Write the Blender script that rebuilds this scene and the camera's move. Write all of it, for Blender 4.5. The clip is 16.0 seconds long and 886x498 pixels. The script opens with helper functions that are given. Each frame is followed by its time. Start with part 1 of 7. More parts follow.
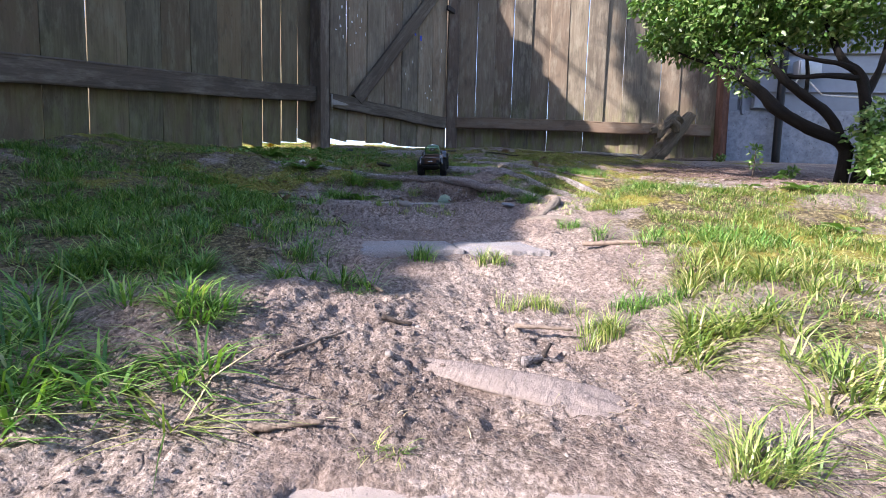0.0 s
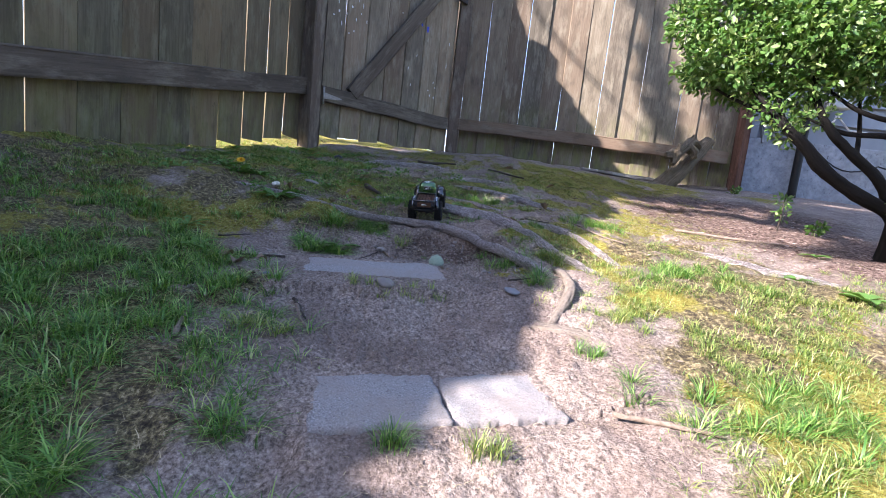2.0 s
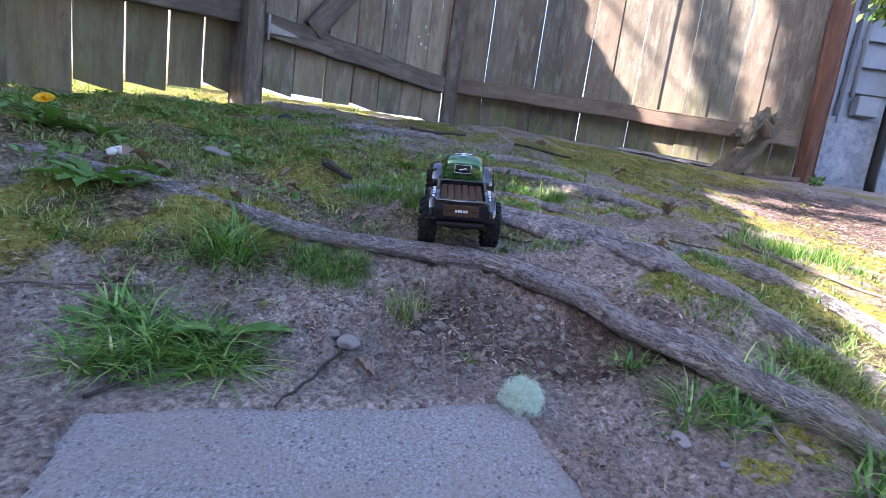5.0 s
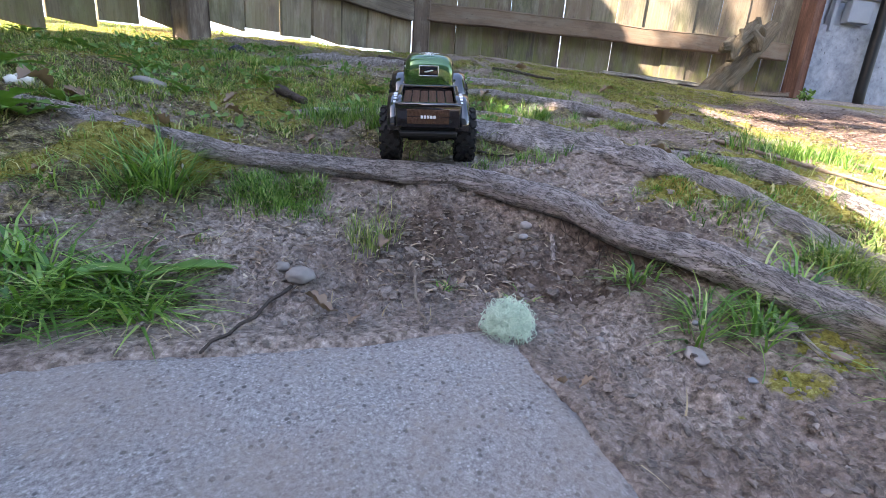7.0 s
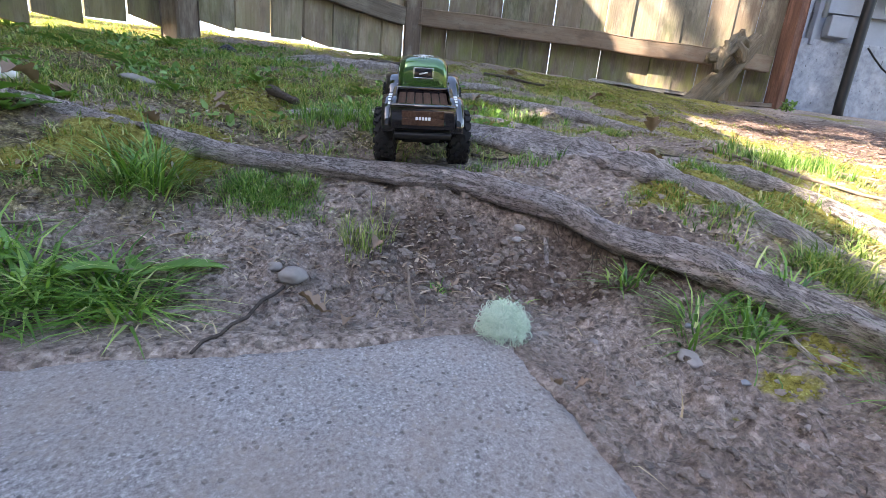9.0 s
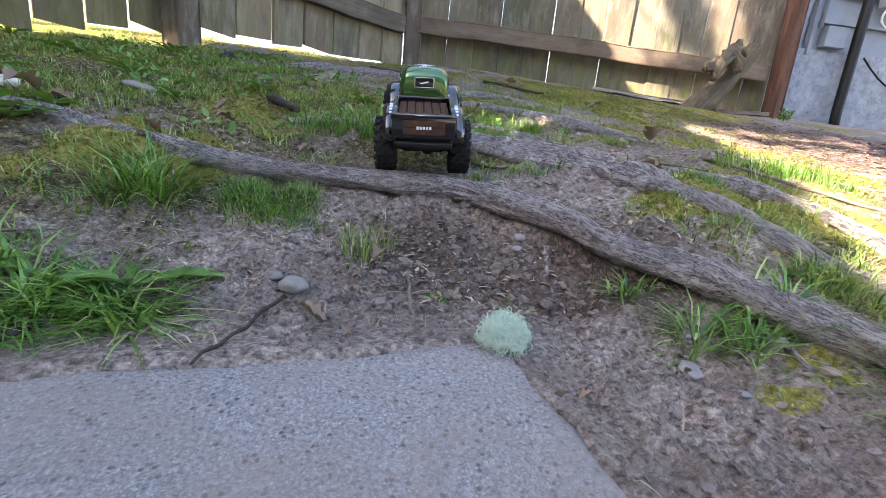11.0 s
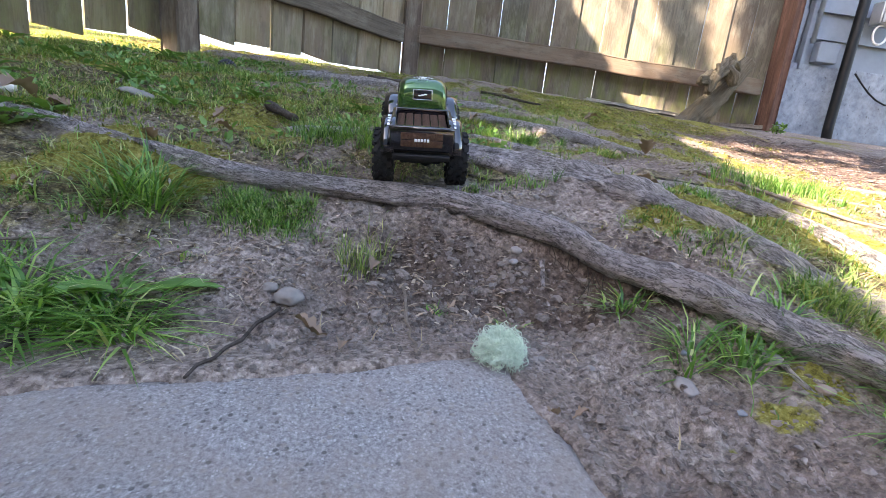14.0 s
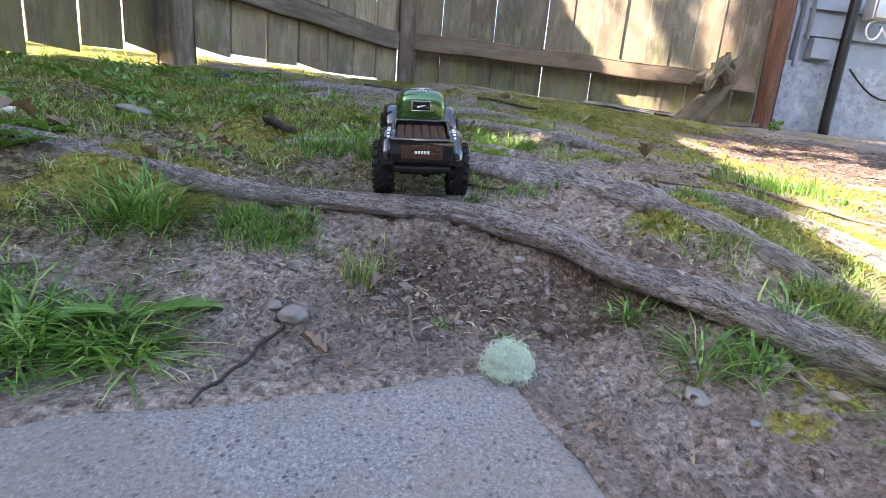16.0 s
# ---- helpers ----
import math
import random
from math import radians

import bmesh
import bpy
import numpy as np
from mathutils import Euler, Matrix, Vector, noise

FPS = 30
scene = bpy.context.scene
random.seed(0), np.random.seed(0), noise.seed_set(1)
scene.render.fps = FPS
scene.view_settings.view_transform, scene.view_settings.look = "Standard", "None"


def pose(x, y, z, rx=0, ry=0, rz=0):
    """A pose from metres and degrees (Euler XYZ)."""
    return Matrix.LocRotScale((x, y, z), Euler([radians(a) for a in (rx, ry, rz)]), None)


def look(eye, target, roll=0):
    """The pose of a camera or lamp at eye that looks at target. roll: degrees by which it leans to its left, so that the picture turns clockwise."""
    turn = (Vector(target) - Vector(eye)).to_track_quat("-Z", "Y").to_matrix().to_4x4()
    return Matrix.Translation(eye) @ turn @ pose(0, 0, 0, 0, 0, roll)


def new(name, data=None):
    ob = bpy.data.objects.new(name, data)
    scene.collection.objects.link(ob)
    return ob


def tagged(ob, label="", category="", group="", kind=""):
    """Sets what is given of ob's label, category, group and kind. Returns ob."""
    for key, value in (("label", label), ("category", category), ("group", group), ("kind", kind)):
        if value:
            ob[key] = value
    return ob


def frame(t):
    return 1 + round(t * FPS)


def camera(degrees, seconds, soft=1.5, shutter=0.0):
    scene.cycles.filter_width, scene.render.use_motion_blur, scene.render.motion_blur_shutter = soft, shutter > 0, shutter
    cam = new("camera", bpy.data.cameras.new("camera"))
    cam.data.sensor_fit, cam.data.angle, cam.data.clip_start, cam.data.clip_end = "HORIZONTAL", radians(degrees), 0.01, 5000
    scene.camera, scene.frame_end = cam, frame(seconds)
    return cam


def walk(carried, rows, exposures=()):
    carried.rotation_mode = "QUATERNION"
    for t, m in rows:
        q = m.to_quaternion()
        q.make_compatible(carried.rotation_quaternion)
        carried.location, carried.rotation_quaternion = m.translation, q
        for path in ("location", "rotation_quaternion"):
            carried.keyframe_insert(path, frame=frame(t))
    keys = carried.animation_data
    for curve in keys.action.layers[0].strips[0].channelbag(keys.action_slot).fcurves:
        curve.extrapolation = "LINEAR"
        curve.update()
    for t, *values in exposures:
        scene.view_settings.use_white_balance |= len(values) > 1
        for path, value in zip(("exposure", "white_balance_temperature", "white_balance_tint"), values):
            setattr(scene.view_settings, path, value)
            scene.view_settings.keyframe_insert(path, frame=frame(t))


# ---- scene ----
cam = camera(89.4, 16.0, soft=0.6)
PATH = [
    (0, (0.0521, 0.0014, 0.1252), (0.0254, 1.9934, -0.0514), 1.49),
    (0.5, (0.0582, 0.0072, 0.1164), (0.0382, 2.0023, -0.0222), 5.49),
    (1, (0.0646, 0.0305, 0.2279), (0.0527, 2.0251, 0.0813), 5.99),
    (1.5, (0.0838, 0.1009, 0.3297), (0.0753, 2.0897, 0.1181), 6.49),
    (2, (0.038, 0.2387, 0.3354), (0.0568, 2.2208, 0.069), 6.39),
    (2.5, (0.0157, 0.4352, 0.372), (0.1336, 2.4118, 0.0906), 7.78),
    (3, (0.0289, 0.6251, 0.3912), (0.1628, 2.6001, 0.1059), 8.18),
    (3.5, (0.0111, 0.7427, 0.4199), (0.153, 2.717, 0.1336), 8.28),
    (4, (-0.048, 0.8551, 0.4353), (0.0969, 2.828, 0.1411), 8.08),
    (4.5, (-0.0787, 0.9434, 0.4076), (0.0674, 2.9116, 0.0834), 7.88),
    (5, (-0.0688, 1.0154, 0.3221), (0.0733, 2.9831, -0.0061), 7.68),
    (5.2, (-0.0562, 1.0447, 0.3006), (0.0921, 3.0062, -0.0607), 6.88),
    (7.3, (-0.0446, 1.0761, 0.281), (0.1823, 2.9854, -0.2697), 4.19),
    (7.5, (-0.0456, 1.0761, 0.282), (0.1903, 2.9854, -0.2647), 4.09),
    (8, (-0.0486, 1.0752, 0.281), (0.2082, 2.9836, -0.2594), 4.48),
    (8.5, (-0.0505, 1.0762, 0.28), (0.2153, 2.9857, -0.2524), 4.98),
    (9, (-0.0495, 1.0772, 0.278), (0.2213, 2.9881, -0.2465), 5.38),
    (11.5, (-0.0515, 1.0782, 0.281), (0.2252, 2.9968, -0.2114), 5.78),
    (12, (-0.0505, 1.0792, 0.281), (0.2281, 2.9991, -0.2052), 5.98),
    (12.5, (-0.0515, 1.0792, 0.281), (0.2292, 3.001, -0.1964), 6.08),
    (13, (-0.0525, 1.0782, 0.282), (0.2321, 3.0007, -0.1904), 6.28),
    (13.5, (-0.0515, 1.0782, 0.2839), (0.236, 3.0015, -0.1833), 6.38),
    (14, (-0.0525, 1.0792, 0.2849), (0.24, 3.0025, -0.1793), 6.38),
    (14.5, (-0.0524, 1.0812, 0.2839), (0.2431, 3.0042, -0.1792), 6.38),
    (15, (-0.0544, 1.0822, 0.2859), (0.242, 3.0068, -0.1702), 6.08),
    (15.5, (-0.0534, 1.0841, 0.2859), (0.241, 3.0093, -0.1691), 5.58),
    (16, (-0.0554, 1.0832, 0.2908), (0.236, 3.0111, -0.1543), 4.88),
]
walk(cam, [(t, look(eye, target, roll)) for t, eye, target, roll in PATH], [(0, 2.24, 6050, 22), (1.5, 2.45, 6050, 22), (3, 2.82, 6150, 24), (4.5, 3.12, 5950, 25), (5.2, 3.25, 5950, 25), (7.5, 3.49, 7050, 18), (16, 3.52, 7100, 18)])

# ---- light: low spring sun from the left, clear sky ----
SUN = Vector((-0.888, -0.512, 0.62)).normalized()
world = bpy.data.worlds.new("sky")
scene.world = world
world.use_nodes = True
wn = world.node_tree.nodes
sky = wn.new("ShaderNodeTexSky")
sky.sky_type, sky.sun_disc = "NISHITA", False
sky.sun_elevation = math.asin(SUN.z)
sky.sun_rotation = math.atan2(SUN.x, SUN.y)
wn["Background"].inputs[1].default_value = 0.10
world.node_tree.links.new(sky.outputs[0], wn["Background"].inputs[0])
sun = new("sun", bpy.data.lights.new("sun", "SUN"))
sun.data.energy, sun.data.angle, sun.data.color = 3.4, radians(0.6), (1.0, 0.93, 0.82)
sun.matrix_world = look((0, 0, 6), Vector((0, 0, 6)) - SUN)


# ---- materials ----
def mat(name, build):
    m = bpy.data.materials.new(name)
    m.use_nodes = True
    nt = m.node_tree
    build(nt, nt.nodes["Principled BSDF"])
    return m


def node(nt, kind, **sets):
    n = nt.nodes.new("ShaderNode" + kind)
    for k, v in sets.items():
        if k in n.inputs:
            n.inputs[k].default_value = v
        else:
            n.inputs[k.replace("_", " ")].default_value = v
    return n


def ramp(nt, fac, stops):
    r = nt.nodes.new("ShaderNodeValToRGB")
    el = r.color_ramp.elements
    while len(el) < len(stops):
        el.new(0.5)
    for e, (p, c) in zip(el, stops):
        e.position, e.color = p, (*c, 1)
    nt.links.new(fac, r.inputs[0])
    return r.outputs[0]


def noise_tex(nt, scale, detail=6, rough=0.6, vec=None, stretch=None):
    n = node(nt, "TexNoise", Scale=scale, Detail=detail, Roughness=rough)
    if vec is None:
        vec = nt.nodes.new("ShaderNodeTexCoord").outputs["Object"]
    if stretch:
        mp = nt.nodes.new("ShaderNodeMapping")
        mp.inputs["Scale"].default_value = stretch
        nt.links.new(vec, mp.inputs[0])
        vec = mp.outputs[0]
    nt.links.new(vec, n.inputs["Vector"])
    return n.outputs["Fac"]


def mix(nt, fac, a, b, mode="MIX"):
    m = nt.nodes.new("ShaderNodeMix")
    m.data_type, m.blend_type = "RGBA", mode
    for sock, v in ((m.inputs["Factor"], fac), (m.inputs[6], a), (m.inputs[7], b)):
        if isinstance(v, (int, float)):
            sock.default_value = v
        elif isinstance(v, tuple):
            sock.default_value = (*v, 1)
        else:
            nt.links.new(v, sock)
    return m.outputs[2]


def math_node(nt, op, a, b=0.0):
    m = nt.nodes.new("ShaderNodeMath")
    m.operation = op
    for sock, v in zip(m.inputs, (a, b)):
        if isinstance(v, (int, float)):
            sock.default_value = v
        else:
            nt.links.new(v, sock)
    return m.outputs[0]


def bump(nt, p, height, strength=0.4, dist=0.01):
    b = node(nt, "Bump", Strength=strength, Distance=dist)
    nt.links.new(height, b.inputs["Height"])
    nt.links.new(b.outputs[0], p.inputs["Normal"])


def random_of(nt):
    return nt.nodes.new("ShaderNodeObjectInfo").outputs["Random"]


def island(nt):
    return nt.nodes.new("ShaderNodeNewGeometry").outputs["Random Per Island"]


def attr(nt, name):
    a = nt.nodes.new("ShaderNodeAttribute")
    a.attribute_name = name
    return a


def simple(name, colour, rough=0.7, metal=0.0, vary=0.25, scale=40.0, bump_d=0.002, spec=None):
    def build(nt, p):
        f = noise_tex(nt, scale, 8, 0.65)
        g = noise_tex(nt, scale * 0.15, 3)
        lo = tuple(c * (1 - vary) for c in colour)
        hi = tuple(min(1, c * (1 + vary)) for c in colour)
        c = mix(nt, g, ramp(nt, f, [(0.3, lo), (0.7, hi)]), tuple(0.9 * v for v in colour))
        nt.links.new(c, p.inputs["Base Color"])
        p.inputs["Roughness"].default_value = rough
        p.inputs["Metallic"].default_value = metal
        if spec is not None:
            p.inputs["Specular IOR Level"].default_value = spec
        bump(nt, p, f, 0.4, bump_d)
    return mat(name, build)


def soil_build(nt, p):
    co = nt.nodes.new("ShaderNodeTexCoord").outputs["Object"]
    cover = attr(nt, "cover").outputs["Color"]
    sep = nt.nodes.new("ShaderNodeSeparateColor")
    nt.links.new(cover, sep.inputs[0])
    fine = noise_tex(nt, 160, 8, 0.7, co)
    mid = noise_tex(nt, 22, 6, 0.6, co)
    big = noise_tex(nt, 7.0, 6, 0.65, co)
    soil = mix(nt, math_node(nt, "MULTIPLY", mid, 0.4), ramp(nt, fine, [(0.37, (0.075, 0.057, 0.048)), (0.47, (0.245, 0.198, 0.168)), (0.54, (0.34, 0.28, 0.243)), (0.66, (0.50, 0.425, 0.378))]), (0.30, 0.248, 0.213))
    soil = mix(nt, ramp(nt, big, [(0.46, (0, 0, 0)), (0.57, (0.6, 0.6, 0.6))]), soil, mix(nt, fine, (0.07, 0.05, 0.042), (0.29, 0.225, 0.193)))
    thatch = ramp(nt, noise_tex(nt, 110, 8, 0.8, co), [(0.40, (0.022, 0.017, 0.009)), (0.48, (0.085, 0.068, 0.034)), (0.54, (0.18, 0.15, 0.065)), (0.62, (0.42, 0.35, 0.21))])
    edge0 = math_node(nt, "ADD", attr(nt, "cover").outputs["Alpha"], math_node(nt, "MULTIPLY", math_node(nt, "SUBTRACT", noise_tex(nt, 30, 8, 0.75, co), 0.5), 1.4))
    c = mix(nt, ramp(nt, edge0, [(0.38, (0, 0, 0)), (0.66, (0.9, 0.9, 0.9))]), soil, thatch)
    moss = ramp(nt, noise_tex(nt, 130, 9, 0.85, co), [(0.38, (0.055, 0.047, 0.014)), (0.47, (0.20, 0.17, 0.034)), (0.54, (0.25, 0.232, 0.06)), (0.64, (0.43, 0.395, 0.15))])
    edge = math_node(nt, "ADD", sep.outputs[0], math_node(nt, "MULTIPLY", math_node(nt, "SUBTRACT", noise_tex(nt, 38, 8, 0.75, co), 0.5), 1.5))
    c = mix(nt, ramp(nt, edge, [(0.42, (0, 0, 0)), (0.62, (1, 1, 1))]), c, moss)
    mulch = ramp(nt, noise_tex(nt, 60, 8, 0.8, co, (1, 2.4, 1)), [(0.4, (0.04, 0.025, 0.02)), (0.5, (0.14, 0.095, 0.078)), (0.62, (0.36, 0.275, 0.235))])
    edge2 = math_node(nt, "ADD", sep.outputs[1], math_node(nt, "MULTIPLY", math_node(nt, "SUBTRACT", noise_tex(nt, 25, 6, 0.7, co), 0.5), 1.2))
    c = mix(nt, ramp(nt, edge2, [(0.4, (0, 0, 0)), (0.65, (1, 1, 1))]), c, mulch)
    # the third cover channel multiplies the soil colour darker
    dark_spots = ramp(nt, sep.outputs[2], [(0.0, (1, 1, 1)), (1.0, (0.45, 0.41, 0.385))])
    c = mix(nt, 1.0, c, dark_spots, "MULTIPLY")
    p.inputs["Roughness"].default_value = 0.95
    p.inputs["Specular IOR Level"].default_value = 0.12
    crumb = noise_tex(nt, 330, 5, 0.7, co)
    cells = []
    for scale in (150.0, 460.0):
        v = node(nt, "TexVoronoi", Scale=scale)
        bent = nt.nodes.new("ShaderNodeVectorMath")
        bent.operation = "ADD"
        off = nt.nodes.new("ShaderNodeCombineXYZ")
        nt.links.new(math_node(nt, "MULTIPLY", crumb, 0.006), off.inputs[0])
        nt.links.new(math_node(nt, "MULTIPLY", fine, 0.006), off.inputs[1])
        nt.links.new(co, bent.inputs[0])
        nt.links.new(off.outputs[0], bent.inputs[1])
        nt.links.new(bent.outputs[0], v.inputs["Vector"])
        cells.append(math_node(nt, "MULTIPLY", v.outputs["Distance"], -0.9))
        if scale < 200:
            continue
        tone = nt.nodes.new("ShaderNodeSeparateColor")
        nt.links.new(v.outputs["Color"], tone.inputs[0])
        c = mix(nt, math_node(nt, "SUBTRACT", 0.9, math_node(nt, "MULTIPLY", sep.outputs[0], 0.8)), c, mix(nt, 1.0, c, ramp(nt, tone.outputs[0], [(0.0, (0.72, 0.7, 0.68)), (0.5, (1.0, 0.99, 0.98)), (1.0, (1.28, 1.27, 1.25))]), "MULTIPLY"))
    nt.links.new(c, p.inputs["Base Color"])
    rough = math_node(nt, "ADD", math_node(nt, "ADD", cells[0], math_node(nt, "MULTIPLY", cells[1], 0.55)), crumb)
    bump(nt, p, math_node(nt, "ADD", math_node(nt, "ADD", math_node(nt, "MULTIPLY", fine, 1.2), mid), math_node(nt, "MULTIPLY", rough, math_node(nt, "ADD", mid, 0.1))), 0.8, 0.006)


SOIL = mat("soil", soil_build)


def crumb_build(nt, p):
    r = island(nt)
    f = noise_tex(nt, 420, 6, 0.75)
    c = mix(nt, math_node(nt, "MULTIPLY", f, 0.7), ramp(nt, r, [(0.0, (0.085, 0.068, 0.057)), (0.5, (0.225, 0.185, 0.158)), (0.95, (0.32, 0.268, 0.233)), (1.0, (0.43, 0.375, 0.337))]), ramp(nt, f, [(0.42, (0.12, 0.094, 0.079)), (0.6, (0.33, 0.27, 0.233))]))
    nt.links.new(c, p.inputs["Base Color"])
    p.inputs["Roughness"].default_value = 0.95
    bump(nt, p, f, 0.9, 0.003)


CRUMB = mat("soil_crumb", crumb_build)


def leafy(name, stops, trans=0.35, rough=0.5):
    def build(nt, p):
        r = island(nt)
        c = mix(nt, math_node(nt, "MULTIPLY", noise_tex(nt, 60, 4), 0.4), ramp(nt, r, stops), stops[0][1])
        nt.links.new(c, p.inputs["Base Color"])
        p.inputs["Roughness"].default_value = rough
        tr = nt.nodes.new("ShaderNodeBsdfTranslucent")
        nt.links.new(mix(nt, 1.0, c, (1.5, 1.55, 0.55), "MULTIPLY"), tr.inputs[0])
        ms = nt.nodes.new("ShaderNodeMixShader")
        ms.inputs[0].default_value = trans
        nt.links.new(p.outputs[0], ms.inputs[1])
        nt.links.new(tr.outputs[0], ms.inputs[2])
        nt.links.new(ms.outputs[0], nt.nodes["Material Output"].inputs[0])
    return mat(name, build)


GRASS = leafy("grass", [(0.0, (0.05, 0.105, 0.022)), (0.35, (0.19, 0.28, 0.055)), (0.65, (0.35, 0.42, 0.115)), (0.8, (0.48, 0.46, 0.19)), (1.0, (0.62, 0.54, 0.33))], 0.28, 0.42)
GRASS_GREEN = leafy("lush_grass", [(0.0, (0.035, 0.105, 0.02)), (0.45, (0.115, 0.255, 0.042)), (0.75, (0.25, 0.42, 0.095)), (0.92, (0.41, 0.55, 0.20)), (1.0, (0.60, 0.54, 0.29))], 0.28, 0.36)
STRAW = leafy("dry_grass", [(0.0, (0.26, 0.19, 0.11)), (0.5, (0.46, 0.38, 0.25)), (0.8, (0.55, 0.48, 0.34)), (1.0, (0.18, 0.12, 0.08))], 0.12, 0.7)
LEAF = leafy("shrub_leaf", [(0.0, (0.04, 0.105, 0.02)), (0.5, (0.10, 0.20, 0.045)), (0.85, (0.21, 0.31, 0.10)), (1.0, (0.36, 0.42, 0.20))], 0.3, 0.36)
WEED = leafy("weed_leaf", [(0.0, (0.07, 0.16, 0.035)), (0.6, (0.15, 0.28, 0.07)), (1.0, (0.25, 0.38, 0.14))], 0.25, 0.45)
MOSS = leafy("moss", [(0.0, (0.08, 0.075, 0.014)), (0.3, (0.205, 0.195, 0.038)), (0.6, (0.255, 0.27, 0.065)), (1.0, (0.43, 0.42, 0.14))], 0.2, 0.8)
LICHEN = leafy("pale_lichen", [(0.0, (0.52, 0.67, 0.52)), (1.0, (0.80, 0.90, 0.76))], 0.08, 0.8)
PETAL = leafy("yellow_petal", [(0.0, (0.75, 0.42, 0.01)), (1.0, (0.85, 0.55, 0.02))], 0.3, 0.6)
DEADLEAF = leafy("dead_leaf", [(0.0, (0.12, 0.075, 0.05)), (0.4, (0.28, 0.19, 0.13)), (0.8, (0.46, 0.36, 0.27)), (1.0, (0.56, 0.48, 0.38))], 0.1, 0.7)


def board_build(tone, green, lengthwise=False):
    def build(nt, p):
        co = nt.nodes.new("ShaderNodeTexCoord").outputs["Object"]
        r = random_of(nt)
        off = nt.nodes.new("ShaderNodeVectorMath")
        off.operation = "ADD"
        cb = nt.nodes.new("ShaderNodeCombineXYZ")
        nt.links.new(math_node(nt, "MULTIPLY", r, 37.0), cb.inputs[0])
        nt.links.new(math_node(nt, "MULTIPLY", r, 91.0), cb.inputs[2])
        nt.links.new(co, off.inputs[0])
        nt.links.new(cb.outputs[0], off.inputs[1])
        v = off.outputs[0]
        grain = noise_tex(nt, 1.0, 9, 0.7, v, (5, 130, 130) if lengthwise else (130, 130, 5))
        stain = noise_tex(nt, 1.0, 5, 0.6, v, (2.2, 12, 12) if lengthwise else (9, 9, 2.2))
        lo, hi = tuple(0.5 * t for t in tone), tuple(min(1, 1.45 * t) for t in tone)
        c = ramp(nt, grain, [(0.3, lo), (0.5, tone), (0.75, hi)])
        c = mix(nt, ramp(nt, stain, [(0.4, (0, 0, 0)), (0.68, (0.75, 0.75, 0.75))]), c, tuple(0.48 * t for t in tone))
        c = mix(nt, math_node(nt, "MULTIPLY", r, 0.55), c, (tone[0] * 1.35, tone[1] * 1.05, tone[2] * 0.9))
        worn = math_node(nt, "FRACT", math_node(nt, "MULTIPLY", r, 7.3))
        c = mix(nt, 1.0, c, ramp(nt, worn, [(0.0, (0.68, 0.68, 0.7)), (0.5, (0.95, 0.95, 0.95)), (1.0, (1.2, 1.17, 1.12))]), "MULTIPLY")
        blot = noise_tex(nt, 1.0, 4, 0.6, v, (7, 16, 16) if lengthwise else (16, 16, 7))
        c = mix(nt, ramp(nt, blot, [(0.52, (0, 0, 0)), (0.72, (0.6, 0.6, 0.6))]), c, tuple(0.4 * t for t in tone))
        pale = noise_tex(nt, 1.0, 6, 0.7, v, (6, 22, 22) if lengthwise else (22, 22, 6))
        c = mix(nt, ramp(nt, pale, [(0.5, (0, 0, 0)), (0.7, (0.7, 0.7, 0.7))]), c, (tone[0] * 1.5, tone[1] * 1.55, tone[2] * 1.55))
        mould = noise_tex(nt, 1.0, 7, 0.8, v, (40, 90, 90) if lengthwise else (90, 90, 40))
        c = mix(nt, ramp(nt, mould, [(0.6, (0, 0, 0)), (0.68, (0.65, 0.65, 0.65))]), c, tuple(0.3 * t for t in tone))
        sep = nt.nodes.new("ShaderNodeSeparateXYZ")
        nt.links.new(co, sep.inputs[0])
        low = math_node(nt, "MULTIPLY", ramp(nt, sep.outputs[2], [(0.0, (1, 1, 1)), (0.5, (0, 0, 0))]), ramp(nt, noise_tex(nt, 1.0, 6, 0.7, v, (14, 14, 5)), [(0.42, (0, 0, 0)), (0.62, (green, green, green))]))
        c = mix(nt, low, c, (0.17, 0.19, 0.05))
        nt.links.new(c, p.inputs["Base Color"])
        p.inputs["Roughness"].default_value = 0.85
        p.inputs["Specular IOR Level"].default_value = 0.25
        bump(nt, p, grain, 0.5, 0.003)
    return build


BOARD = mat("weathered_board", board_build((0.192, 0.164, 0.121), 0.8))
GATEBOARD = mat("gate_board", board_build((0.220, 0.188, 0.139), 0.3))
# same wood as BOARD, toned darker for the left fence's backlit side
LEFTBOARD = mat("backlit_weathered_board", board_build((0.132, 0.116, 0.077), 0.35))
RAIL = mat("weathered_rail", board_build((0.145, 0.121, 0.092), 0.0, True))
POST = mat("weathered_post", board_build((0.185, 0.155, 0.12), 0.0, True))
REDPOST = mat("red_brown_post", board_build((0.165, 0.09, 0.064), 0.0, True))


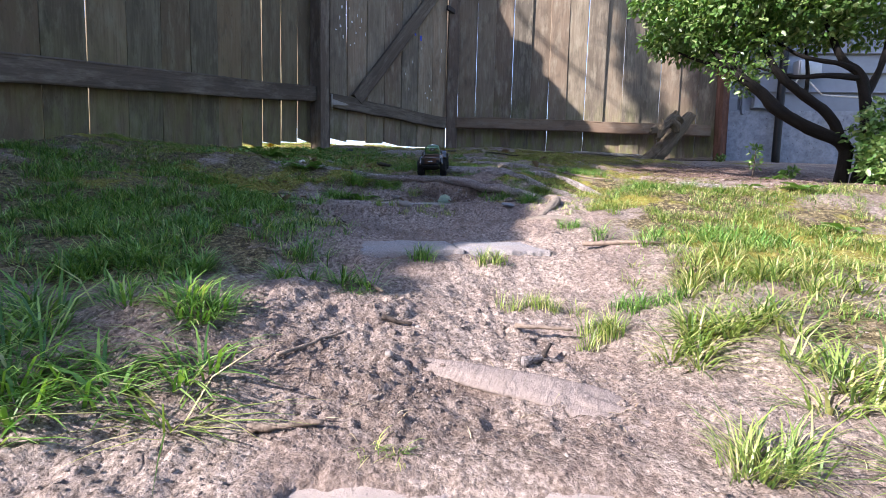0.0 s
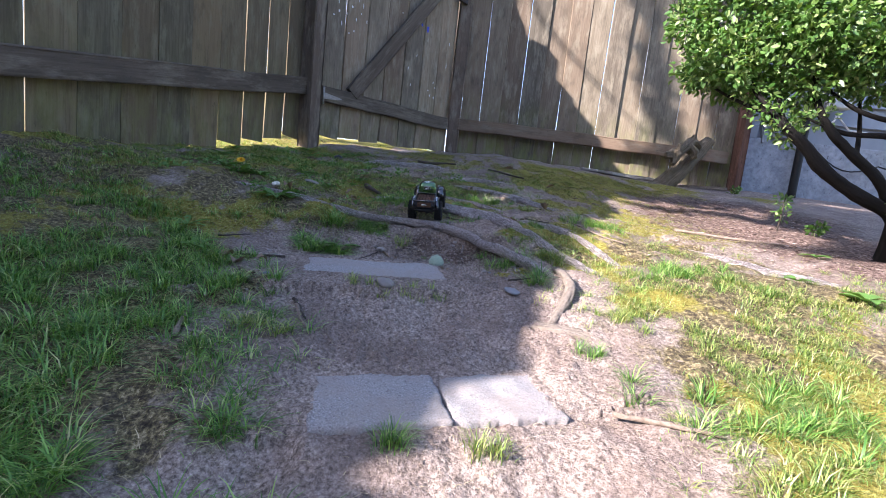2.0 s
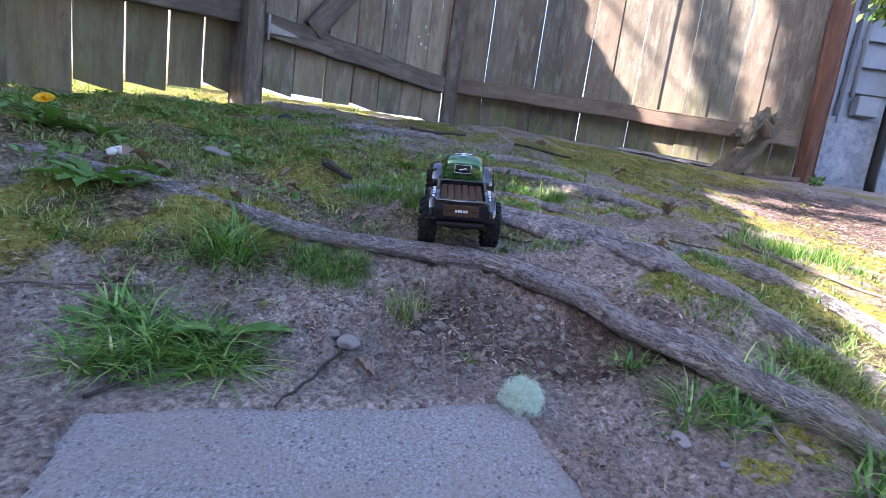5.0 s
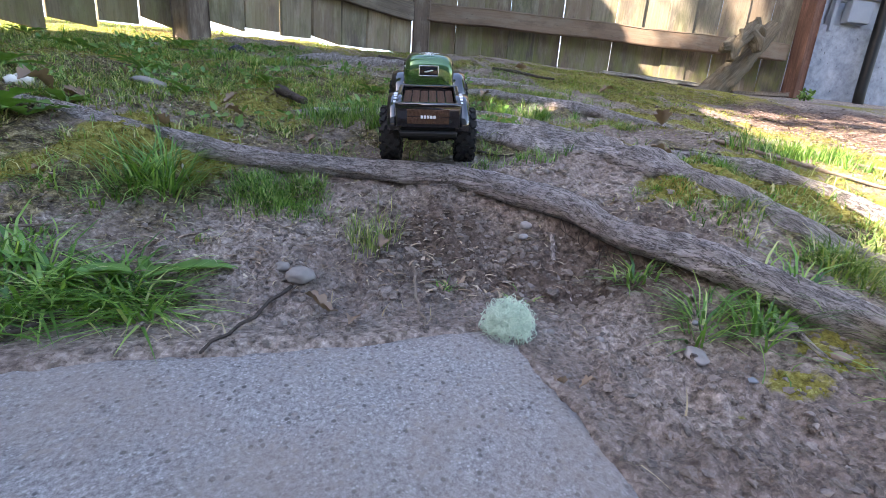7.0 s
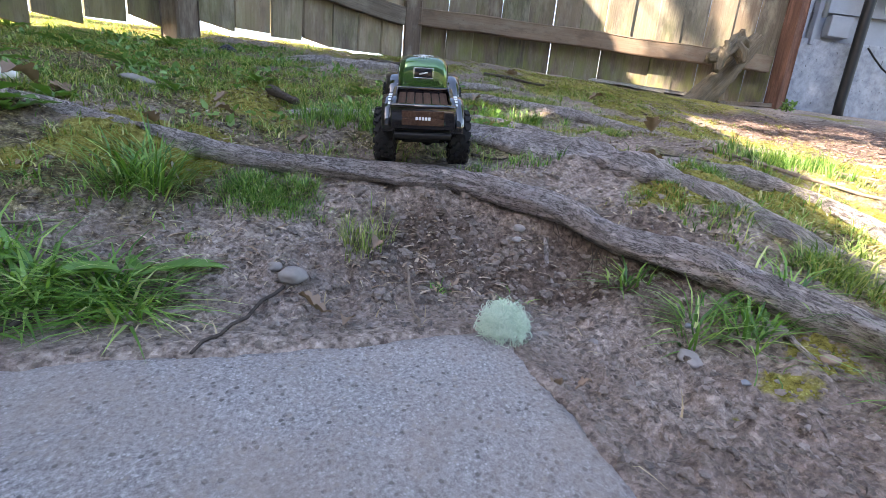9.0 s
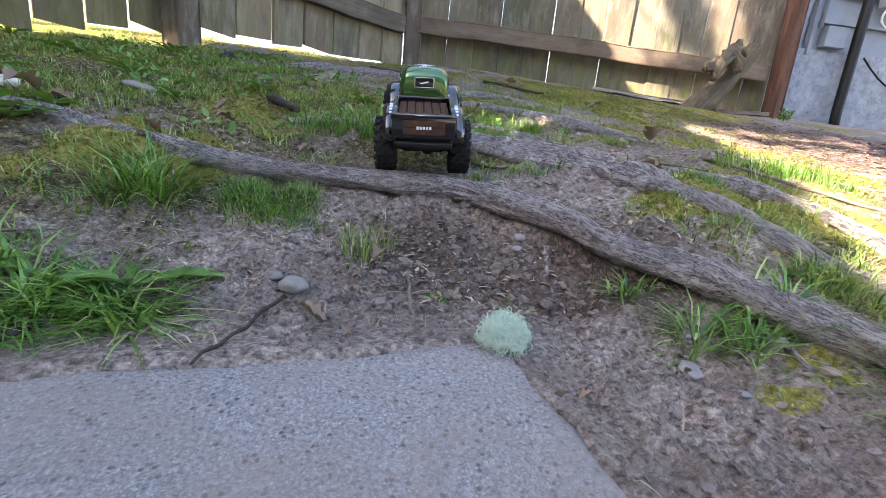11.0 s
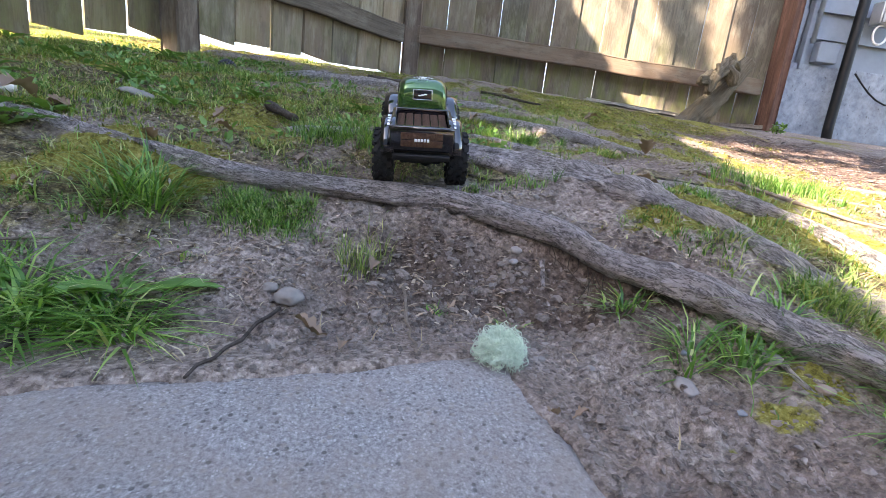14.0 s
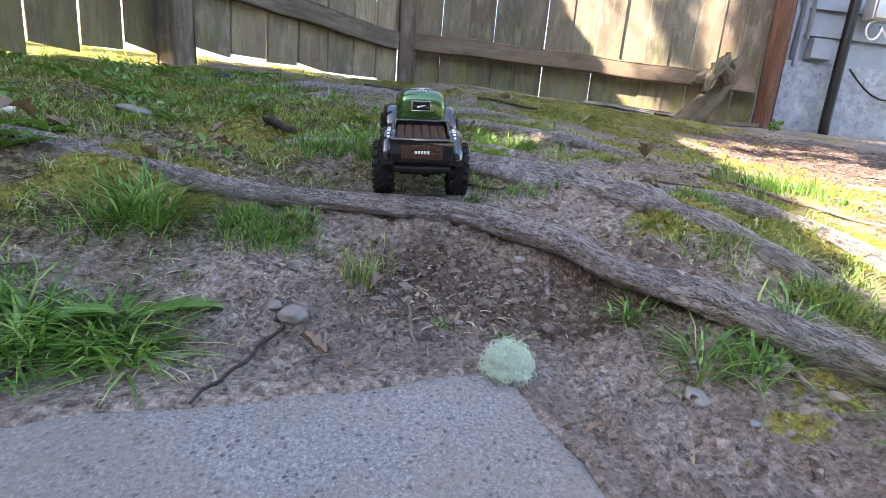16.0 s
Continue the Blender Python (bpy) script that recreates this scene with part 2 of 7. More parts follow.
def bark_build(tones, st=True, scale=(55, 7, 1)):
    def build(nt, p):
        v = attr(nt, "st").outputs["Vector"] if st else None
        g = noise_tex(nt, 1.0, 8, 0.7, v, scale)
        f = noise_tex(nt, 150, 6, 0.7)
        b = noise_tex(nt, 14, 4, 0.6)
        c = ramp(nt, g, [(0.3, tones[0]), (0.5, tones[1]), (0.75, tones[2])])
        c = mix(nt, math_node(nt, "MULTIPLY", b, 0.45), c, tones[0])
        c = mix(nt, math_node(nt, "MULTIPLY", f, 0.35), c, tones[2])
        nt.links.new(c, p.inputs["Base Color"])
        p.inputs["Roughness"].default_value = 0.9
        p.inputs["Specular IOR Level"].default_value = 0.2
        bump(nt, p, math_node(nt, "ADD", g, math_node(nt, "MULTIPLY", f, 0.4)), 0.8, 0.006)
    return build


def root_build(nt, p):
    v = attr(nt, "st").outputs["Vector"]
    warp = noise_tex(nt, 1.0, 4, 0.6, v, (40, 26, 1))
    mp = nt.nodes.new("ShaderNodeVectorMath")
    mp.operation = "ADD"
    cb = nt.nodes.new("ShaderNodeCombineXYZ")
    nt.links.new(math_node(nt, "MULTIPLY", warp, 0.03), cb.inputs[0])
    nt.links.new(math_node(nt, "MULTIPLY", warp, 0.02), cb.inputs[1])
    nt.links.new(v, mp.inputs[0])
    nt.links.new(cb.outputs[0], mp.inputs[1])
    long_crack = noise_tex(nt, 1.0, 5, 0.7, mp.outputs[0], (95, 42, 1))
    short_crack = noise_tex(nt, 1.0, 6, 0.75, mp.outputs[0], (70, 110, 1))
    split = math_node(nt, "MULTIPLY", math_node(nt, "ABSOLUTE", math_node(nt, "SUBTRACT", long_crack, 0.5)), 24.0)
    flake_edge = math_node(nt, "ADD", math_node(nt, "MULTIPLY", math_node(nt, "ABSOLUTE", math_node(nt, "SUBTRACT", short_crack, 0.44)), 30.0), 0.25)
    crack = math_node(nt, "MINIMUM", math_node(nt, "MINIMUM", split, flake_edge), 1.0)
    fibre = noise_tex(nt, 1.0, 8, 0.8, mp.outputs[0], (90, 120, 1))
    f = noise_tex(nt, 170, 7, 0.75)
    b = noise_tex(nt, 16, 5, 0.65)
    c = ramp(nt, fibre, [(0.36, (0.24, 0.20, 0.185)), (0.47, (0.53, 0.465, 0.44)), (0.62, (0.78, 0.71, 0.685))])
    c = mix(nt, ramp(nt, b, [(0.4, (0, 0, 0)), (0.7, (0.5, 0.5, 0.5))]), c, (0.48, 0.41, 0.375))
    c = mix(nt, math_node(nt, "MULTIPLY", f, 0.4), c, (0.52, 0.455, 0.425))
    c = mix(nt, crack, mix(nt, 0.15, (0.055, 0.044, 0.04), c), c)
    nt.links.new(c, p.inputs["Base Color"])
    p.inputs["Roughness"].default_value = 0.92
    p.inputs["Specular IOR Level"].default_value = 0.15
    h = math_node(nt, "ADD", math_node(nt, "MULTIPLY", crack, 0.8), math_node(nt, "ADD", fibre, math_node(nt, "MULTIPLY", f, 0.5)))
    bump(nt, p, h, 1.0, 0.007)


ROOTBARK = mat("root_bark", root_build)
DUSTBARK = mat("dusty_root_bark", bark_build([(0.13, 0.105, 0.092), (0.24, 0.197, 0.175), (0.325, 0.272, 0.246)], True, (16, 150, 1)))
SUNROOT = mat("mossy_root_bark", bark_build([(0.085, 0.07, 0.054), (0.19, 0.157, 0.127), (0.30, 0.255, 0.214)], True, (50, 60, 1)))
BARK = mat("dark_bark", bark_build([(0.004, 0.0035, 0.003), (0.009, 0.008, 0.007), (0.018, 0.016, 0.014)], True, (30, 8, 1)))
STUMPBARK = mat("stump_bark", bark_build([(0.035, 0.027, 0.018), (0.125, 0.10, 0.068), (0.25, 0.21, 0.15)], True, (30, 8, 1)))
STICK = mat("dead_stick", bark_build([(0.10, 0.075, 0.055), (0.21, 0.16, 0.125), (0.38, 0.31, 0.25)], False, (120, 120, 120)))
TWIGDARK = mat("dark_twig", bark_build([(0.03, 0.024, 0.02), (0.07, 0.055, 0.045), (0.13, 0.105, 0.09)], False, (150, 150, 150)))


def concrete_build(nt, p, dusty=0.65, dust_tone=(0.30, 0.25, 0.218), low=0.42):
    co = nt.nodes.new("ShaderNodeTexCoord").outputs["Object"]
    f = noise_tex(nt, 420, 8, 0.85, co)
    m = noise_tex(nt, 28, 5, 0.6, co)
    c = ramp(nt, f, [(0.36, (0.065, 0.062, 0.063)), (0.46, (0.22, 0.212, 0.211)), (0.54, (0.345, 0.334, 0.333)), (0.66, (0.60, 0.585, 0.583))])
    c = mix(nt, math_node(nt, "MULTIPLY", m, 0.35), c, (0.27, 0.25, 0.245))
    hollow = []
    for scale, part_of, tone, gain in ((620.0, 0, (0.56, 0.55, 0.55), 0.6), (330.0, 1, (0.07, 0.066, 0.066), 0.75), (260.0, 2, (0.30, 0.26, 0.22), 0.5)):
        v = node(nt, "TexVoronoi", Scale=scale)
        nt.links.new(co, v.inputs["Vector"])
        pick = nt.nodes.new("ShaderNodeSeparateColor")
        nt.links.new(v.outputs["Color"], pick.inputs[0])
        grain = math_node(nt, "MULTIPLY", ramp(nt, pick.outputs[part_of], [(0.86, (0, 0, 0)), (0.9, (gain, gain, gain))]), ramp(nt, v.outputs["Distance"], [(0.3, (1, 1, 1)), (0.5, (0, 0, 0))]))
        c = mix(nt, grain, c, tone)
        hollow.append(grain)
    dust = noise_tex(nt, 9, 6, 0.75, co)
    c = mix(nt, ramp(nt, dust, [(low, (0, 0, 0)), (low + 0.22, (dusty, dusty, dusty))]), c, dust_tone)
    nt.links.new(c, p.inputs["Base Color"])
    p.inputs["Roughness"].default_value = 0.9
    p.inputs["Specular IOR Level"].default_value = 0.25
    bump(nt, p, math_node(nt, "SUBTRACT", f, math_node(nt, "MULTIPLY", hollow[1], 0.6)), 0.7, 0.003)


CONCRETE = mat("concrete_slab", concrete_build)
DUSTCONCRETE = mat("dusty_concrete_slab", lambda nt, p: concrete_build(nt, p, 0.85, (0.35, 0.29, 0.254), 0.25))
STONE = simple("stone", (0.22, 0.195, 0.175), 0.85, vary=0.3, scale=60)
PALESTONE = simple("pale_stone", (0.25, 0.225, 0.21), 0.85, vary=0.3, scale=80)


def footing_build(nt, p):
    f = noise_tex(nt, 26, 8, 0.65)
    c = ramp(nt, f, [(0.35, (0.15, 0.17, 0.205)), (0.65, (0.27, 0.30, 0.345))])
    flake_spot = noise_tex(nt, 42, 5, 0.6, None, (1.6, 1, 1))
    c = mix(nt, ramp(nt, flake_spot, [(0.655, (0, 0, 0)), (0.675, (0.85, 0.85, 0.85))]), c, (0.055, 0.057, 0.065))
    c = mix(nt, ramp(nt, noise_tex(nt, 3.5, 5, 0.7), [(0.5, (0, 0, 0)), (0.7, (0.5, 0.5, 0.5))]), c, (0.17, 0.16, 0.15))
    nt.links.new(c, p.inputs["Base Color"])
    p.inputs["Roughness"].default_value = 0.8
    bump(nt, p, math_node(nt, "SUBTRACT", f, math_node(nt, "MULTIPLY", flake_spot, 0.5)), 0.5, 0.004)


WALLPAINT = mat("pale_wall_paint", footing_build)
SIDING = simple("siding_paint", (0.19, 0.217, 0.257), 0.7, vary=0.18, scale=14)
BLACKPIPE = simple("black_pipe", (0.006, 0.006, 0.006), 0.5, vary=0.2, spec=0.25)
METALGREY = simple("galvanised_metal", (0.42, 0.43, 0.44), 0.45, 0.7, vary=0.15)
HINGEMETAL = simple("hinge_metal", (0.3, 0.28, 0.25), 0.85, 0.0, vary=0.35, scale=90)
RUST = simple("dark_rusty_metal", (0.05, 0.04, 0.035), 0.7, 0.4, vary=0.4)
WHITECABLE = simple("pale_cable", (0.6, 0.6, 0.58), 0.5, vary=0.05)
WHITEPAINT = simple("white_paint", (0.72, 0.72, 0.72), 0.7, vary=0.15)
BLUEPAINT = simple("blue_paint", (0.03, 0.06, 0.5), 0.6, vary=0.15)
FOOTPAINT = simple("bone_white", (0.66, 0.62, 0.56), 0.8, vary=0.2)


# ---- building helpers ----
def mesh_ob(name, verts, faces, material, parent=None, label="", smooth=True):
    me = bpy.data.meshes.new(name)
    me.from_pydata([tuple(v) for v in verts], [], [tuple(f) for f in faces])
    if smooth:
        me.shade_smooth()
    me.materials.append(material)
    ob = new(name, me)
    if parent:
        ob.parent = parent
        ob.matrix_parent_inverse = parent.matrix_basis.inverted()
    if label:
        tagged(ob, label)
    return ob


def part(name, bm, material, parent, label="", smooth=True):
    me = bpy.data.meshes.new(name)
    bm.to_mesh(me)
    bm.free()
    if smooth:
        me.shade_smooth()
    me.materials.append(material)
    ob = new(name, me)
    ob.parent = parent
    if label:
        tagged(ob, label)
    return ob


def empty(name, m, label, category, group="", kind=""):
    ob = new(name)
    ob.empty_display_size = 0.05
    ob.matrix_world = m
    return tagged(ob, label, category, group, kind)


def box_bm(sx, sy, sz, m=None, bevel=0.0, seg=2):
    """A box of that size about its middle, bevelled."""
    bm = bmesh.new()
    bmesh.ops.create_cube(bm, size=1, matrix=(m or Matrix()) @ Matrix.Diagonal((sx, sy, sz, 1)))
    if bevel:
        bmesh.ops.bevel(bm, geom=bm.edges[:], offset=bevel, segments=seg, affect="EDGES", profile=0.6)
    return bm


def vnoise(x, y, seed=0):
    """Smooth value noise on the plan, about -1 to 1."""
    xi, yi = np.floor(x).astype(np.int64), np.floor(y).astype(np.int64)
    fx, fy = x - xi, y - yi
    fx, fy = fx * fx * (3 - 2 * fx), fy * fy * (3 - 2 * fy)

    def h(i, j):
        n = (i * 374761393 + j * 668265263 + seed * 982451653) & 0x7FFFFFFF
        n = ((n ^ (n >> 13)) * 1274126177) & 0x7FFFFFFF
        return ((n ^ (n >> 16)) & 0xFFFF) / 32767.5 - 1
    return (h(xi, yi) * (1 - fx) + h(xi + 1, yi) * fx) * (1 - fy) + (h(xi, yi + 1) * (1 - fx) + h(xi + 1, yi + 1) * fx) * fy


def fbm(x, y, scale, octaves=4, seed=0):
    z, a = 0.0, 1.0
    for o in range(octaves):
        z = z + a * vnoise(x * scale * 2 ** o + 17.3 * o, y * scale * 2 ** o - 9.1 * o, seed + o)
        a *= 0.5
    return z


# ---- ground: a slope that rises towards the fence, with a terrace at each slab ----
PROF_Y = [-40, -4, -1.0, 0.0, 0.35, 0.5, 0.64, 0.74, 0.85, 1.0, 1.12, 1.2, 1.38, 1.46, 1.56, 1.75, 1.9, 2.25, 3.0, 3.6, 4.6, 9.0, 300]
PROF_Z = [-1.0, -.3, -.12, -.07, -.035, -.012, .022, .052, .064, .082, .106, .124, .138, .170, .222, .275, .296, .372, .52, .62, .66, .70, 1.2]


def gauss(x, y, cx, cy, sx, sy):
    return np.exp(-((x - cx) / sx) ** 2 - ((y - cy) / sy) ** 2)


def base_height(x, y):
    z = sum(np.interp(y + d, PROF_Y, PROF_Z) for d in (-.06, -.03, 0, .03, .06)) / 5
    r = np.clip((x - .15) / .9, 0, 1)
    z = z + .035 * np.clip((x - .2) / .3, 0, 1) * np.exp(-((y - .6) / .35) ** 2)
    z = z + .075 * r * np.exp(-((y - 1.3) / .35) ** 2) + .02 * np.clip((x - .05) / .15, 0, 1) * np.exp(-((y - 1.15) / .2) ** 2)
    z = z - .05 * np.clip((x - .4) / .8, 0, 1) * np.exp(-((y - 2.2) / .6) ** 2)
    z = z - .055 * np.clip((x - .5) / 1.2, 0, 1) * np.clip((y - 2.2) / 1.0, 0, 1)
    z = z + .045 * gauss(x, y, -.22, .42, .16, .14) + .02 * gauss(x, y, -.11, .55, .1, .07)
    z = z + .02 * gauss(x, y, -.45, 1.0, .25, .4) + .02 * gauss(x, y, -.62, 1.7, .25, .3)
    z = z + .03 * gauss(x, y, .3, 1.5, .18, .16)
    z = z + .14 * np.clip((-.55 - x) / .75, 0, 1) * np.exp(-((y - 1.4) / .75) ** 2)
    z = z + .016 * gauss(x, y, -.1, 1.155, .19, .05)
    z = z + .010 * gauss(x, y, .095, 1.24, .04, .1)
    z = z - .012 * np.clip((.27 - np.abs(x - .07)) / .08, 0, 1) * np.clip((y - .50) / .14, 0, 1) * np.clip((.72 - y) / .05, 0, 1)
    # the worn hollow under the gate and the dug-out soil in front of the front root
    z = z - .035 * gauss(x, y, -.25, 3.45, .3, .2)
    z = z - .022 * gauss(x, y, .06, 1.44, .07, .05) - .012 * gauss(x, y, .125, 1.425, .06, .028) - .008 * gauss(x, y, .02, 1.49, .05, .025)
    return z


# surface roots: x, y and height of the middle above the slope; then the radii
ROOTS = [
    ([(-.64, 1.68, -.010), (-.54, 1.652, .006), (-.44, 1.625, .011), (-.35, 1.603, .012), (-.273, 1.582, .011), (-.203, 1.564, .011), (-.117, 1.553, .012), (-.039, 1.547, .015), (.019, 1.539, .018), (.072, 1.512, .022), (.12, 1.478, .026), (.157, 1.440, .027), (.200, 1.388, .026), (.240, 1.348, .018), (.285, 1.305, .006), (.33, 1.26, -.016)],
     [.008, .010, .0105, .011, .011, .011, .0115, .0125, .0135, .0142, .0148, .0152, .0155, .0152, .014, .011], 3, "thick grey-brown surface root over dug-out soil", .2, .95),
    ([(-.24, 1.82, -.018), (-.14, 1.80, -.004), (-.05, 1.775, .001), (.03, 1.735, .003), (.09, 1.69, .006), (.15, 1.64, .009), (.20, 1.59, .010), (.245, 1.54, .006), (.285, 1.495, .003), (.32, 1.455, .001), (.36, 1.41, .0), (.41, 1.36, -.004), (.45, 1.31, -.018)],
     [.012, .015, .019, .025, .031, .036, .036, .028, .021, .018, .017, .015, .012], 8, "broad grey surface root with peeling bark", .3, .7),
    ([(.04, 2.21, -.018), (.16, 2.14, -.003), (.29, 2.05, .0), (.38, 1.97, .0), (.44, 1.88, -.003), (.48, 1.78, -.018)], [.013, .018, .021, .019, .016, .012], 12, "grey surface root in short grass", .2, .7),
    ([(.22, 1.60, -.008), (.29, 1.605, -.001), (.36, 1.575, -.001), (.42, 1.54, -.002), (.46, 1.50, -.003), (.50, 1.44, -.006), (.54, 1.37, -.018)], [.011, .015, .016, .015, .014, .013, .011], 15, "grey surface root running into sunlit grass", .2, .75),
    ([(.325, 1.37, -.010), (.336, 1.30, .001), (.334, 1.235, .003), (.326, 1.175, .003), (.297, 1.105, .002), (.262, 1.045, -.001), (.24, 1.0, -.014)], [.008, .011, .012, .012, .011, .010, .008], 19, "sunlit pale root curling beside the lawn", .16, .8),
    ([(-.42, 2.50, -.02), (-.30, 2.50, .002), (-.18, 2.50, .005), (-.06, 2.55, .003), (.06, 2.60, -.02)], [.012, .020, .022, .020, .012], 22, "dark low root near the gate", .16, .8),
    ([(-.04, .475, -.030), (.010, .447, -.014), (.065, .427, -.010), (.115, .402, -.008), (.165, .378, -.009), (.215, .352, -.014), (.275, .330, -.032)], [.014, .024, .030, .031, .029, .025, .016], 25, "broad flattened sunlit root half sunk in soil", .34, .42),
    ([(.75, 1.60, -.018), (.82, 1.50, -.003), (.90, 1.43, -.001), (.98, 1.36, -.003), (1.06, 1.33, -.018)], [.010, .016, .018, .016, .010], 28, "bare root crossing reddish mulch", .16, .8),
    ([(.20, 1.06, -.018), (.25, 1.02, -.002), (.32, .99, .0), (.38, .955, -.018)], [.012, .018, .018, .012], 31, "short sunlit root stub", .16, .8),
    ([(.0, 2.34, -.018), (.1, 2.31, -.002), (.22, 2.33, -.002), (.35, 2.40, -.018)], [.010, .016, .016, .010], 33, "thin root in trodden soil", .16, .8),
    ([(-.10, 1.95, -.018), (.0, 1.93, -.003), (.10, 1.90, -.002), (.20, 1.84, -.004), (.28, 1.78, -.018)], [.008, .012, .013, .011, .008], 35, "low grey root sunk in trodden turf", .2, .75),
]


def root_banks(x, y):
    """Soil banked up along the roots, and 1 where a root's bark lies bare."""
    bank, bare = np.zeros_like(x), np.zeros_like(x)
    for k, (pts, radii, *_) in enumerate(ROOTS):
        rr = np.interp(np.linspace(0, 1, len(pts)), np.linspace(0, 1, len(radii)), radii)
        px, py = [p[0] for p in pts], [p[1] for p in pts]
        near = (x > min(px) - .1) & (x < max(px) + .1) & (y > min(py) - .1) & (y < max(py) + .1)
        if not near.any():
            continue
        gx, gy = x[near], y[near]
        best, lift, rad, front = np.full(gx.shape, 9.0), np.zeros(gx.shape), np.full(gx.shape, .01), np.zeros(gx.shape)
        for (x0, y0, h0), (x1, y1, h1), r0, r1 in zip(pts, pts[1:], rr, rr[1:]):
            dx, dy = x1 - x0, y1 - y0
            t = np.clip(((gx - x0) * dx + (gy - y0) * dy) / (dx * dx + dy * dy), 0, 1)
            ex, ey = gx - x0 - t * dx, gy - y0 - t * dy
            d = np.hypot(ex, ey)
            closer = d < best
            best = np.where(closer, d, best)
            lift = np.where(closer, h0 + (h1 - h0) * t, lift)
            rad = np.where(closer, r0 + (r1 - r0) * t, rad)
            front = np.where(closer, (dx * ey - dy * ex) < 0, front)
        high = np.maximum(0, lift + .15 * rad)
        if k == 0:
            high = np.maximum(0, high - .45 * rad) * np.where(front > 0, 1 - .88 * np.clip((gx + .06) / .10, 0, 1), 1.0)
        wide = 1.5 * rad + .016
        bank[near] = np.maximum(bank[near], high * np.exp(-(np.maximum(0, best - .6 * rad) / wide) ** 2))
        bare[near] = np.maximum(bare[near], (best < .85 * rad).astype(float))
    return bank, bare


# middle, half sizes, turn, height, slope, how far the front edge stands free and how high the soil laps over the others
SLAB_BEDS = [(-.103, 1.254, .160, .077, 11, .138, .052, .0, .0035), (.057, .809, .165, .062, 15, .061, .052, .010, -.006), (.07, .187, .13, .095, 0, -.0540, .096, .0, .009)]


def crumble(x, y, cell, seed, fill=.75):
    """Height of round clods bedded in the soil: at most one in each cell of that size, of uneven radius and outline."""
    wx = x + .22 * cell * vnoise(x * 2.3 / cell, y * 2.3 / cell, seed + 3)
    wy = y + .22 * cell * vnoise(x * 2.3 / cell + 31.7, y * 2.3 / cell, seed + 4)
    xi, yi = np.floor(wx / cell).astype(np.int64), np.floor(wy / cell).astype(np.int64)
    top = np.zeros_like(x)

    def h(i, j, k):
        n = (i * 374761393 + j * 668265263 + (seed * 7 + k) * 982451653) & 0x7FFFFFFF
        n = ((n ^ (n >> 13)) * 1274126177) & 0x7FFFFFFF
        return ((n ^ (n >> 16)) & 0xFFFF) / 65535
    for di in (-1, 0, 1):
        for dj in (-1, 0, 1):
            i, j = xi + di, yi + dj
            r = cell * (.2 + .4 * h(i, j, 2)) * (h(i, j, 3) < fill)
            d2 = (wx - (i + h(i, j, 0)) * cell) ** 2 + (wy - (j + h(i, j, 1)) * cell) ** 2
            top = np.maximum(top, np.sqrt(np.maximum(0, r * r - d2)) * (.55 + .5 * h(i, j, 4)))
    return top


def ground_height(x, y):
    z = base_height(x, y) + root_banks(x, y)[0]
    rough = np.clip(1.3 - np.abs(x) * 0.3, 0.4, 1)
    z = z + rough * (0.010 * fbm(x, y, 5, 3, 5) + 0.0045 * fbm(x, y, 24, 3, 11))
    z = z + np.where((y > 1.4) & (y < 3.2), .0045, .002) * fbm(x, y, 38, 3, 29)
    clod = np.clip(soil_amount(x, y), 0, 1)
    z = z + clod * np.where(y < .8, .004, .005) * (np.abs(fbm(x, y, 60, 4, 23)) - 0.35)
    near = (np.abs(x) < .75) & (y > .15) & (y < 2.2) & (clod > .05)
    if near.any():
        gx, gy, c = x[near], y[near], clod[near]
        loose = np.clip(.5 + .9 * fbm(gx, gy, 9, 3, 47), .12, 1)
        dug = np.clip(gauss(gx, gy, .05, 1.45, .13, .07) * 1.4, 0, 1)
        k = np.where(gy < .8, .6, 1.0)
        small = crumble(gx / k, gy / k, .0105, 3, .8) + .8 * crumble(gx / k, gy / k, .0175, 5, .55)
        z[near] += c * np.maximum(loose, dug) * k * (.95 * small + crumble(gx, gy, .032, 9, .4) * np.where(gy < .8, .1, .25 + .6 * dug))
    for cx, cy, hw, hd, turn, zm, slope, free, lap in SLAB_BEDS:
        c, s = math.cos(radians(turn)), math.sin(radians(turn))
        u, v = (x - cx) * c + (y - cy) * s, -(x - cx) * s + (y - cy) * c
        zt = zm + slope * np.clip(v, -hd, hd)
        e = np.minimum(hw - np.abs(u), hd - np.abs(v)) + .005 * fbm(x, y, 40, 3, 91) + .006 * fbm(x, y, 11, 2, 92)
        face = (v < -.9 * hd) & (free > 0)
        over = max(.006, lap / .45)
        z = np.where((e < over) & (e > -.07) & ~face, np.maximum(np.minimum(z, zt + np.maximum(.002, lap * 3) + .7 * np.maximum(0, -e - .008)), zt + lap - .45 * np.maximum(e, 0) + .13 * np.minimum(e, 0)), z)
        w = np.exp(-(np.minimum(0, v + hd) / .035) ** 2) * np.clip((hw + .02 - np.abs(u)) / .02, 0, 1) * face
        z = z * (1 - w) + w * (zm - slope * hd - free + .003 * fbm(x, y, 60, 3, 93))
        z = np.where((e >= over) & ~face | (face & (v > -hd)), np.minimum(z, zt - .35 * np.clip(np.where(face, .02, e - over), 0, .05)), z)
    return z


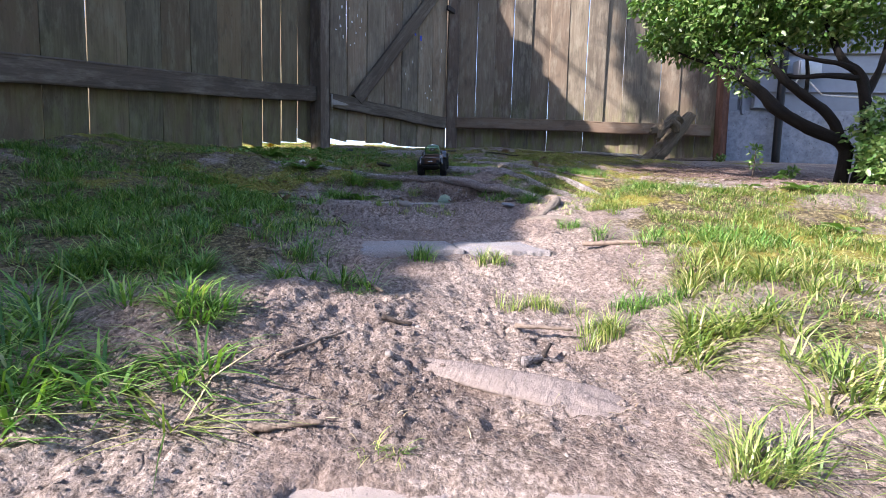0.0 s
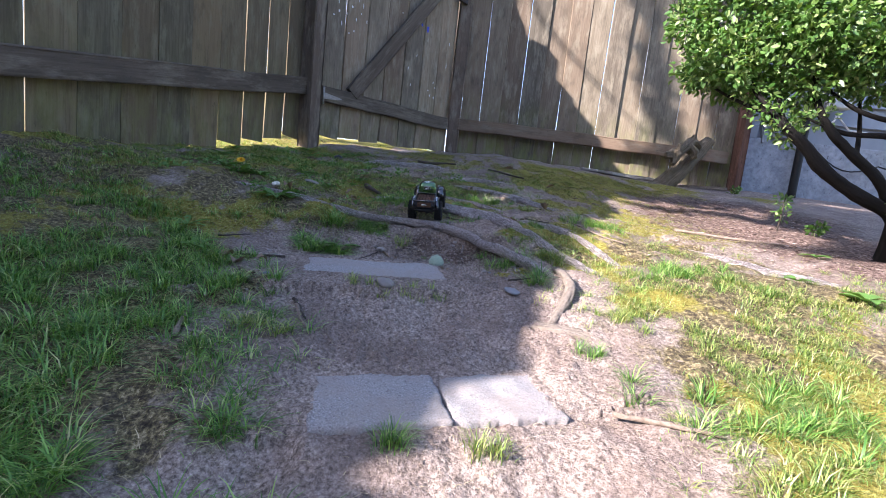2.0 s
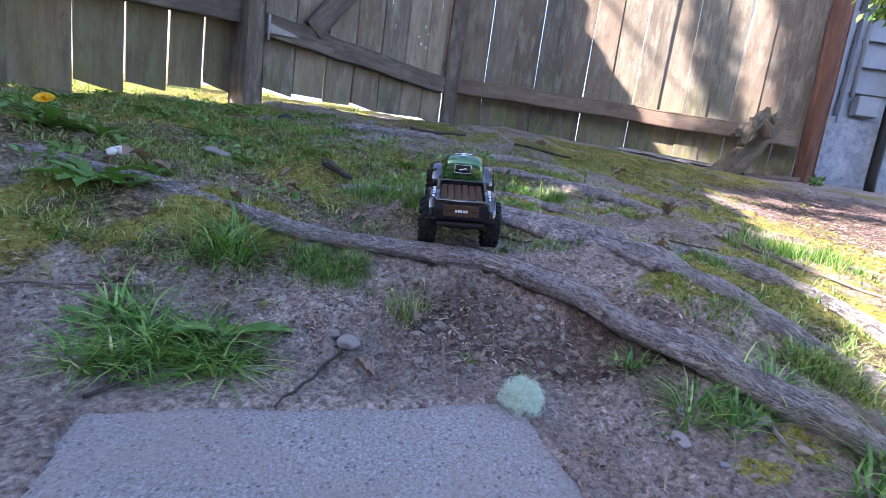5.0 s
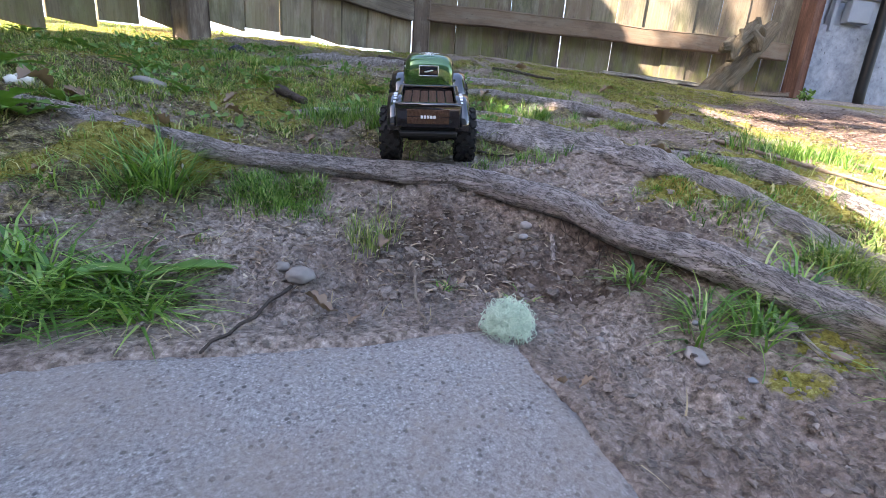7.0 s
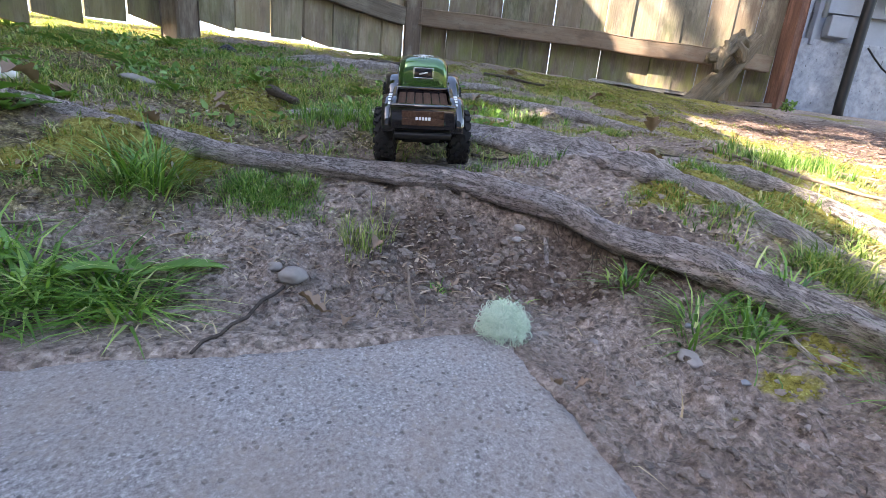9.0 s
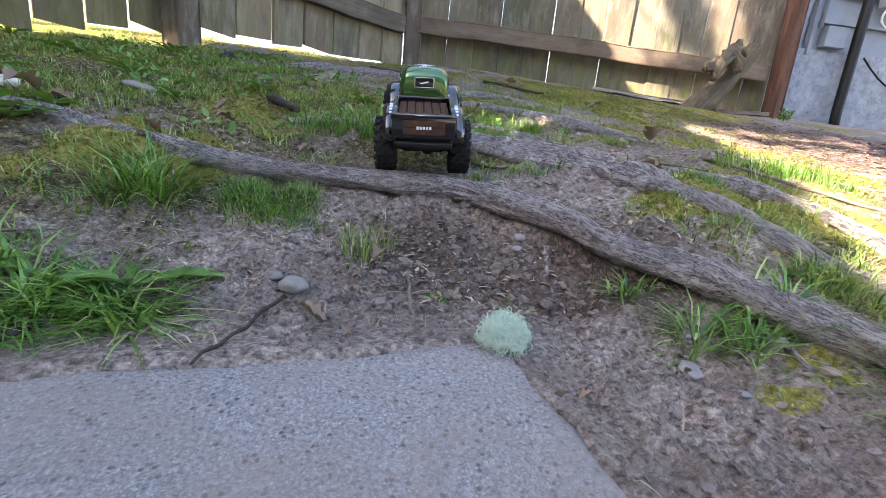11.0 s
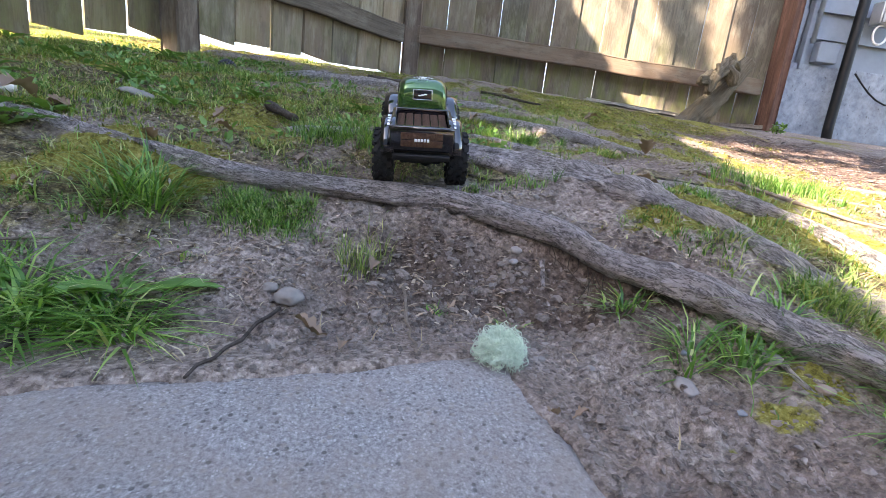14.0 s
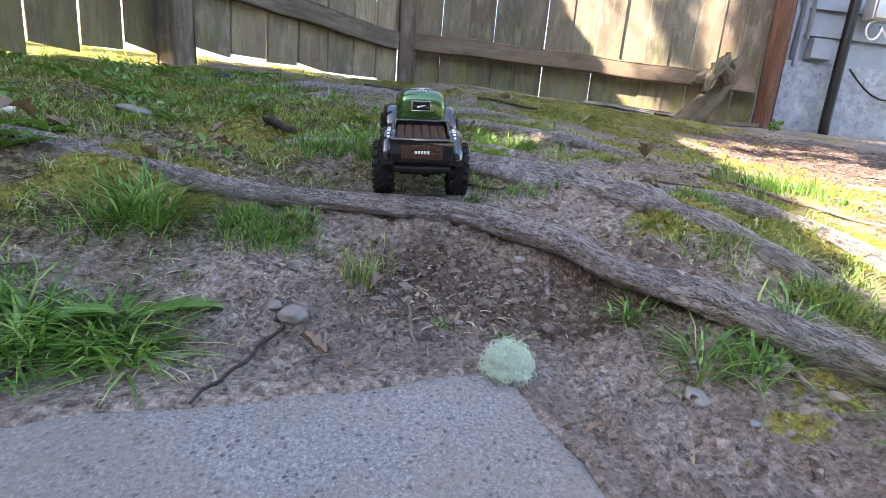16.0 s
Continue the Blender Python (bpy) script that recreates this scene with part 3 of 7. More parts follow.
def soil_amount(x, y):
    """1 on bare soil, 0 where moss and grass cover it."""
    s = 1.2 * gauss(x, y, .05, .45, .42, .38) + 1.1 * gauss(x, y, .0, 1.05, .34, .3) + 1.1 * gauss(x, y, -.02, 1.42, .22, .13)
    s = s + .9 * gauss(x, y, .15, 1.3, .16, .12) + .3 * gauss(x, y, .2, 2.0, .2, .12) + .25 * gauss(x, y, .1, 2.7, .4, .2) + .5 * gauss(x, y, -.35, 1.42, .15, .08)
    s = s + .4 * gauss(x, y, .12, 1.575, .10, .04) + .4 * gauss(x, y, .38, 1.66, .1, .06)
    return s + 0.25 * fbm(x, y, 6, 3, 41)


def moss_amount(x, y):
    m = .75 * gauss(x, y, -.45, 1.62, .35, .16) + .6 * gauss(x, y, .25, 2.9, 1.1, .55) + .6 * gauss(x, y, 1.0, 3.2, .8, .25) + .7 * gauss(x, y, .6, .75, .22, .12)
    m = m + .6 * gauss(x, y, .45, 1.35, .12, .3) + .6 * gauss(x, y, .24, 1.27, .06, .07) + .5 * gauss(x, y, .75, 2.0, .25, .35) + .55 * gauss(x, y, -.8, 2.4, .5, .6) + .4 * gauss(x, y, -.06, 1.48, .05, .05)
    m = m + .5 * gauss(x, y, .32, 1.5, .12, .06) + .35 * gauss(x, y, -.9, 1.3, .4, .7) + .5 * gauss(x, y, .8, .9, .4, .4)
    m = m + .4 * gauss(x, y, -.1, 1.75, .45, .18) + .4 * gauss(x, y, .35, 2.2, .4, .4) + .35 * gauss(x, y, -.45, 2.15, .4, .3) + .5 * gauss(x, y, 1.2, 2.6, .7, .35) + .5 * gauss(x, y, .85, 1.85, .25, .3) + .3 * gauss(x, y, .3, 1.62, .2, .06) + .7 * gauss(x, y, .22, 1.49, .09, .05) + .5 * gauss(x, y, .36, 1.33, .06, .06) + .3 * gauss(x, y, -.55, 1.45, .2, .12) + .45 * gauss(x, y, .75, 2.45, .35, .35) + .7 * gauss(x, y, 1.5, 3.1, .8, .16)
    m = m * (.75 + 1.1 * fbm(x, y, 7, 3, 53)) + .2 * fbm(x, y, 26, 2, 57)
    patch = 1.6 * gauss(x, y, .19, 1.285, .026, .018) + 1.5 * gauss(x, y, .24, 1.31, .03, .025) + 1.2 * gauss(x, y, .145, 1.262, .014, .010)
    return m + patch - .55 * np.clip(soil_amount(x, y), 0, 1) + .9 * beyond(x, y)


def beyond(x, y):
    """1 outside the fences and far off."""
    gate_side = (x > -.8) & (x < .05) & (y > 2.93 + .953 * (x + .8))
    left_side = (x <= -.8 - .367 * (2.86 - y)) & (y <= 2.93)
    back = (x >= .05) & (y > 3.72) | (x <= -.8) & (y > 2.93)
    return (gate_side | left_side | back | (x > 3.5)).astype(float)


def lawn_field(x, y):
    """Where turf grows, before it is broken into patches."""
    g = .85 * gauss(x, y, -.72, .95, .32, .40) + .8 * gauss(x, y, -.42, .78, .14, .12) + .55 * gauss(x, y, -.75, 1.9, .45, .45) + .5 * gauss(x, y, -.25, 2.05, .22, .16)
    g = g + .85 * gauss(x, y, .60, .95, .22, .30) + .6 * gauss(x, y, .50, .50, .16, .16) + .65 * gauss(x, y, .78, 1.25, .28, .25) + .5 * gauss(x, y, .62, 1.6, .15, .2) + .5 * gauss(x, y, 1.0, .8, .4, .5)
    g = g + .35 * gauss(x, y, -.5, 2.75, .3, .2) + .25 * gauss(x, y, .1, 2.15, .15, .1)
    g = g + .8 * gauss(x, y, -1.2, 1.3, .45, .7) + .45 * gauss(x, y, -.45, 1.98, .42, .2) + .5 * gauss(x, y, -.6, 2.45, .4, .3) + .5 * gauss(x, y, .42, 1.78, .16, .12) + .4 * gauss(x, y, .32, 1.45, .12, .08) + .4 * gauss(x, y, -.33, 1.52, .22, .07)
    g = g + .4 * gauss(x, y, -.05, 2.0, .45, .3) + .3 * gauss(x, y, .3, 2.45, .5, .35) + .3 * gauss(x, y, -.1, 1.66, .35, .07) + .4 * gauss(x, y, .38, 1.5, .14, .09)
    g = g + .40 * gauss(x, y, -.60, .95, .34, .36) + .12 * gauss(x, y, -.28, 1.0, .12, .16) + .35 * gauss(x, y, -.66, 1.32, .26, .16) + .1 * gauss(x, y, -.4, 1.25, .14, .1)
    g = g + .55 * gauss(x, y, -.26, .74, .11, .09) + .7 * gauss(x, y, -.42, .60, .13, .08)
    return g + .35 * gauss(x, y, .05, 1.72, .2, .1) + .3 * gauss(x, y, .25, 2.1, .25, .15)


def stretch(mid, far, grow=1.22):
    """Grid lines: those given, then wider and wider ones out to the distance."""
    mid = list(mid)
    out, s, v = [], .0065, mid[-1]
    while v < far:
        s *= grow
        v += s
        out.append(v)
    back, s, v = [], .0065, mid[0]
    while v > -far:
        s *= grow
        v -= s
        back.append(v)
    return np.array(back[::-1] + mid + out)


def ground():
    xs = stretch(np.concatenate([np.arange(-.72, -.36, .0065), np.arange(-.36, .36, .003), np.arange(.36, .78, .0065)]), 260)
    ys = stretch(np.concatenate([np.arange(.2, .6, .0032), np.arange(.6, 1.1, .0048), np.arange(1.1, 1.62, .0028), np.arange(1.62, 2.1, .0065)]), 260)
    X, Y = np.meshgrid(xs, ys)
    Z = ground_height(X, Y)
    nx, ny = len(xs), len(ys)
    verts = np.stack([X, Y, Z], -1).reshape(-1, 3)
    i = np.arange(nx * ny).reshape(ny, nx)
    faces = np.stack([i[:-1, :-1], i[:-1, 1:], i[1:, 1:], i[1:, :-1]], -1).reshape(-1, 4)
    me = bpy.data.meshes.new("ground")
    me.from_pydata(verts.tolist(), [], faces.tolist())
    me.shade_smooth()
    col = me.color_attributes.new("cover", "FLOAT_COLOR", "POINT")
    moss = np.clip(moss_amount(X, Y), 0, 1).ravel()
    turf = np.clip(lawn_field(X, Y) * 1.15 + .45 * fbm(X, Y, 9, 3, 58) - .12 - .5 * np.clip(soil_amount(X, Y) - .3, 0, 1) + .5 * beyond(X, Y), 0, 1).ravel()
    mulch = np.clip(.7 * gauss(X, Y, 1.6, 2.5, .6, .35) + 1.0 * gauss(X, Y, 1.5, 1.85, .5, .4) + .3 * gauss(X, Y, 1.6, 2.7, .7, .3) + .75 * gauss(X, Y, 1.15, 2.2, .32, .28) + .6 * gauss(X, Y, 1.5, 1.5, .5, .5), 0, 1).ravel()
    # darker spots, most of them along the near side of roots
    dark_spots = np.clip(.55 * gauss(X, Y, -.02, .37, .12, .07) + .4 * gauss(X, Y, .08, .31, .1, .04) + .9 * gauss(X, Y, .0, 1.50, .06, .025) + .8 * gauss(X, Y, .17, 1.40, .05, .025) + 1.1 * gauss(X, Y, .1, 1.445, .10, .045) + .8 * gauss(X, Y, -.02, 1.47, .05, .035) + .7 * gauss(X, Y, -.2, 1.40, .03, .02), 0, 1).ravel()
    col.data.foreach_set("color", np.stack([moss, mulch, dark_spots, turf], -1).astype(np.float32).ravel())
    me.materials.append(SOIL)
    return tagged(new("ground", me), "sloping bare brown soil with moss and worn lawn", "ground", kind="structure")


ground()


def gz(x, y):
    return float(ground_height(np.array([x]), np.array([y]))[0])


# ---- fences and gate ----
def board_mesh(name, width, height, thick, seed, material, wavy=0.0025, notch=None):
    """A plank standing on z = 0: uneven edges, ragged foot; notch: lower and upper end and depth of a cut that lets sun
    through.
    """
    rnd = random.Random(seed)
    bm = bmesh.new()
    levels = [0, .3, .75, 1.3, 1.0 * height] if height > 1.4 else [0, .35 * height, .7 * height, height]
    if notch:
        levels = [0, .5, notch[0], notch[0] + .02, notch[1] - .02, notch[1], height]
    rows = []
    for k, z in enumerate(levels):
        w0, w1 = -width / 2 + rnd.uniform(-wavy, wavy), width / 2 + rnd.uniform(-wavy, wavy)
        cup = rnd.uniform(-.003, .003)
        if notch and k in (3, 4):
            w1 -= notch[2]
        dz = rnd.uniform(-.012, .012) if k == 0 else 0
        c0, c1 = rnd.uniform(.0022, .005), rnd.uniform(.0022, .005)
        lo, hi = -thick / 2 + cup, thick / 2 + cup
        rows.append([bm.verts.new(c) for c in ((w0 + c0, lo, z + dz), (w1 - c1, lo, z - dz), (w1, lo + 1.4 * c1, z - dz), (w1, hi, z - dz), (w0, hi, z + dz), (w0, lo + 1.4 * c0, z + dz))])
    for a, b in zip(rows, rows[1:]):
        for j in range(6):
            bm.faces.new((a[j], a[(j + 1) % 6], b[(j + 1) % 6], b[j]))
    bm.faces.new(rows[0][::-1])
    bm.faces.new(rows[-1])
    me = bpy.data.meshes.new(name)
    bm.to_mesh(me)
    bm.free()
    me.materials.append(material)
    return me


def beam_bm(length, high, thick, seed, cuts=9, wob=0.003):
    """A sawn rail along x from 0, worn along its edges."""
    rnd = random.Random(seed)
    bm = bmesh.new()
    rings = []
    for k in range(cuts + 1):
        x = length * k / cuts
        dz, dy = rnd.uniform(-wob, wob), rnd.uniform(-wob, wob)
        ring = []
        for sy, sz in ((-1, -1), (1, -1), (1, 1), (-1, 1)):
            for a in ((.84, 1), (1, .88)) if sy * sz > 0 else ((1, .88), (.84, 1)):
                ring.append(bm.verts.new((x, sy * thick / 2 * a[0] + dy, sz * high / 2 * a[1] + dz + rnd.uniform(-.0015, .0015))))
        rings.append(ring)
    for a, b in zip(rings, rings[1:]):
        for j in range(8):
            bm.faces.new((a[j], b[j], b[(j + 1) % 8], a[(j + 1) % 8]))
    bm.faces.new(rings[0])
    bm.faces.new(rings[-1][::-1])
    bmesh.ops.recalc_face_normals(bm, faces=bm.faces[:])
    return bm


def along(p0, p1):
    """A pose at p0 whose x axis runs to p1 and whose z axis is as upright as can be."""
    d = (Vector(p1) - Vector(p0)).normalized()
    s = Vector((0, 0, 1)).cross(d).normalized()
    u = d.cross(s)
    m = Matrix((d, s, u)).transposed().to_4x4()
    m.translation = p0
    return m


def post(name, x, y, z0, height, wide, deep, turn, material, parent, lean=0.0, label=""):
    bm = beam_bm(height, deep, wide, int(abs(x * 997)) + 3, 8, .0025)
    ob = part(name, bm, material, parent, label, False)
    ob.matrix_world = pose(x, y, z0, 0, lean, turn) @ pose(0, 0, 0, 0, -90, 0)
    return ob


H_POST, L_POST = (-.80, 2.86), (.045, 3.665)
PITCH = .1435


def fence_row(parent, start, end, foot, meshes, offset, seed, special=None):
    """Planks from start to end on the plan; foot(x, y) is the height of each plank's lower end."""
    rnd = random.Random(seed)
    a, b = Vector(start), Vector(end)
    d = (b - a).normalized()
    n = Vector((d.y, -d.x))
    turn = math.degrees(math.atan2(d.y, d.x))
    count = int((b - a).length / PITCH)
    for k in range(count):
        c = a + d * (PITCH * (k + .5)) + n * (offset + ((.003 if k > 10 else 0) if special else .0066) * (k % 2 * 2 - 1))
        z = foot(c.x, c.y) + rnd.uniform(-.012, .012)
        pick = meshes[rnd.randrange(len(meshes))]
        ob = new("board", special(k, pick) if special else pick)
        ob.parent = parent
        ob.matrix_world = pose(c.x, c.y, z, rnd.uniform(-.3, .3), rnd.uniform(-.28, .28) * (1 if special else .45), turn + rnd.uniform(-1.2, 1.2))


BOARDS = [board_mesh("board", w, 1.86, .013, 40 + k, BOARD) for k, w in enumerate((.1450, .1446, .1452, .1440, .1451, .1447))]
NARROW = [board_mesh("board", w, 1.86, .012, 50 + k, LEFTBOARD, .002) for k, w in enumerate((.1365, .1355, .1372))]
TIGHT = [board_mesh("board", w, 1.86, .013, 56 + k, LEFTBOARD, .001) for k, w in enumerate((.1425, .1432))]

left_fence = empty("fence", pose(*H_POST, .5), "weathered grey-brown plank fence with daylight between the boards", "fence", "garden fence")
f_dir = Vector((-.345, -.939)).normalized()
F_LEN = 3.62
F_END = (H_POST[0] + f_dir.x * F_LEN, H_POST[1] + f_dir.y * F_LEN)
# tops stand out of view; heights set to place the fence's shadow edge
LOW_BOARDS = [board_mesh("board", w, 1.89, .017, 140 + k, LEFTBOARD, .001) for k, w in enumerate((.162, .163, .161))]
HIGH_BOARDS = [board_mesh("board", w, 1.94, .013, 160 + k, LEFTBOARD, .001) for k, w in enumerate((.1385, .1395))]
# notch added to let a patch of sun onto the grass
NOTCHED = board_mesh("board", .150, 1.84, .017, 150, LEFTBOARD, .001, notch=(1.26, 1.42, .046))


def left_foot(x, y):
    s = (Vector((x, y)) - Vector(H_POST)).length
    g = float(base_height(np.array([x + .03]), np.array([y]))[0])
    # feet sunk towards the far end so the unseen tops shape the shadow
    return g + float(np.interp(s, [0, .3, .55, .75, .9, 2.3, 2.6, 2.78, 2.92, 3.07, 3.21, 3.35, 3.5], [.042, .034, .018, .0, -.03, -.03, -.035, -.065, -.10, -.12, -.155, -.175, -.28]))


def left_pick(k, usual):
    if k in (13, 14):
        return NOTCHED
    if 8 <= k <= 12:
        return HIGH_BOARDS[k % 2]
    if k > 10:
        return LOW_BOARDS[k % 3]
    return NARROW[k % 3] if k < 4 else TIGHT[k % 2]


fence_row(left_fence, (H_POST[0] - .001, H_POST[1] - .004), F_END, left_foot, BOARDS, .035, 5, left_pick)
rail0 = Vector((H_POST[0] + .0, H_POST[1] - .03, .812))
rail1 = Vector((H_POST[0] + f_dir.x * 3.3, H_POST[1] + f_dir.y * 3.3, .812 - 3.3 * .188))
ob = part("rail", beam_bm((rail1 - rail0).length, .088, .036, 2, 16, .003), RAIL, left_fence, smooth=False)
ob.matrix_world = along(rail0, rail1)
post("post", H_POST[0] + .025, H_POST[1] - .005, .40, 2.0, .09, .09, 62, POST, left_fence)
post("post", H_POST[0] + f_dir.x * (F_LEN - .05) + .06, H_POST[1] + f_dir.y * (F_LEN - .05), -.2, 1.58, .09, .09, 70, POST, left_fence)

right_fence = empty("fence", pose(*L_POST, .6), "weathered plank fence with a low rail, mossy foot", "fence", "garden fence")
R_END = (2.05, 3.55)
fence_row(right_fence, (L_POST[0] + .045, L_POST[1] + .03), (R_END[0] + .075, R_END[1] + .03), lambda x, y: .595 - .028 * (x - .05) - .01, BOARDS, -.012, 9)
ob = part("rail", beam_bm(R_END[0] - L_POST[0] - .05, .085, .036, 7, 12, .003), RAIL, right_fence, smooth=False)
ob.matrix_world = along((L_POST[0] + .03, L_POST[1] - .02, .818), (R_END[0], R_END[1] - .02, .775))
post("post", L_POST[0], L_POST[1] + .0, .50, 2.0, .088, .088, 2, POST, right_fence)
post("post", R_END[0] + .045, R_END[1] - .045, .40, 2.0, .105, .05, -3, REDPOST, right_fence, -.8, "red-brown painted end post")

gate = empty("gate", pose(-.75, 2.92, .58), "closed weathered plank gate with diagonal brace", "gate")
G0, G1 = Vector((-.745, 2.905)), Vector((.012, 3.645))
g_dir = (G1 - G0).normalized()
g_turn = math.degrees(math.atan2(g_dir.y, g_dir.x))
g_n = Vector((g_dir.y, -g_dir.x))
gate_len = (G1 - G0).length
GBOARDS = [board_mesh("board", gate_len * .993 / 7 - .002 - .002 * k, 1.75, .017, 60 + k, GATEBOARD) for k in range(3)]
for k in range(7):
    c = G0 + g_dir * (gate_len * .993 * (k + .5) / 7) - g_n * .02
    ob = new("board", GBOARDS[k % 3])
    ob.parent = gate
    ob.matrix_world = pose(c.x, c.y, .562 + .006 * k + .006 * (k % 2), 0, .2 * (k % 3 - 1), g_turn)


def gate_rail(name, s0, z0, s1, z1, high, thick, off, seed):
    a, b = G0 + g_dir * s0 * gate_len + g_n * off, G0 + g_dir * s1 * gate_len + g_n * off
    o = part(name, beam_bm((Vector((b.x, b.y, z1)) - Vector((a.x, a.y, z0))).length, high, thick, seed), RAIL, gate, smooth=False)
    o.matrix_world = along((a.x, a.y, z0), (b.x, b.y, z1))
    return o


gate_rail("rail", .0, .80, .97, .80, .085, .034, .008, 21)
gate_rail("brace", .2, .835, .93, 1.86, .085, .034, .008, 22)
gate_rail("rail", .0, 1.93, .97, 1.93, .085, .034, .008, 23)


def hinge(s, z):
    """A strap hinge: leaf on the post, tapering strap on the rail, pin and screws."""
    a = G0 + g_dir * s + g_n * .029
    m = pose(a.x, a.y, z, 0, 0, g_turn)
    bm = bmesh.new()
    outline = [(0, -.018), (.0, .018), (.09, .007), (.115, .0), (.09, -.007)]
    for yy in (-.0035, 0):
        vs = [bm.verts.new((x, yy, zz)) for x, zz in outline]
        bm.faces.new(vs if yy < 0 else vs[::-1])
    bm.verts.ensure_lookup_table()
    for j in range(5):
        bm.faces.new([bm.verts[j], bm.verts[(j + 1) % 5], bm.verts[5 + (j + 1) % 5], bm.verts[5 + j]])
    bmesh.ops.recalc_face_normals(bm, faces=bm.faces[:])
    h = part("hinge", bm, HINGEMETAL, gate, "galvanised strap hinge", False)
    h.matrix_world = m
    leaf = part("hinge_leaf", box_bm(.036, .004, .09, bevel=.001), HINGEMETAL, h)
    leaf.matrix_world = pose(-.036 + a.x + 0 * s, a.y - .03, z, 0, 0, 62 - 45)
    bm = bmesh.new()
    bmesh.ops.create_cone(bm, segments=12, radius1=.006, radius2=.006, depth=.094, cap_ends=True)
    pin = part("hinge_pin", bm, HINGEMETAL, h)
    pin.matrix_world = m @ pose(-.008, -.005, 0)
    for zz in (-.03, .0, .03):
        bm = bmesh.new()
        bmesh.ops.create_cone(bm, segments=10, radius1=.006, radius2=.004, depth=.004, cap_ends=True)
        sc = part("screw", bm, RUST, h)
        sc.matrix_world = leaf.matrix_world @ pose(.004 * (1 if zz else -1), -.003, zz, 90)


hinge(.02, .785)
gs = G1 - g_n * .05
ob = part("stop_batten", beam_bm(1.6, .05, .02, 29, 6, .002), RAIL, right_fence, smooth=False)
ob.matrix_world = pose(gs.x + .01, gs.y + .01, .79, 0, 0, g_turn) @ pose(0, 0, 0, 0, -90, 0) @ pose(0, 0, 0, 90)
lb = G1 + g_n * .045
ob = part("latch", box_bm(.10, .02, .035, bevel=.004), RUST, gate, "dark rusty gate latch")
ob.matrix_world = pose(lb.x - .02, lb.y, 1.66, 0, 8, g_turn)


def flake(x, y, z, turn, w, h, material, parent, seed):
    """A flake of paint left on a board: a thin ragged chip."""
    rnd = random.Random(seed)
    bm = bmesh.new()
    n = 9
    ring = [(w * (.5 + .5 * rnd.random()) * math.cos(6.283 * k / n), h * (.5 + .5 * rnd.random()) * math.sin(6.283 * k / n)) for k in range(n)]
    top, low = [bm.verts.new((a, -.0012, b)) for a, b in ring], [bm.verts.new((a, .0, b)) for a, b in ring]
    bm.faces.new(top)
    for k in range(n):
        bm.faces.new((top[k], low[k], low[(k + 1) % n], top[(k + 1) % n]))
    bmesh.ops.recalc_face_normals(bm, faces=bm.faces[:])
    o = part("paint_fleck", bm, material, parent, smooth=False)
    o.matrix_world = pose(x, y, z, 0, 0, turn)


rnd = random.Random(77)
for s, z, w, h in [(.07, 1.50, .012, .02), (.10, 1.40, .014, .03), (.09, 1.28, .02, .02), (.11, 1.22, .012, .03), (.17, 1.33, .015, .02), (.20, 1.27, .01, .025), (.19, 1.20, .012, .012),
                   (.24, 1.36, .006, .04), (.27, 1.28, .006, .03), (.60, 1.10, .006, .03), (.66, 1.2, .005, .025), (.80, .97, .018, .018), (.835, .96, .012, .02), (.84, 1.03, .01, .016), (.63, 1.0, .005, .03),
                   (.12, 1.47, .008, .03), (.13, 1.36, .016, .012), (.15, 1.41, .006, .03), (.085, 1.33, .01, .03), (.06, 1.25, .02, .012), (.21, 1.38, .008, .03), (.23, 1.31, .014, .01), (.16, 1.18, .01, .02), (.14, 1.28, .006, .02), (.78, 1.0, .014, .01), (.82, 1.06, .008, .02), (.05, 1.55, .006, .03), (.92, 1.2, .006, .04), (.93, 1.35, .005, .04), (.03, 1.62, .012, .03), (.52, 1.42, .004, .02), (.74, 1.32, .004, .03)]:
    c = G0 + g_dir * s * gate_len - g_n * .0095
    flake(c.x, c.y, z, g_turn, w * .42, h * .5, WHITEPAINT, gate, int(s * 1000 + z * 77))
for s, z, w, h in [(.73, 1.39, .012, .03), (.68, 1.40, .01, .012)]:
    c = G0 + g_dir * s * gate_len - g_n * .0095
    flake(c.x, c.y, z, g_turn, w, h, BLUEPAINT, gate, int(s * 1000))

# ---- plain wall that closes the yard behind ----
yard_wall = mesh_ob("wall_south", [], [], SIDING, smooth=False)
bm = box_bm(15, .2, 4.2)
bm.to_mesh(yard_wall.data)
bm.free()
yard_wall.matrix_world = pose(1.5, -4.5, 1.4)
tagged(yard_wall, "plain siding wall closing the yard", "wall", kind="structure")

# ---- house corner beside the fence ----
W0, W1 = Vector((2.19, 3.61)), Vector((4.9, 3.46))
w_dir = (W1 - W0).normalized()
w_turn = math.degrees(math.atan2(w_dir.y, w_dir.x))
house = empty("house", pose(W0.x, W0.y, .4, 0, 0, w_turn), "pale blue-grey house wall with lapped siding over a rendered footing", "house")
HM = pose(W0.x, W0.y, 0, 0, 0, w_turn)


def house_part(name, bm, material, m, label="", smooth=False, parent=None):
    o = part(name, bm, material, parent or house, label, smooth)
    o.matrix_world = HM @ m
    return o


house_part("foundation", box_bm(2.9, .2, .95, bevel=.008), WALLPAINT, pose(1.42, .1, .48), "pale painted rendered footing")
house_part("wall", box_bm(2.9, .16, 2.6), SIDING, pose(1.42, .14, 2.2))
house_part("wall", box_bm(.2, 3.0, 3.4), SIDING, pose(.08, 1.6, 1.9))
lap = bmesh.new()
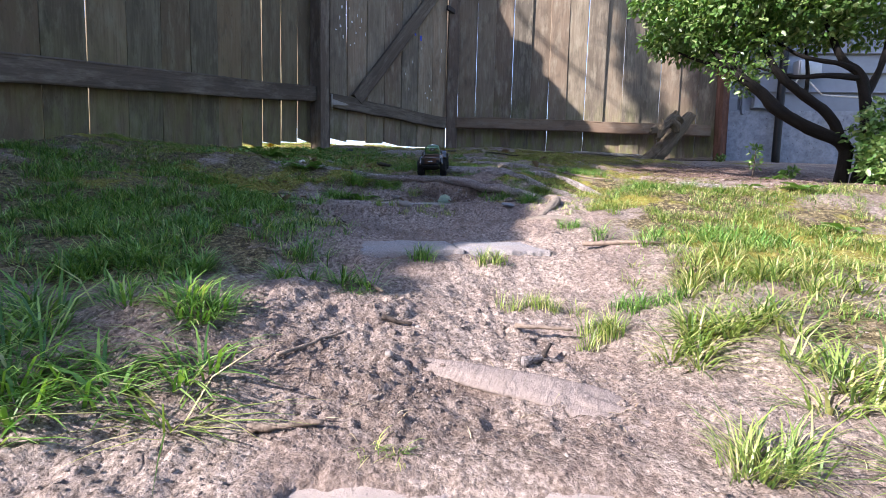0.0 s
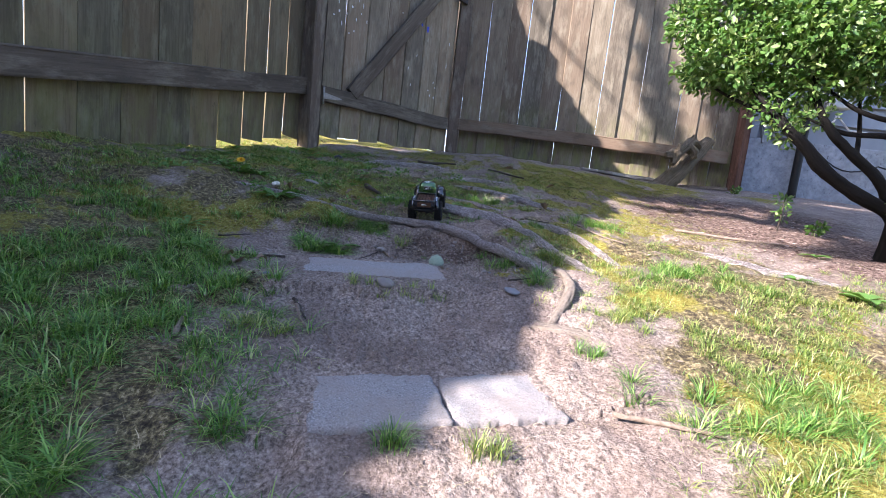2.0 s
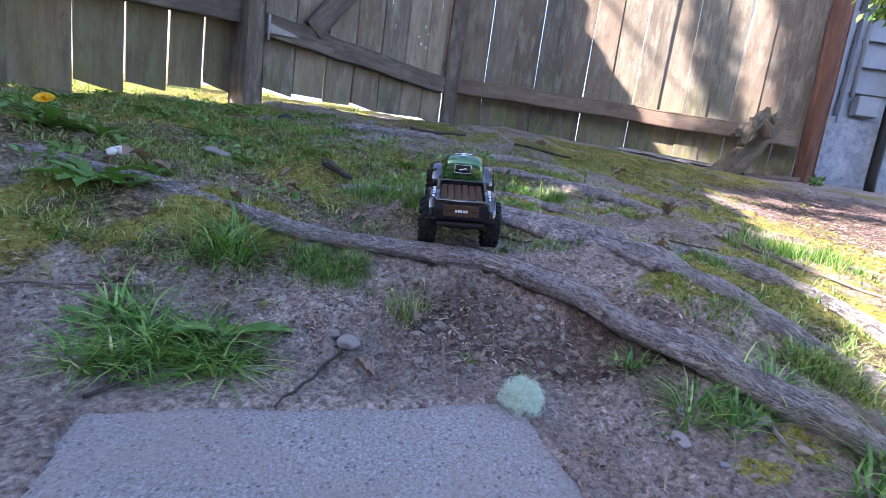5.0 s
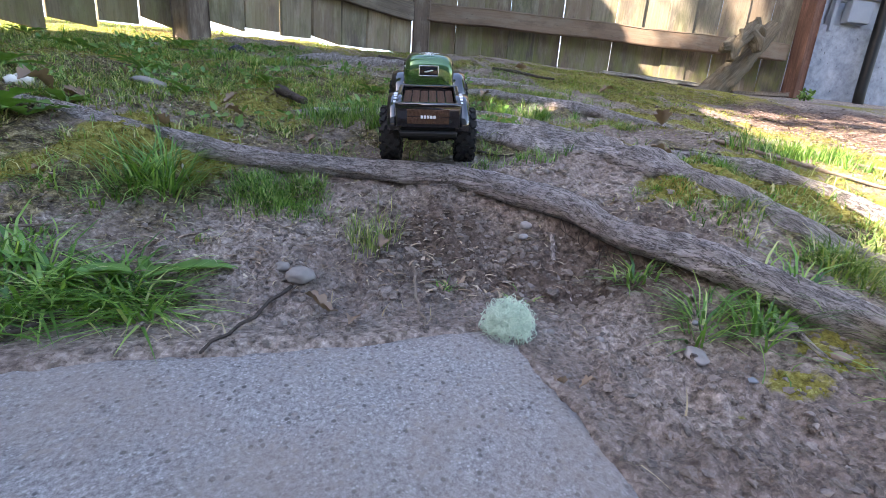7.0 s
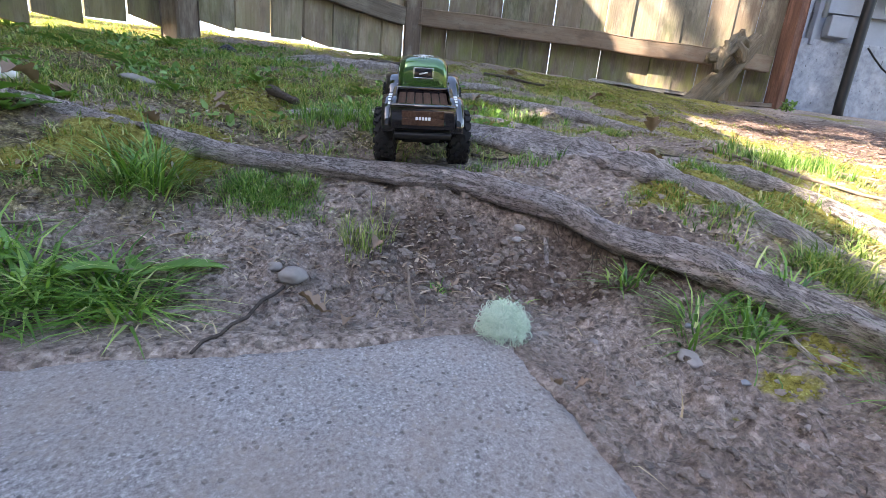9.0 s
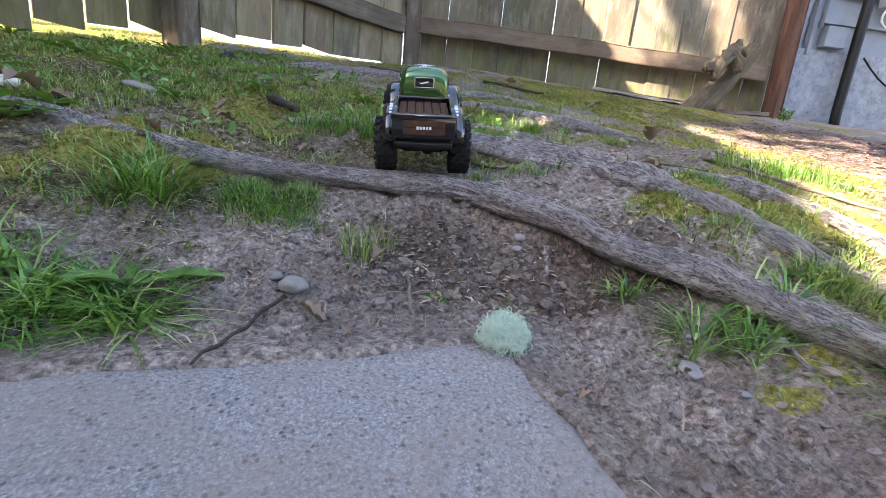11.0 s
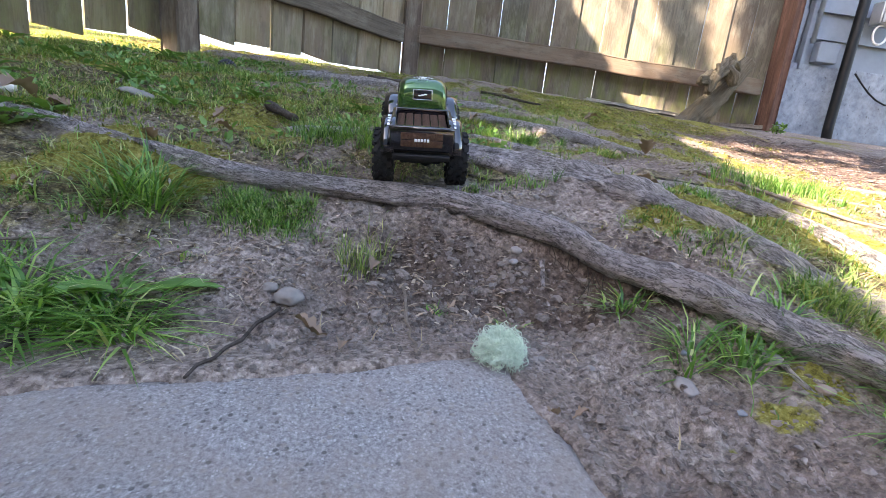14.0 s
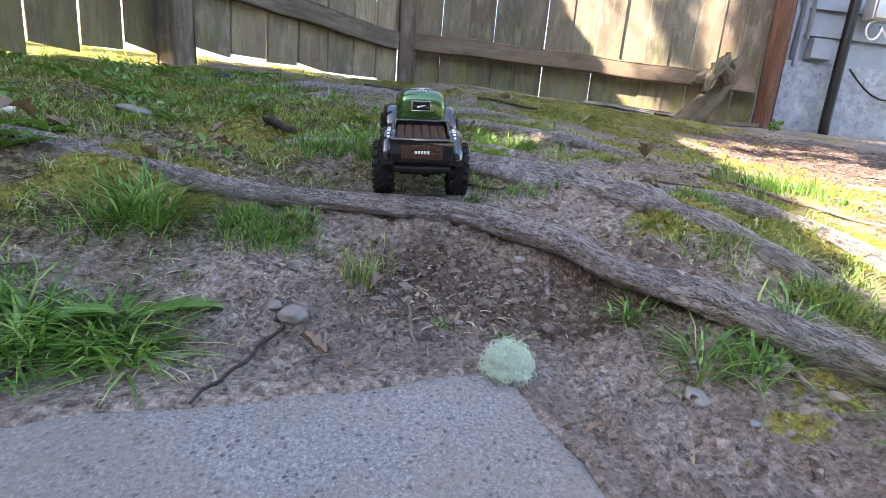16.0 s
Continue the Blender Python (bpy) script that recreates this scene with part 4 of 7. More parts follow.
for x, y, z in ((0, -.008, 0), (2.9, -.008, 0), (2.9, .018, .15), (0, .018, .15), (0, .03, .004), (2.9, .03, .004)):
    lap.verts.new((x, y, z))
lap.verts.ensure_lookup_table()
for f in ((0, 1, 2, 3), (0, 4, 5, 1), (3, 2, 5, 4), (0, 3, 4), (1, 5, 2)):
    lap.faces.new([lap.verts[i] for i in f])
bmesh.ops.recalc_face_normals(lap, faces=lap.faces[:])
lap_me = bpy.data.meshes.new("siding_board")
lap.to_mesh(lap_me)
lap.free()
lap_me.materials.append(SIDING)
for k in range(12):
    o = new("siding_board", lap_me)
    o.parent = house
    o.matrix_world = HM @ pose(.13, .028, .955 + .145 * k)
shingle = bpy.data.meshes.new("shingle")
bm = box_bm(.085, .02, .10, bevel=.004, seg=1)
bm.to_mesh(shingle)
bm.free()
shingle.materials.append(SIDING)
for k in range(18):
    o = new("shingle", shingle)
    o.parent = house
    o.matrix_world = HM @ pose(.03 + .004 * (k % 3), .005, 1.0 + .095 * k, 4, 0, 1.5 * (k % 2))
house_part("corner_trim", box_bm(.022, .03, 1.6, bevel=.004), SIDING, pose(.115, .0, 1.72))
house_part("drip_flashing", box_bm(.13, .05, .11, bevel=.006), SIDING, pose(.245, -.012, 1.02), "pale boxed flashing with a frayed lower edge")


def tube(name, pts, radius, material, parent, n=10, label="", ends=True, st=None):
    """A round bar or branch through the points; radius is one number or one for each point."""
    pts = [Vector(p) for p in pts]
    rad = radius if isinstance(radius, (list, tuple)) else [radius] * len(pts)
    verts, faces, side = [], [], None
    for i, p in enumerate(pts):
        t = (pts[min(i + 1, len(pts) - 1)] - pts[max(i - 1, 0)]).normalized()
        if side is None:
            side = t.orthogonal().normalized()
        side = (side - t * side.dot(t)).normalized()
        up = t.cross(side)
        for k in range(n):
            a = 6.28319 * k / n
            verts.append(p + (side * math.cos(a) + up * math.sin(a)) * rad[i])
    for i in range(len(pts) - 1):
        for k in range(n):
            faces.append((i * n + k, i * n + (k + 1) % n, (i + 1) * n + (k + 1) % n, (i + 1) * n + k))
    if ends:
        faces += [tuple(range(n))[::-1], tuple(range((len(pts) - 1) * n, len(pts) * n))]
    return mesh_ob(name, verts, faces, material, parent, label)


def on_wall(x, off, z):
    return HM @ Vector((x, -off, z))


downspout = tube("downpipe", [on_wall(.36, .05, 2.6), on_wall(.36, .05, 1.0), on_wall(.355, .06, .62), on_wall(.34, .09, .42)], .027, BLACKPIPE, None, 14)
tagged(downspout, "black plastic downpipe running down the house wall", "pipe")
conduit = tube("conduit", [on_wall(.135, .03, 2.6), on_wall(.135, .03, 1.06)], .013, SIDING, None, 10)
tagged(conduit, "thin painted conduit on the house corner", "pipe")
meter = empty("utility_box", HM @ pose(.53, -.05, 1.25), "grey metal utility box with a looped pale cable", "utility box")
o = part("box", box_bm(.16, .07, .12, bevel=.008), METALGREY, meter)
o.matrix_world = meter.matrix_world
o = part("lid", box_bm(.15, .012, .11, bevel=.004), METALGREY, meter)
o.matrix_world = meter.matrix_world @ pose(0, -.042, .0)
loop = [on_wall(.50 + .045 * math.cos(a), .06, 1.14 + .05 * math.sin(a)) for a in np.linspace(1.5, 6.8, 18)]
tube("cable", loop + [on_wall(.66, .05, 1.06), on_wall(1.1, .04, 1.04)], .006, WHITECABLE, meter, 8, "pale looped cable")
cable = tube("cable", [on_wall(.45 + .06 * k, .03, .93 - .10 * math.sin(min(1, k / 8) * 3.1416) - .012 * k) for k in range(16)], .005, BLACKPIPE, None, 6)
tagged(cable, "thin black cable sagging along the footing", "cable")

# ---- paving slabs ----
def slab(x0, x1, y0, y1, z, thick, tilt, roll, label, seed, chip=0.004, turn=-2, soft=.0025, material=None):
    """A worn concrete slab: rough broken edges, slightly uneven top."""
    nx, ny = 44, 26
    rs = random.Random(seed)
    xs, ys = np.linspace(-.5, .5, nx), np.linspace(-.5, .5, ny)
    w, d = x1 - x0, y1 - y0
    X, Y = np.meshgrid(xs * w, ys * d)
    edge = np.minimum(np.minimum(X + w / 2, w / 2 - X), np.minimum(Y + d / 2, d / 2 - Y))
    X2 = X + np.where(edge < .012, chip * fbm(X + x0, Y + y0, 45, 3, seed), 0)
    Y2 = Y + np.where(edge < .012, chip * fbm(X + x0 + 7, Y + y0, 45, 3, seed + 9), 0)
    Z = .0016 * fbm(X, Y, 30, 3, seed) - soft * np.exp(-edge / .004)
    top = np.stack([X2, Y2, Z], -1).reshape(-1, 3)
    rim = [j for j in range(nx)] + [r * nx + nx - 1 for r in range(1, ny)] + [(ny - 1) * nx + j for j in range(nx - 2, -1, -1)] + [r * nx for r in range(ny - 2, 0, -1)]
    verts = top.tolist()
    faces = [(r * nx + c, r * nx + c + 1, (r + 1) * nx + c + 1, (r + 1) * nx + c) for r in range(ny - 1) for c in range(nx - 1)]
    base = len(verts)
    for lev in (.35, .7, 1.0):
        for i in rim:
            v = top[i]
            verts.append((v[0] * 1.0 + rs.uniform(-.002, .002), v[1] + rs.uniform(-.002, .002), -thick * lev))
    m = len(rim)
    prev = rim
    for lev in range(3):
        cur = [base + lev * m + k for k in range(m)]
        faces += [(prev[k], cur[k], cur[(k + 1) % m], prev[(k + 1) % m]) for k in range(m)]
        prev = cur
    faces.append(tuple(prev))
    ob = mesh_ob("paving_slab", verts, faces, material or CONCRETE)
    me = ob.data
    bm = bmesh.new()
    bm.from_mesh(me)
    bmesh.ops.recalc_face_normals(bm, faces=bm.faces[:])
    bm.to_mesh(me)
    bm.free()
    ob.matrix_world = pose((x0 + x1) / 2, (y0 + y1) / 2, z, tilt, roll, 0) @ pose(0, 0, 0, 0, 0, turn)
    return tagged(ob, label, "paving slab", "stepping slabs")


slab(-.263, .057, 1.177, 1.331, .138, .05, 3, 0, "weathered grey concrete slab half buried in soil", 3, .003, 11)
for u0, u1, lab, seed in ((-.165, .006, "cracked concrete slab piece with a ragged front edge", 4), (.010, .165, "sunlit broken concrete slab piece", 5)):
    px, py = .057 + (u0 + u1) / 2 * math.cos(radians(15)), .809 + (u0 + u1) / 2 * math.sin(radians(15))
    slab(px - (u1 - u0) / 2, px + (u1 - u0) / 2, py - .062, py + .062, .061, .045, 3, 0, lab, seed, .0028, 15, .0015)
slab(-.06, .0598, .092, .282, -.0545, .05, 5.5, 0, "pale dusty concrete slab flush with the soil", 6, .007, -2, .004, DUSTCONCRETE)
slab(.062, .20, .092, .282, -.0537, .05, 5.5, 0, "dusty slab piece beside a narrow crack", 7, .007, -2, .004, DUSTCONCRETE)


# ---- roots ----
def smooth_path(ctrl, step):
    """Points along a smooth curve through ctrl, about step apart."""
    c = [Vector(p) for p in ctrl]
    c = [c[0] * 2 - c[1]] + c + [c[-1] * 2 - c[-2]]
    out = []
    for i in range(1, len(c) - 2):
        p0, p1, p2, p3 = c[i - 1:i + 3]
        n = max(2, int((p2 - p1).length / step))
        for k in range(n):
            t = k / n
            out.append(.5 * ((2 * p1) + (p2 - p0) * t + (2 * p0 - 5 * p1 + 4 * p2 - p3) * t * t + (3 * p1 - p0 - 3 * p2 + p3) * t ** 3))
    out.append(c[-2])
    return out


def gnarled(name, ctrl, radii, material, parent=None, seed=0, n=26, step=.006, knob=.16, flat=1.0, label="", ridge=0.26):
    """A woody limb or root: an uneven, ridged tube with tapering ends."""
    path = smooth_path(ctrl, step)
    L = len(path)
    rr = np.interp(np.linspace(0, 1, L), np.linspace(0, 1, len(radii)), radii)
    verts, faces, st, s = [], [], [], 0.0
    a = np.linspace(0, 2 * math.pi, n, endpoint=False)
    side = None
    for i, p in enumerate(path):
        t = (path[min(i + 1, L - 1)] - path[max(i - 1, 0)]).normalized()
        if side is None:
            side = t.cross(Vector((0, 0, 1))).normalized() if abs(t.z) < .9 else Vector((1, 0, 0))
        side = (side - t * side.dot(t)).normalized()
        up = side.cross(t)
        if i:
            s += (p - path[i - 1]).length
        sz = s / max(rr[i], .003)
        ca, sa = np.cos(a), np.sin(a)
        k1 = fbm(ca * .9 + sz * .22 + seed * 3.1, sa * .9 + sz * .13, 1.0, 3, seed)
        turn = (a + math.pi / 2) % (2 * math.pi)
        k2 = fbm(turn * 2.4 + seed * 7, turn * .3 + sz * .42, 1.0, 4, seed + 5)
        r = rr[i] * (1 + knob * k1 - ridge * np.abs(k2))
        for k in range(n):
            verts.append(p + side * float(ca[k] * r[k]) + up * float(sa[k] * r[k] * flat))
            st.append((k / n * 1.0 * (1 if k <= n / 2 else 1), s, 0.0))
    for i in range(L - 1):
        for k in range(n):
            faces.append((i * n + k, i * n + (k + 1) % n, (i + 1) * n + (k + 1) % n, (i + 1) * n + k))
    faces += [tuple(range(n))[::-1], tuple(range((L - 1) * n, L * n))]
    ob = mesh_ob(name, verts, faces, material, parent, label)
    at = ob.data.attributes.new("st", "FLOAT_VECTOR", "POINT")
    st = np.array(st, np.float32)
    st[:, 0] = np.abs(st[:, 0] - .5) * float(np.mean(rr)) * 18
    at.data.foreach_set("vector", st.ravel())
    return ob


def root(pts, radii, seed, label, knob=.16, flat=.8, side=None):
    """A root on the soil; each point is x, y and how far its middle lies above the ground."""
    ctrl = [(x, y, float(base_height(np.array([x]), np.array([y]))[0]) + h) for x, y, h in pts]
    mid = ctrl[len(ctrl) // 2]
    thing = empty("tree_root", pose(*mid), label, "tree root", "surface roots")
    gnarled("root_stem", ctrl, radii, (DUSTBARK if mid[1] < .6 else SUNROOT) if mid[1] < 1.26 else ROOTBARK, thing, seed, 44, .0045, knob, flat, "", .2)
    rs = random.Random(seed)
    path = smooth_path(ctrl[1:-1], .01)
    for k in range(min(5, len(path) // 14)):
        i = rs.randrange(4, len(path) - 4)
        p, d = path[i], (path[i + 1] - path[i]).normalized()
        side = d.cross(Vector((0, 0, 1))).normalized() * rs.choice((-1, 1))
        r = radii[min(len(radii) - 1, int(i / len(path) * len(radii)))]
        ln = rs.uniform(.03, .07)
        q = [p + side * r * .7, p + side * (r + ln * .35) + d * ln * .3, p + side * (r + ln * .7) + d * ln * .8]
        q = [Vector((v.x, v.y, float(base_height(np.array([v.x]), np.array([v.y]))[0]) + h)) for v, h in zip(q, (.004, .002, -.004))]
        gnarled("rootlet", q, [r * .2, r * .13, r * .05], ROOTBARK, thing, seed + k, 8, .006, .1, 1.0)
    return thing


FRONT = None
for pts, radii, seed, label, knob, flat in ROOTS:
    made = root(pts, radii, seed, label, knob, flat)
    FRONT = FRONT or made


# torn fibres that hang under the front root
rs = random.Random(4)
for k in range(14):
    x = rs.uniform(.10, .24)
    y = float(np.interp(x, [.10, .157, .197, .25], [1.492, 1.437, 1.384, 1.33])) - rs.uniform(.004, .014)
    z = float(base_height(np.array([x]), np.array([y]))[0])
    q = [Vector((x, y + .008, z + .022)), Vector((x + rs.uniform(-.008, .008), y, z + .012)), Vector((x + rs.uniform(-.02, .02), y - rs.uniform(.0, .014), z + .002))]
    gnarled("root_fibre", q, [.0007, .0005, .0003], TWIGDARK, FRONT, 70 + k, 5, .006, .1, 1.0)


# ---- the model truck ----
def paint_build(colour, metal, rough):
    def build(nt, p):
        f = noise_tex(nt, 700, 3)
        c = mix(nt, f, colour, tuple(1.35 * v for v in colour))
        nt.links.new(c, p.inputs["Base Color"])
        p.inputs["Metallic"].default_value = metal
        d = noise_tex(nt, 45, 6, 0.7)
        rr = math_node(nt, "ADD", math_node(nt, "MULTIPLY", d, 0.08), rough)
        nt.links.new(rr, p.inputs["Roughness"])
        p.inputs["Coat Weight"].default_value = 1.0
        p.inputs["Coat Roughness"].default_value = 0.04
    return build


T_GREEN = mat("green_metallic_paint", paint_build((0.035, 0.10, 0.022), 0.55, 0.16))
T_BLACK = mat("gloss_black_paint", paint_build((0.004, 0.004, 0.006), 0.0, 0.03))
T_TYRE = simple("tyre_rubber", (0.007, 0.0066, 0.0066), 0.85, vary=0.4, scale=150, bump_d=.0006)
T_CHASSIS = simple("black_plastic", (0.004, 0.004, 0.004), 0.6, vary=0.2, spec=0.3)
T_RIM = simple("dark_rim", (0.03, 0.03, 0.032), 0.35, 0.6, vary=0.2)
T_WOOD = mat("bed_wood", bark_build([(0.035, 0.018, 0.012), (0.095, 0.05, 0.032), (0.15, 0.085, 0.055)], False, (300, 18, 300)))
T_GLASS = simple("tinted_window", (0.006, 0.006, 0.008), 0.08, vary=0.1)
T_CHROME = simple("bright_trim", (0.6, 0.6, 0.62), 0.25, 0.9, vary=0.1)
T_WHITE = simple("white_decal", (0.75, 0.77, 0.8), 0.5, vary=0.05)


def loft(sections, n=28, power=3.2):
    """A closed shell through sections (y, half width, low z, high z, power) of rounded-box outline."""
    bm = bmesh.new()
    rings = []
    for s in sections:
        y, hw, z0, z1 = s[:4]
        pw = s[4] if len(s) > 4 else power
        ring = []
        for k in range(n):
            a = 6.28319 * (k + .5) / n
            c, d = math.cos(a), math.sin(a)
            ring.append(bm.verts.new((hw * math.copysign(abs(c) ** (2 / pw), c), y, (z0 + z1) / 2 + (z1 - z0) / 2 * math.copysign(abs(d) ** (2 / pw), d))))
        rings.append(ring)
    for a, b in zip(rings, rings[1:]):
        for k in range(n):
            bm.faces.new((a[k], a[(k + 1) % n], b[(k + 1) % n], b[k]))
    bm.faces.new(rings[0][::-1])
    bm.faces.new(rings[-1])
    bmesh.ops.recalc_face_normals(bm, faces=bm.faces[:])
    return bm


def tyre_bm(r, w):
    """A knobbly tyre about the x axis: rounded carcass with rows of lugs."""
    bm = bmesh.new()
    n = 40
    prof = [(-.5, .56), (-.52, .70), (-.48, .86), (-.36, .93), (0, .945), (.36, .93), (.48, .86), (.52, .70), (.5, .56)]
    rings = []
    for k in range(n):
        a = 6.28319 * k / n
        rings.append([bm.verts.new((px * w, pr * r * math.cos(a), pr * r * math.sin(a))) for px, pr in prof])
    for k in range(n):
        a, b = rings[k], rings[(k + 1) % n]
        for j in range(len(prof) - 1):
            bm.faces.new((a[j], a[j + 1], b[j + 1], b[j]))
    rows = 18
    for k in range(rows):
        for px, half, sh in ((-.38, .11, 0), (-.13, .10, .5), (.13, .10, 0), (.38, .11, .5)):
            a = 6.28319 * (k + sh) / rows
            m = Matrix.Rotation(a, 4, "X") @ pose(px * w, 0, r * .955, 0, 0, 18 * (1 if px > 0 else -1))
            bmesh.ops.create_cube(bm, size=1, matrix=m @ Matrix.Diagonal((half * 2 * w, .0062 * r / .026, .10 * r, 1)))
        for side in (-1, 1):
            a = 6.28319 * (k + .25) / rows
            m = Matrix.Rotation(a, 4, "X") @ pose(side * .5 * w, 0, r * .87, 0, side * 25, 0)
            bmesh.ops.create_cube(bm, size=1, matrix=m @ Matrix.Diagonal((.10 * w, .005 * r / .026, .16 * r, 1)))
    bmesh.ops.recalc_face_normals(bm, faces=bm.faces[:])
    return bm


def disc_bm(r, depth, n=24, bevel=.0006):
    bm = bmesh.new()
    bmesh.ops.create_cone(bm, segments=n, radius1=r, radius2=r, depth=depth, cap_ends=True, matrix=Matrix.Rotation(radians(90), 4, "Y"))
    return bm


def truck(m):
    t = empty("model_truck", m, "small model pickup, metallic green cab, black fenders, brown planked bed", "toy truck")

    def p(name, bm, material, at=Matrix(), parent=None, label="", smooth=True):
        o = part(name, bm, material, parent or t, label, smooth)
        o.matrix_world = m @ (at if name in WHEEL else pose(0, 0, .004) @ at)
        return o
    WHEEL = {"tyre", "rim", "bead_ring", "hub", "wheel_nut", "axle", "differential"}
    R, W, TRACK, BASE = .0295, .0190, .0405, .133
    for y in (0, BASE):
        for sx in (-1, 1):
            at = pose(sx * TRACK, y, R)
            ty = p("tyre", tyre_bm(R, W), T_TYRE, at, smooth=False, label="knobbly black rubber tyre")
            p("rim", disc_bm(R * .55, W * .86), T_RIM, at, ty)
            ring = bmesh.new()
            bmesh.ops.create_cone(ring, segments=24, radius1=R * .56, radius2=R * .5, depth=.002, cap_ends=False, matrix=pose(sx * W * .46, 0, 0, 0, 90, 0))
            p("bead_ring", ring, T_CHROME, at, ty)
            p("hub", disc_bm(R * .17, W * 1.06, 8), T_CHASSIS, at, ty)
            for k in range(6):
                a = 6.28319 * k / 6
                p("wheel_nut", disc_bm(.0013, W * .94, 6), T_CHROME, at @ Matrix.Translation((0, math.cos(a) * R * .38, math.sin(a) * R * .38)), ty)
        p("axle", loft([(-.006, .032, -.004, .004), (.006, .032, -.004, .004)], 16), T_CHASSIS, pose(0, y, R))
        p("differential", loft([(-.010, .006, -.007, .007, 2), (0, .010, -.010, .010, 2), (.010, .006, -.007, .007, 2)], 16), T_CHASSIS, pose(.006, y, R))
        for sx in (-1, 1):
            p("shock_absorber", loft([(0, .004, -.004, .004, 2), (.026, .004, -.004, .004, 2)], 12), T_CHASSIS, pose(sx * .021, y - .004, R + .002, 84, 0, 0))
    for sx in (-1, 1):
        p("frame_rail", box_bm(.005, .165, .010, bevel=.001), T_CHASSIS, pose(sx * .012, BASE / 2, .038))
    p("gearbox", box_bm(.028, .06, .018, bevel=.003), T_CHASSIS, pose(0, .07, .038))
    p("skid_plate", box_bm(.034, .10, .004, bevel=.001), T_CHASSIS, pose(0, .066, .022))
    for sx in (-1, 1):
        p("lower_link", box_bm(.005, .062, .005, bevel=.001), T_CHASSIS, pose(sx * .017, .03, .022, -4, 0, sx * 6))
    p("rear_axle_housing", box_bm(.046, .016, .013, bevel=.003), T_CHASSIS, pose(0, 0, .0265))
    p("rear_cross_member", box_bm(.036, .006, .016, bevel=.002), T_CHASSIS, pose(0, -.03, .037))
    p("rear_bumper", box_bm(.058, .006, .006, bevel=.0015), T_CHASSIS, pose(0, -.049, .041))
    # bed
    bed_z = .050
    for sx in (-1, 1):
        p("bed_side", box_bm(.004, .078, .018, bevel=.0016), T_BLACK, pose(sx * .030, -.004, bed_z + .009))
        p("bed_rail", loft([(-.044, .0028, -.002, .002), (.036, .0028, -.002, .002)], 14), T_BLACK, pose(sx * .030, 0, bed_z + .0185))
        p("stake_pocket", box_bm(.0052, .005, .014, bevel=.001), T_BLACK, pose(sx * .0312, .012, bed_z + .009))
        # rear fender: a curved flare above the wheel
        bm = bmesh.new()
        rows = []
        for k in range(13):
            a = math.radians(8 + 164 * k / 12)
            c, s = math.cos(a), math.sin(a)
            rows.append([bm.verts.new((sx * xx, rr * c, rr * s)) for xx, rr in ((.029, .0335), (.038, .0342), (.0425, .0325), (.0425, .0305), (.037, .0322), (.029, .0315))])
        for a, b in zip(rows, rows[1:]):
            for j in range(6):
                bm.faces.new((a[j], a[(j + 1) % 6], b[(j + 1) % 6], b[j]))
        bm.faces.new(rows[0])
        bm.faces.new(rows[-1])
        bmesh.ops.recalc_face_normals(bm, faces=bm.faces[:])
        fd = p("rear_fender", bm, T_BLACK, pose(0, -.001, R + .006), label="gloss black rear fender")
        for k in range(5):
            a = math.radians(84 + 9 * k)
            p("decal_bar", box_bm(.0036, .0030, .0004), T_WHITE, pose(sx * .0345, -.001 + .0342 * math.cos(a), R + .006 + .0342 * math.sin(a), 0, 0, 0) @ Matrix.Rotation(a - math.pi / 2, 4, "X"), fd, smooth=False)
    p("bed_front", box_bm(.060, .003, .022, bevel=.001), T_BLACK, pose(0, .036, bed_z + .010))
    for k in range(6):
        p("bed_plank", box_bm(.0076, .076, .003, bevel=.0007), T_WOOD, pose(-.0225 + .009 * k, -.004, bed_z + .0135 + .0004 * (k % 2)), label="brown bed plank")
        p("bed_strip", box_bm(.0012, .076, .0036, bevel=.0004), T_BLACK, pose(-.027 + .009 * k, -.004, bed_z + .0138))
    p("bed_floor", box_bm(.057, .076, .003), T_BLACK, pose(0, -.004, bed_z + .0105))
    tg = p("tailgate", box_bm(.064, .004, .023, bevel=.0014), T_BLACK, pose(0, -.0455, bed_z + .008))
    for k in range(2):
        p("tailgate_plank", box_bm(.042, .0012, .0068, bevel=.0005), T_WOOD, pose(0, -.0480, bed_z + .0046 + .0074 * k), tg, "brown tailgate plank")
    for k in range(5):
        p("badge_bar", box_bm(.0024, .0008, .0030, bevel=.0003), T_WHITE, pose(-.0062 + .0031 * k, -.0492, bed_z + .0083), tg)
    p("tailgate_rail", loft([(-.0022, .033, -.0018, .0018), (.0022, .033, -.0018, .0018)], 14), T_BLACK, pose(0, -.0455, bed_z + .0195), tg)
    p("lower_valance", box_bm(.056, .003, .004, bevel=.001), T_CHASSIS, pose(0, -.0425, bed_z - .006))
    # cab
    cab = p("cab", loft([(.038, .0225, .046, .088, 4.2), (.0395, .0258, .046, .094, 4.2), (.045, .0276, .046, .0985, 4.2), (.056, .0284, .046, .1005, 4.2), (.070, .0284, .046, .1005, 4.0), (.080, .0278, .046, .0965, 3.6), (.0855, .0274, .046, .088, 3.5), (.091, .0270, .046, .074, 3.5), (.095, .0268, .046, .068, 3.5)], 44), T_GREEN, label="metallic green rounded cab")
    p("rear_window", box_bm(.020, .002, .0092, bevel=.0009), T_GLASS, pose(0, .0386, .0855, -8), cab, "tinted rear window")
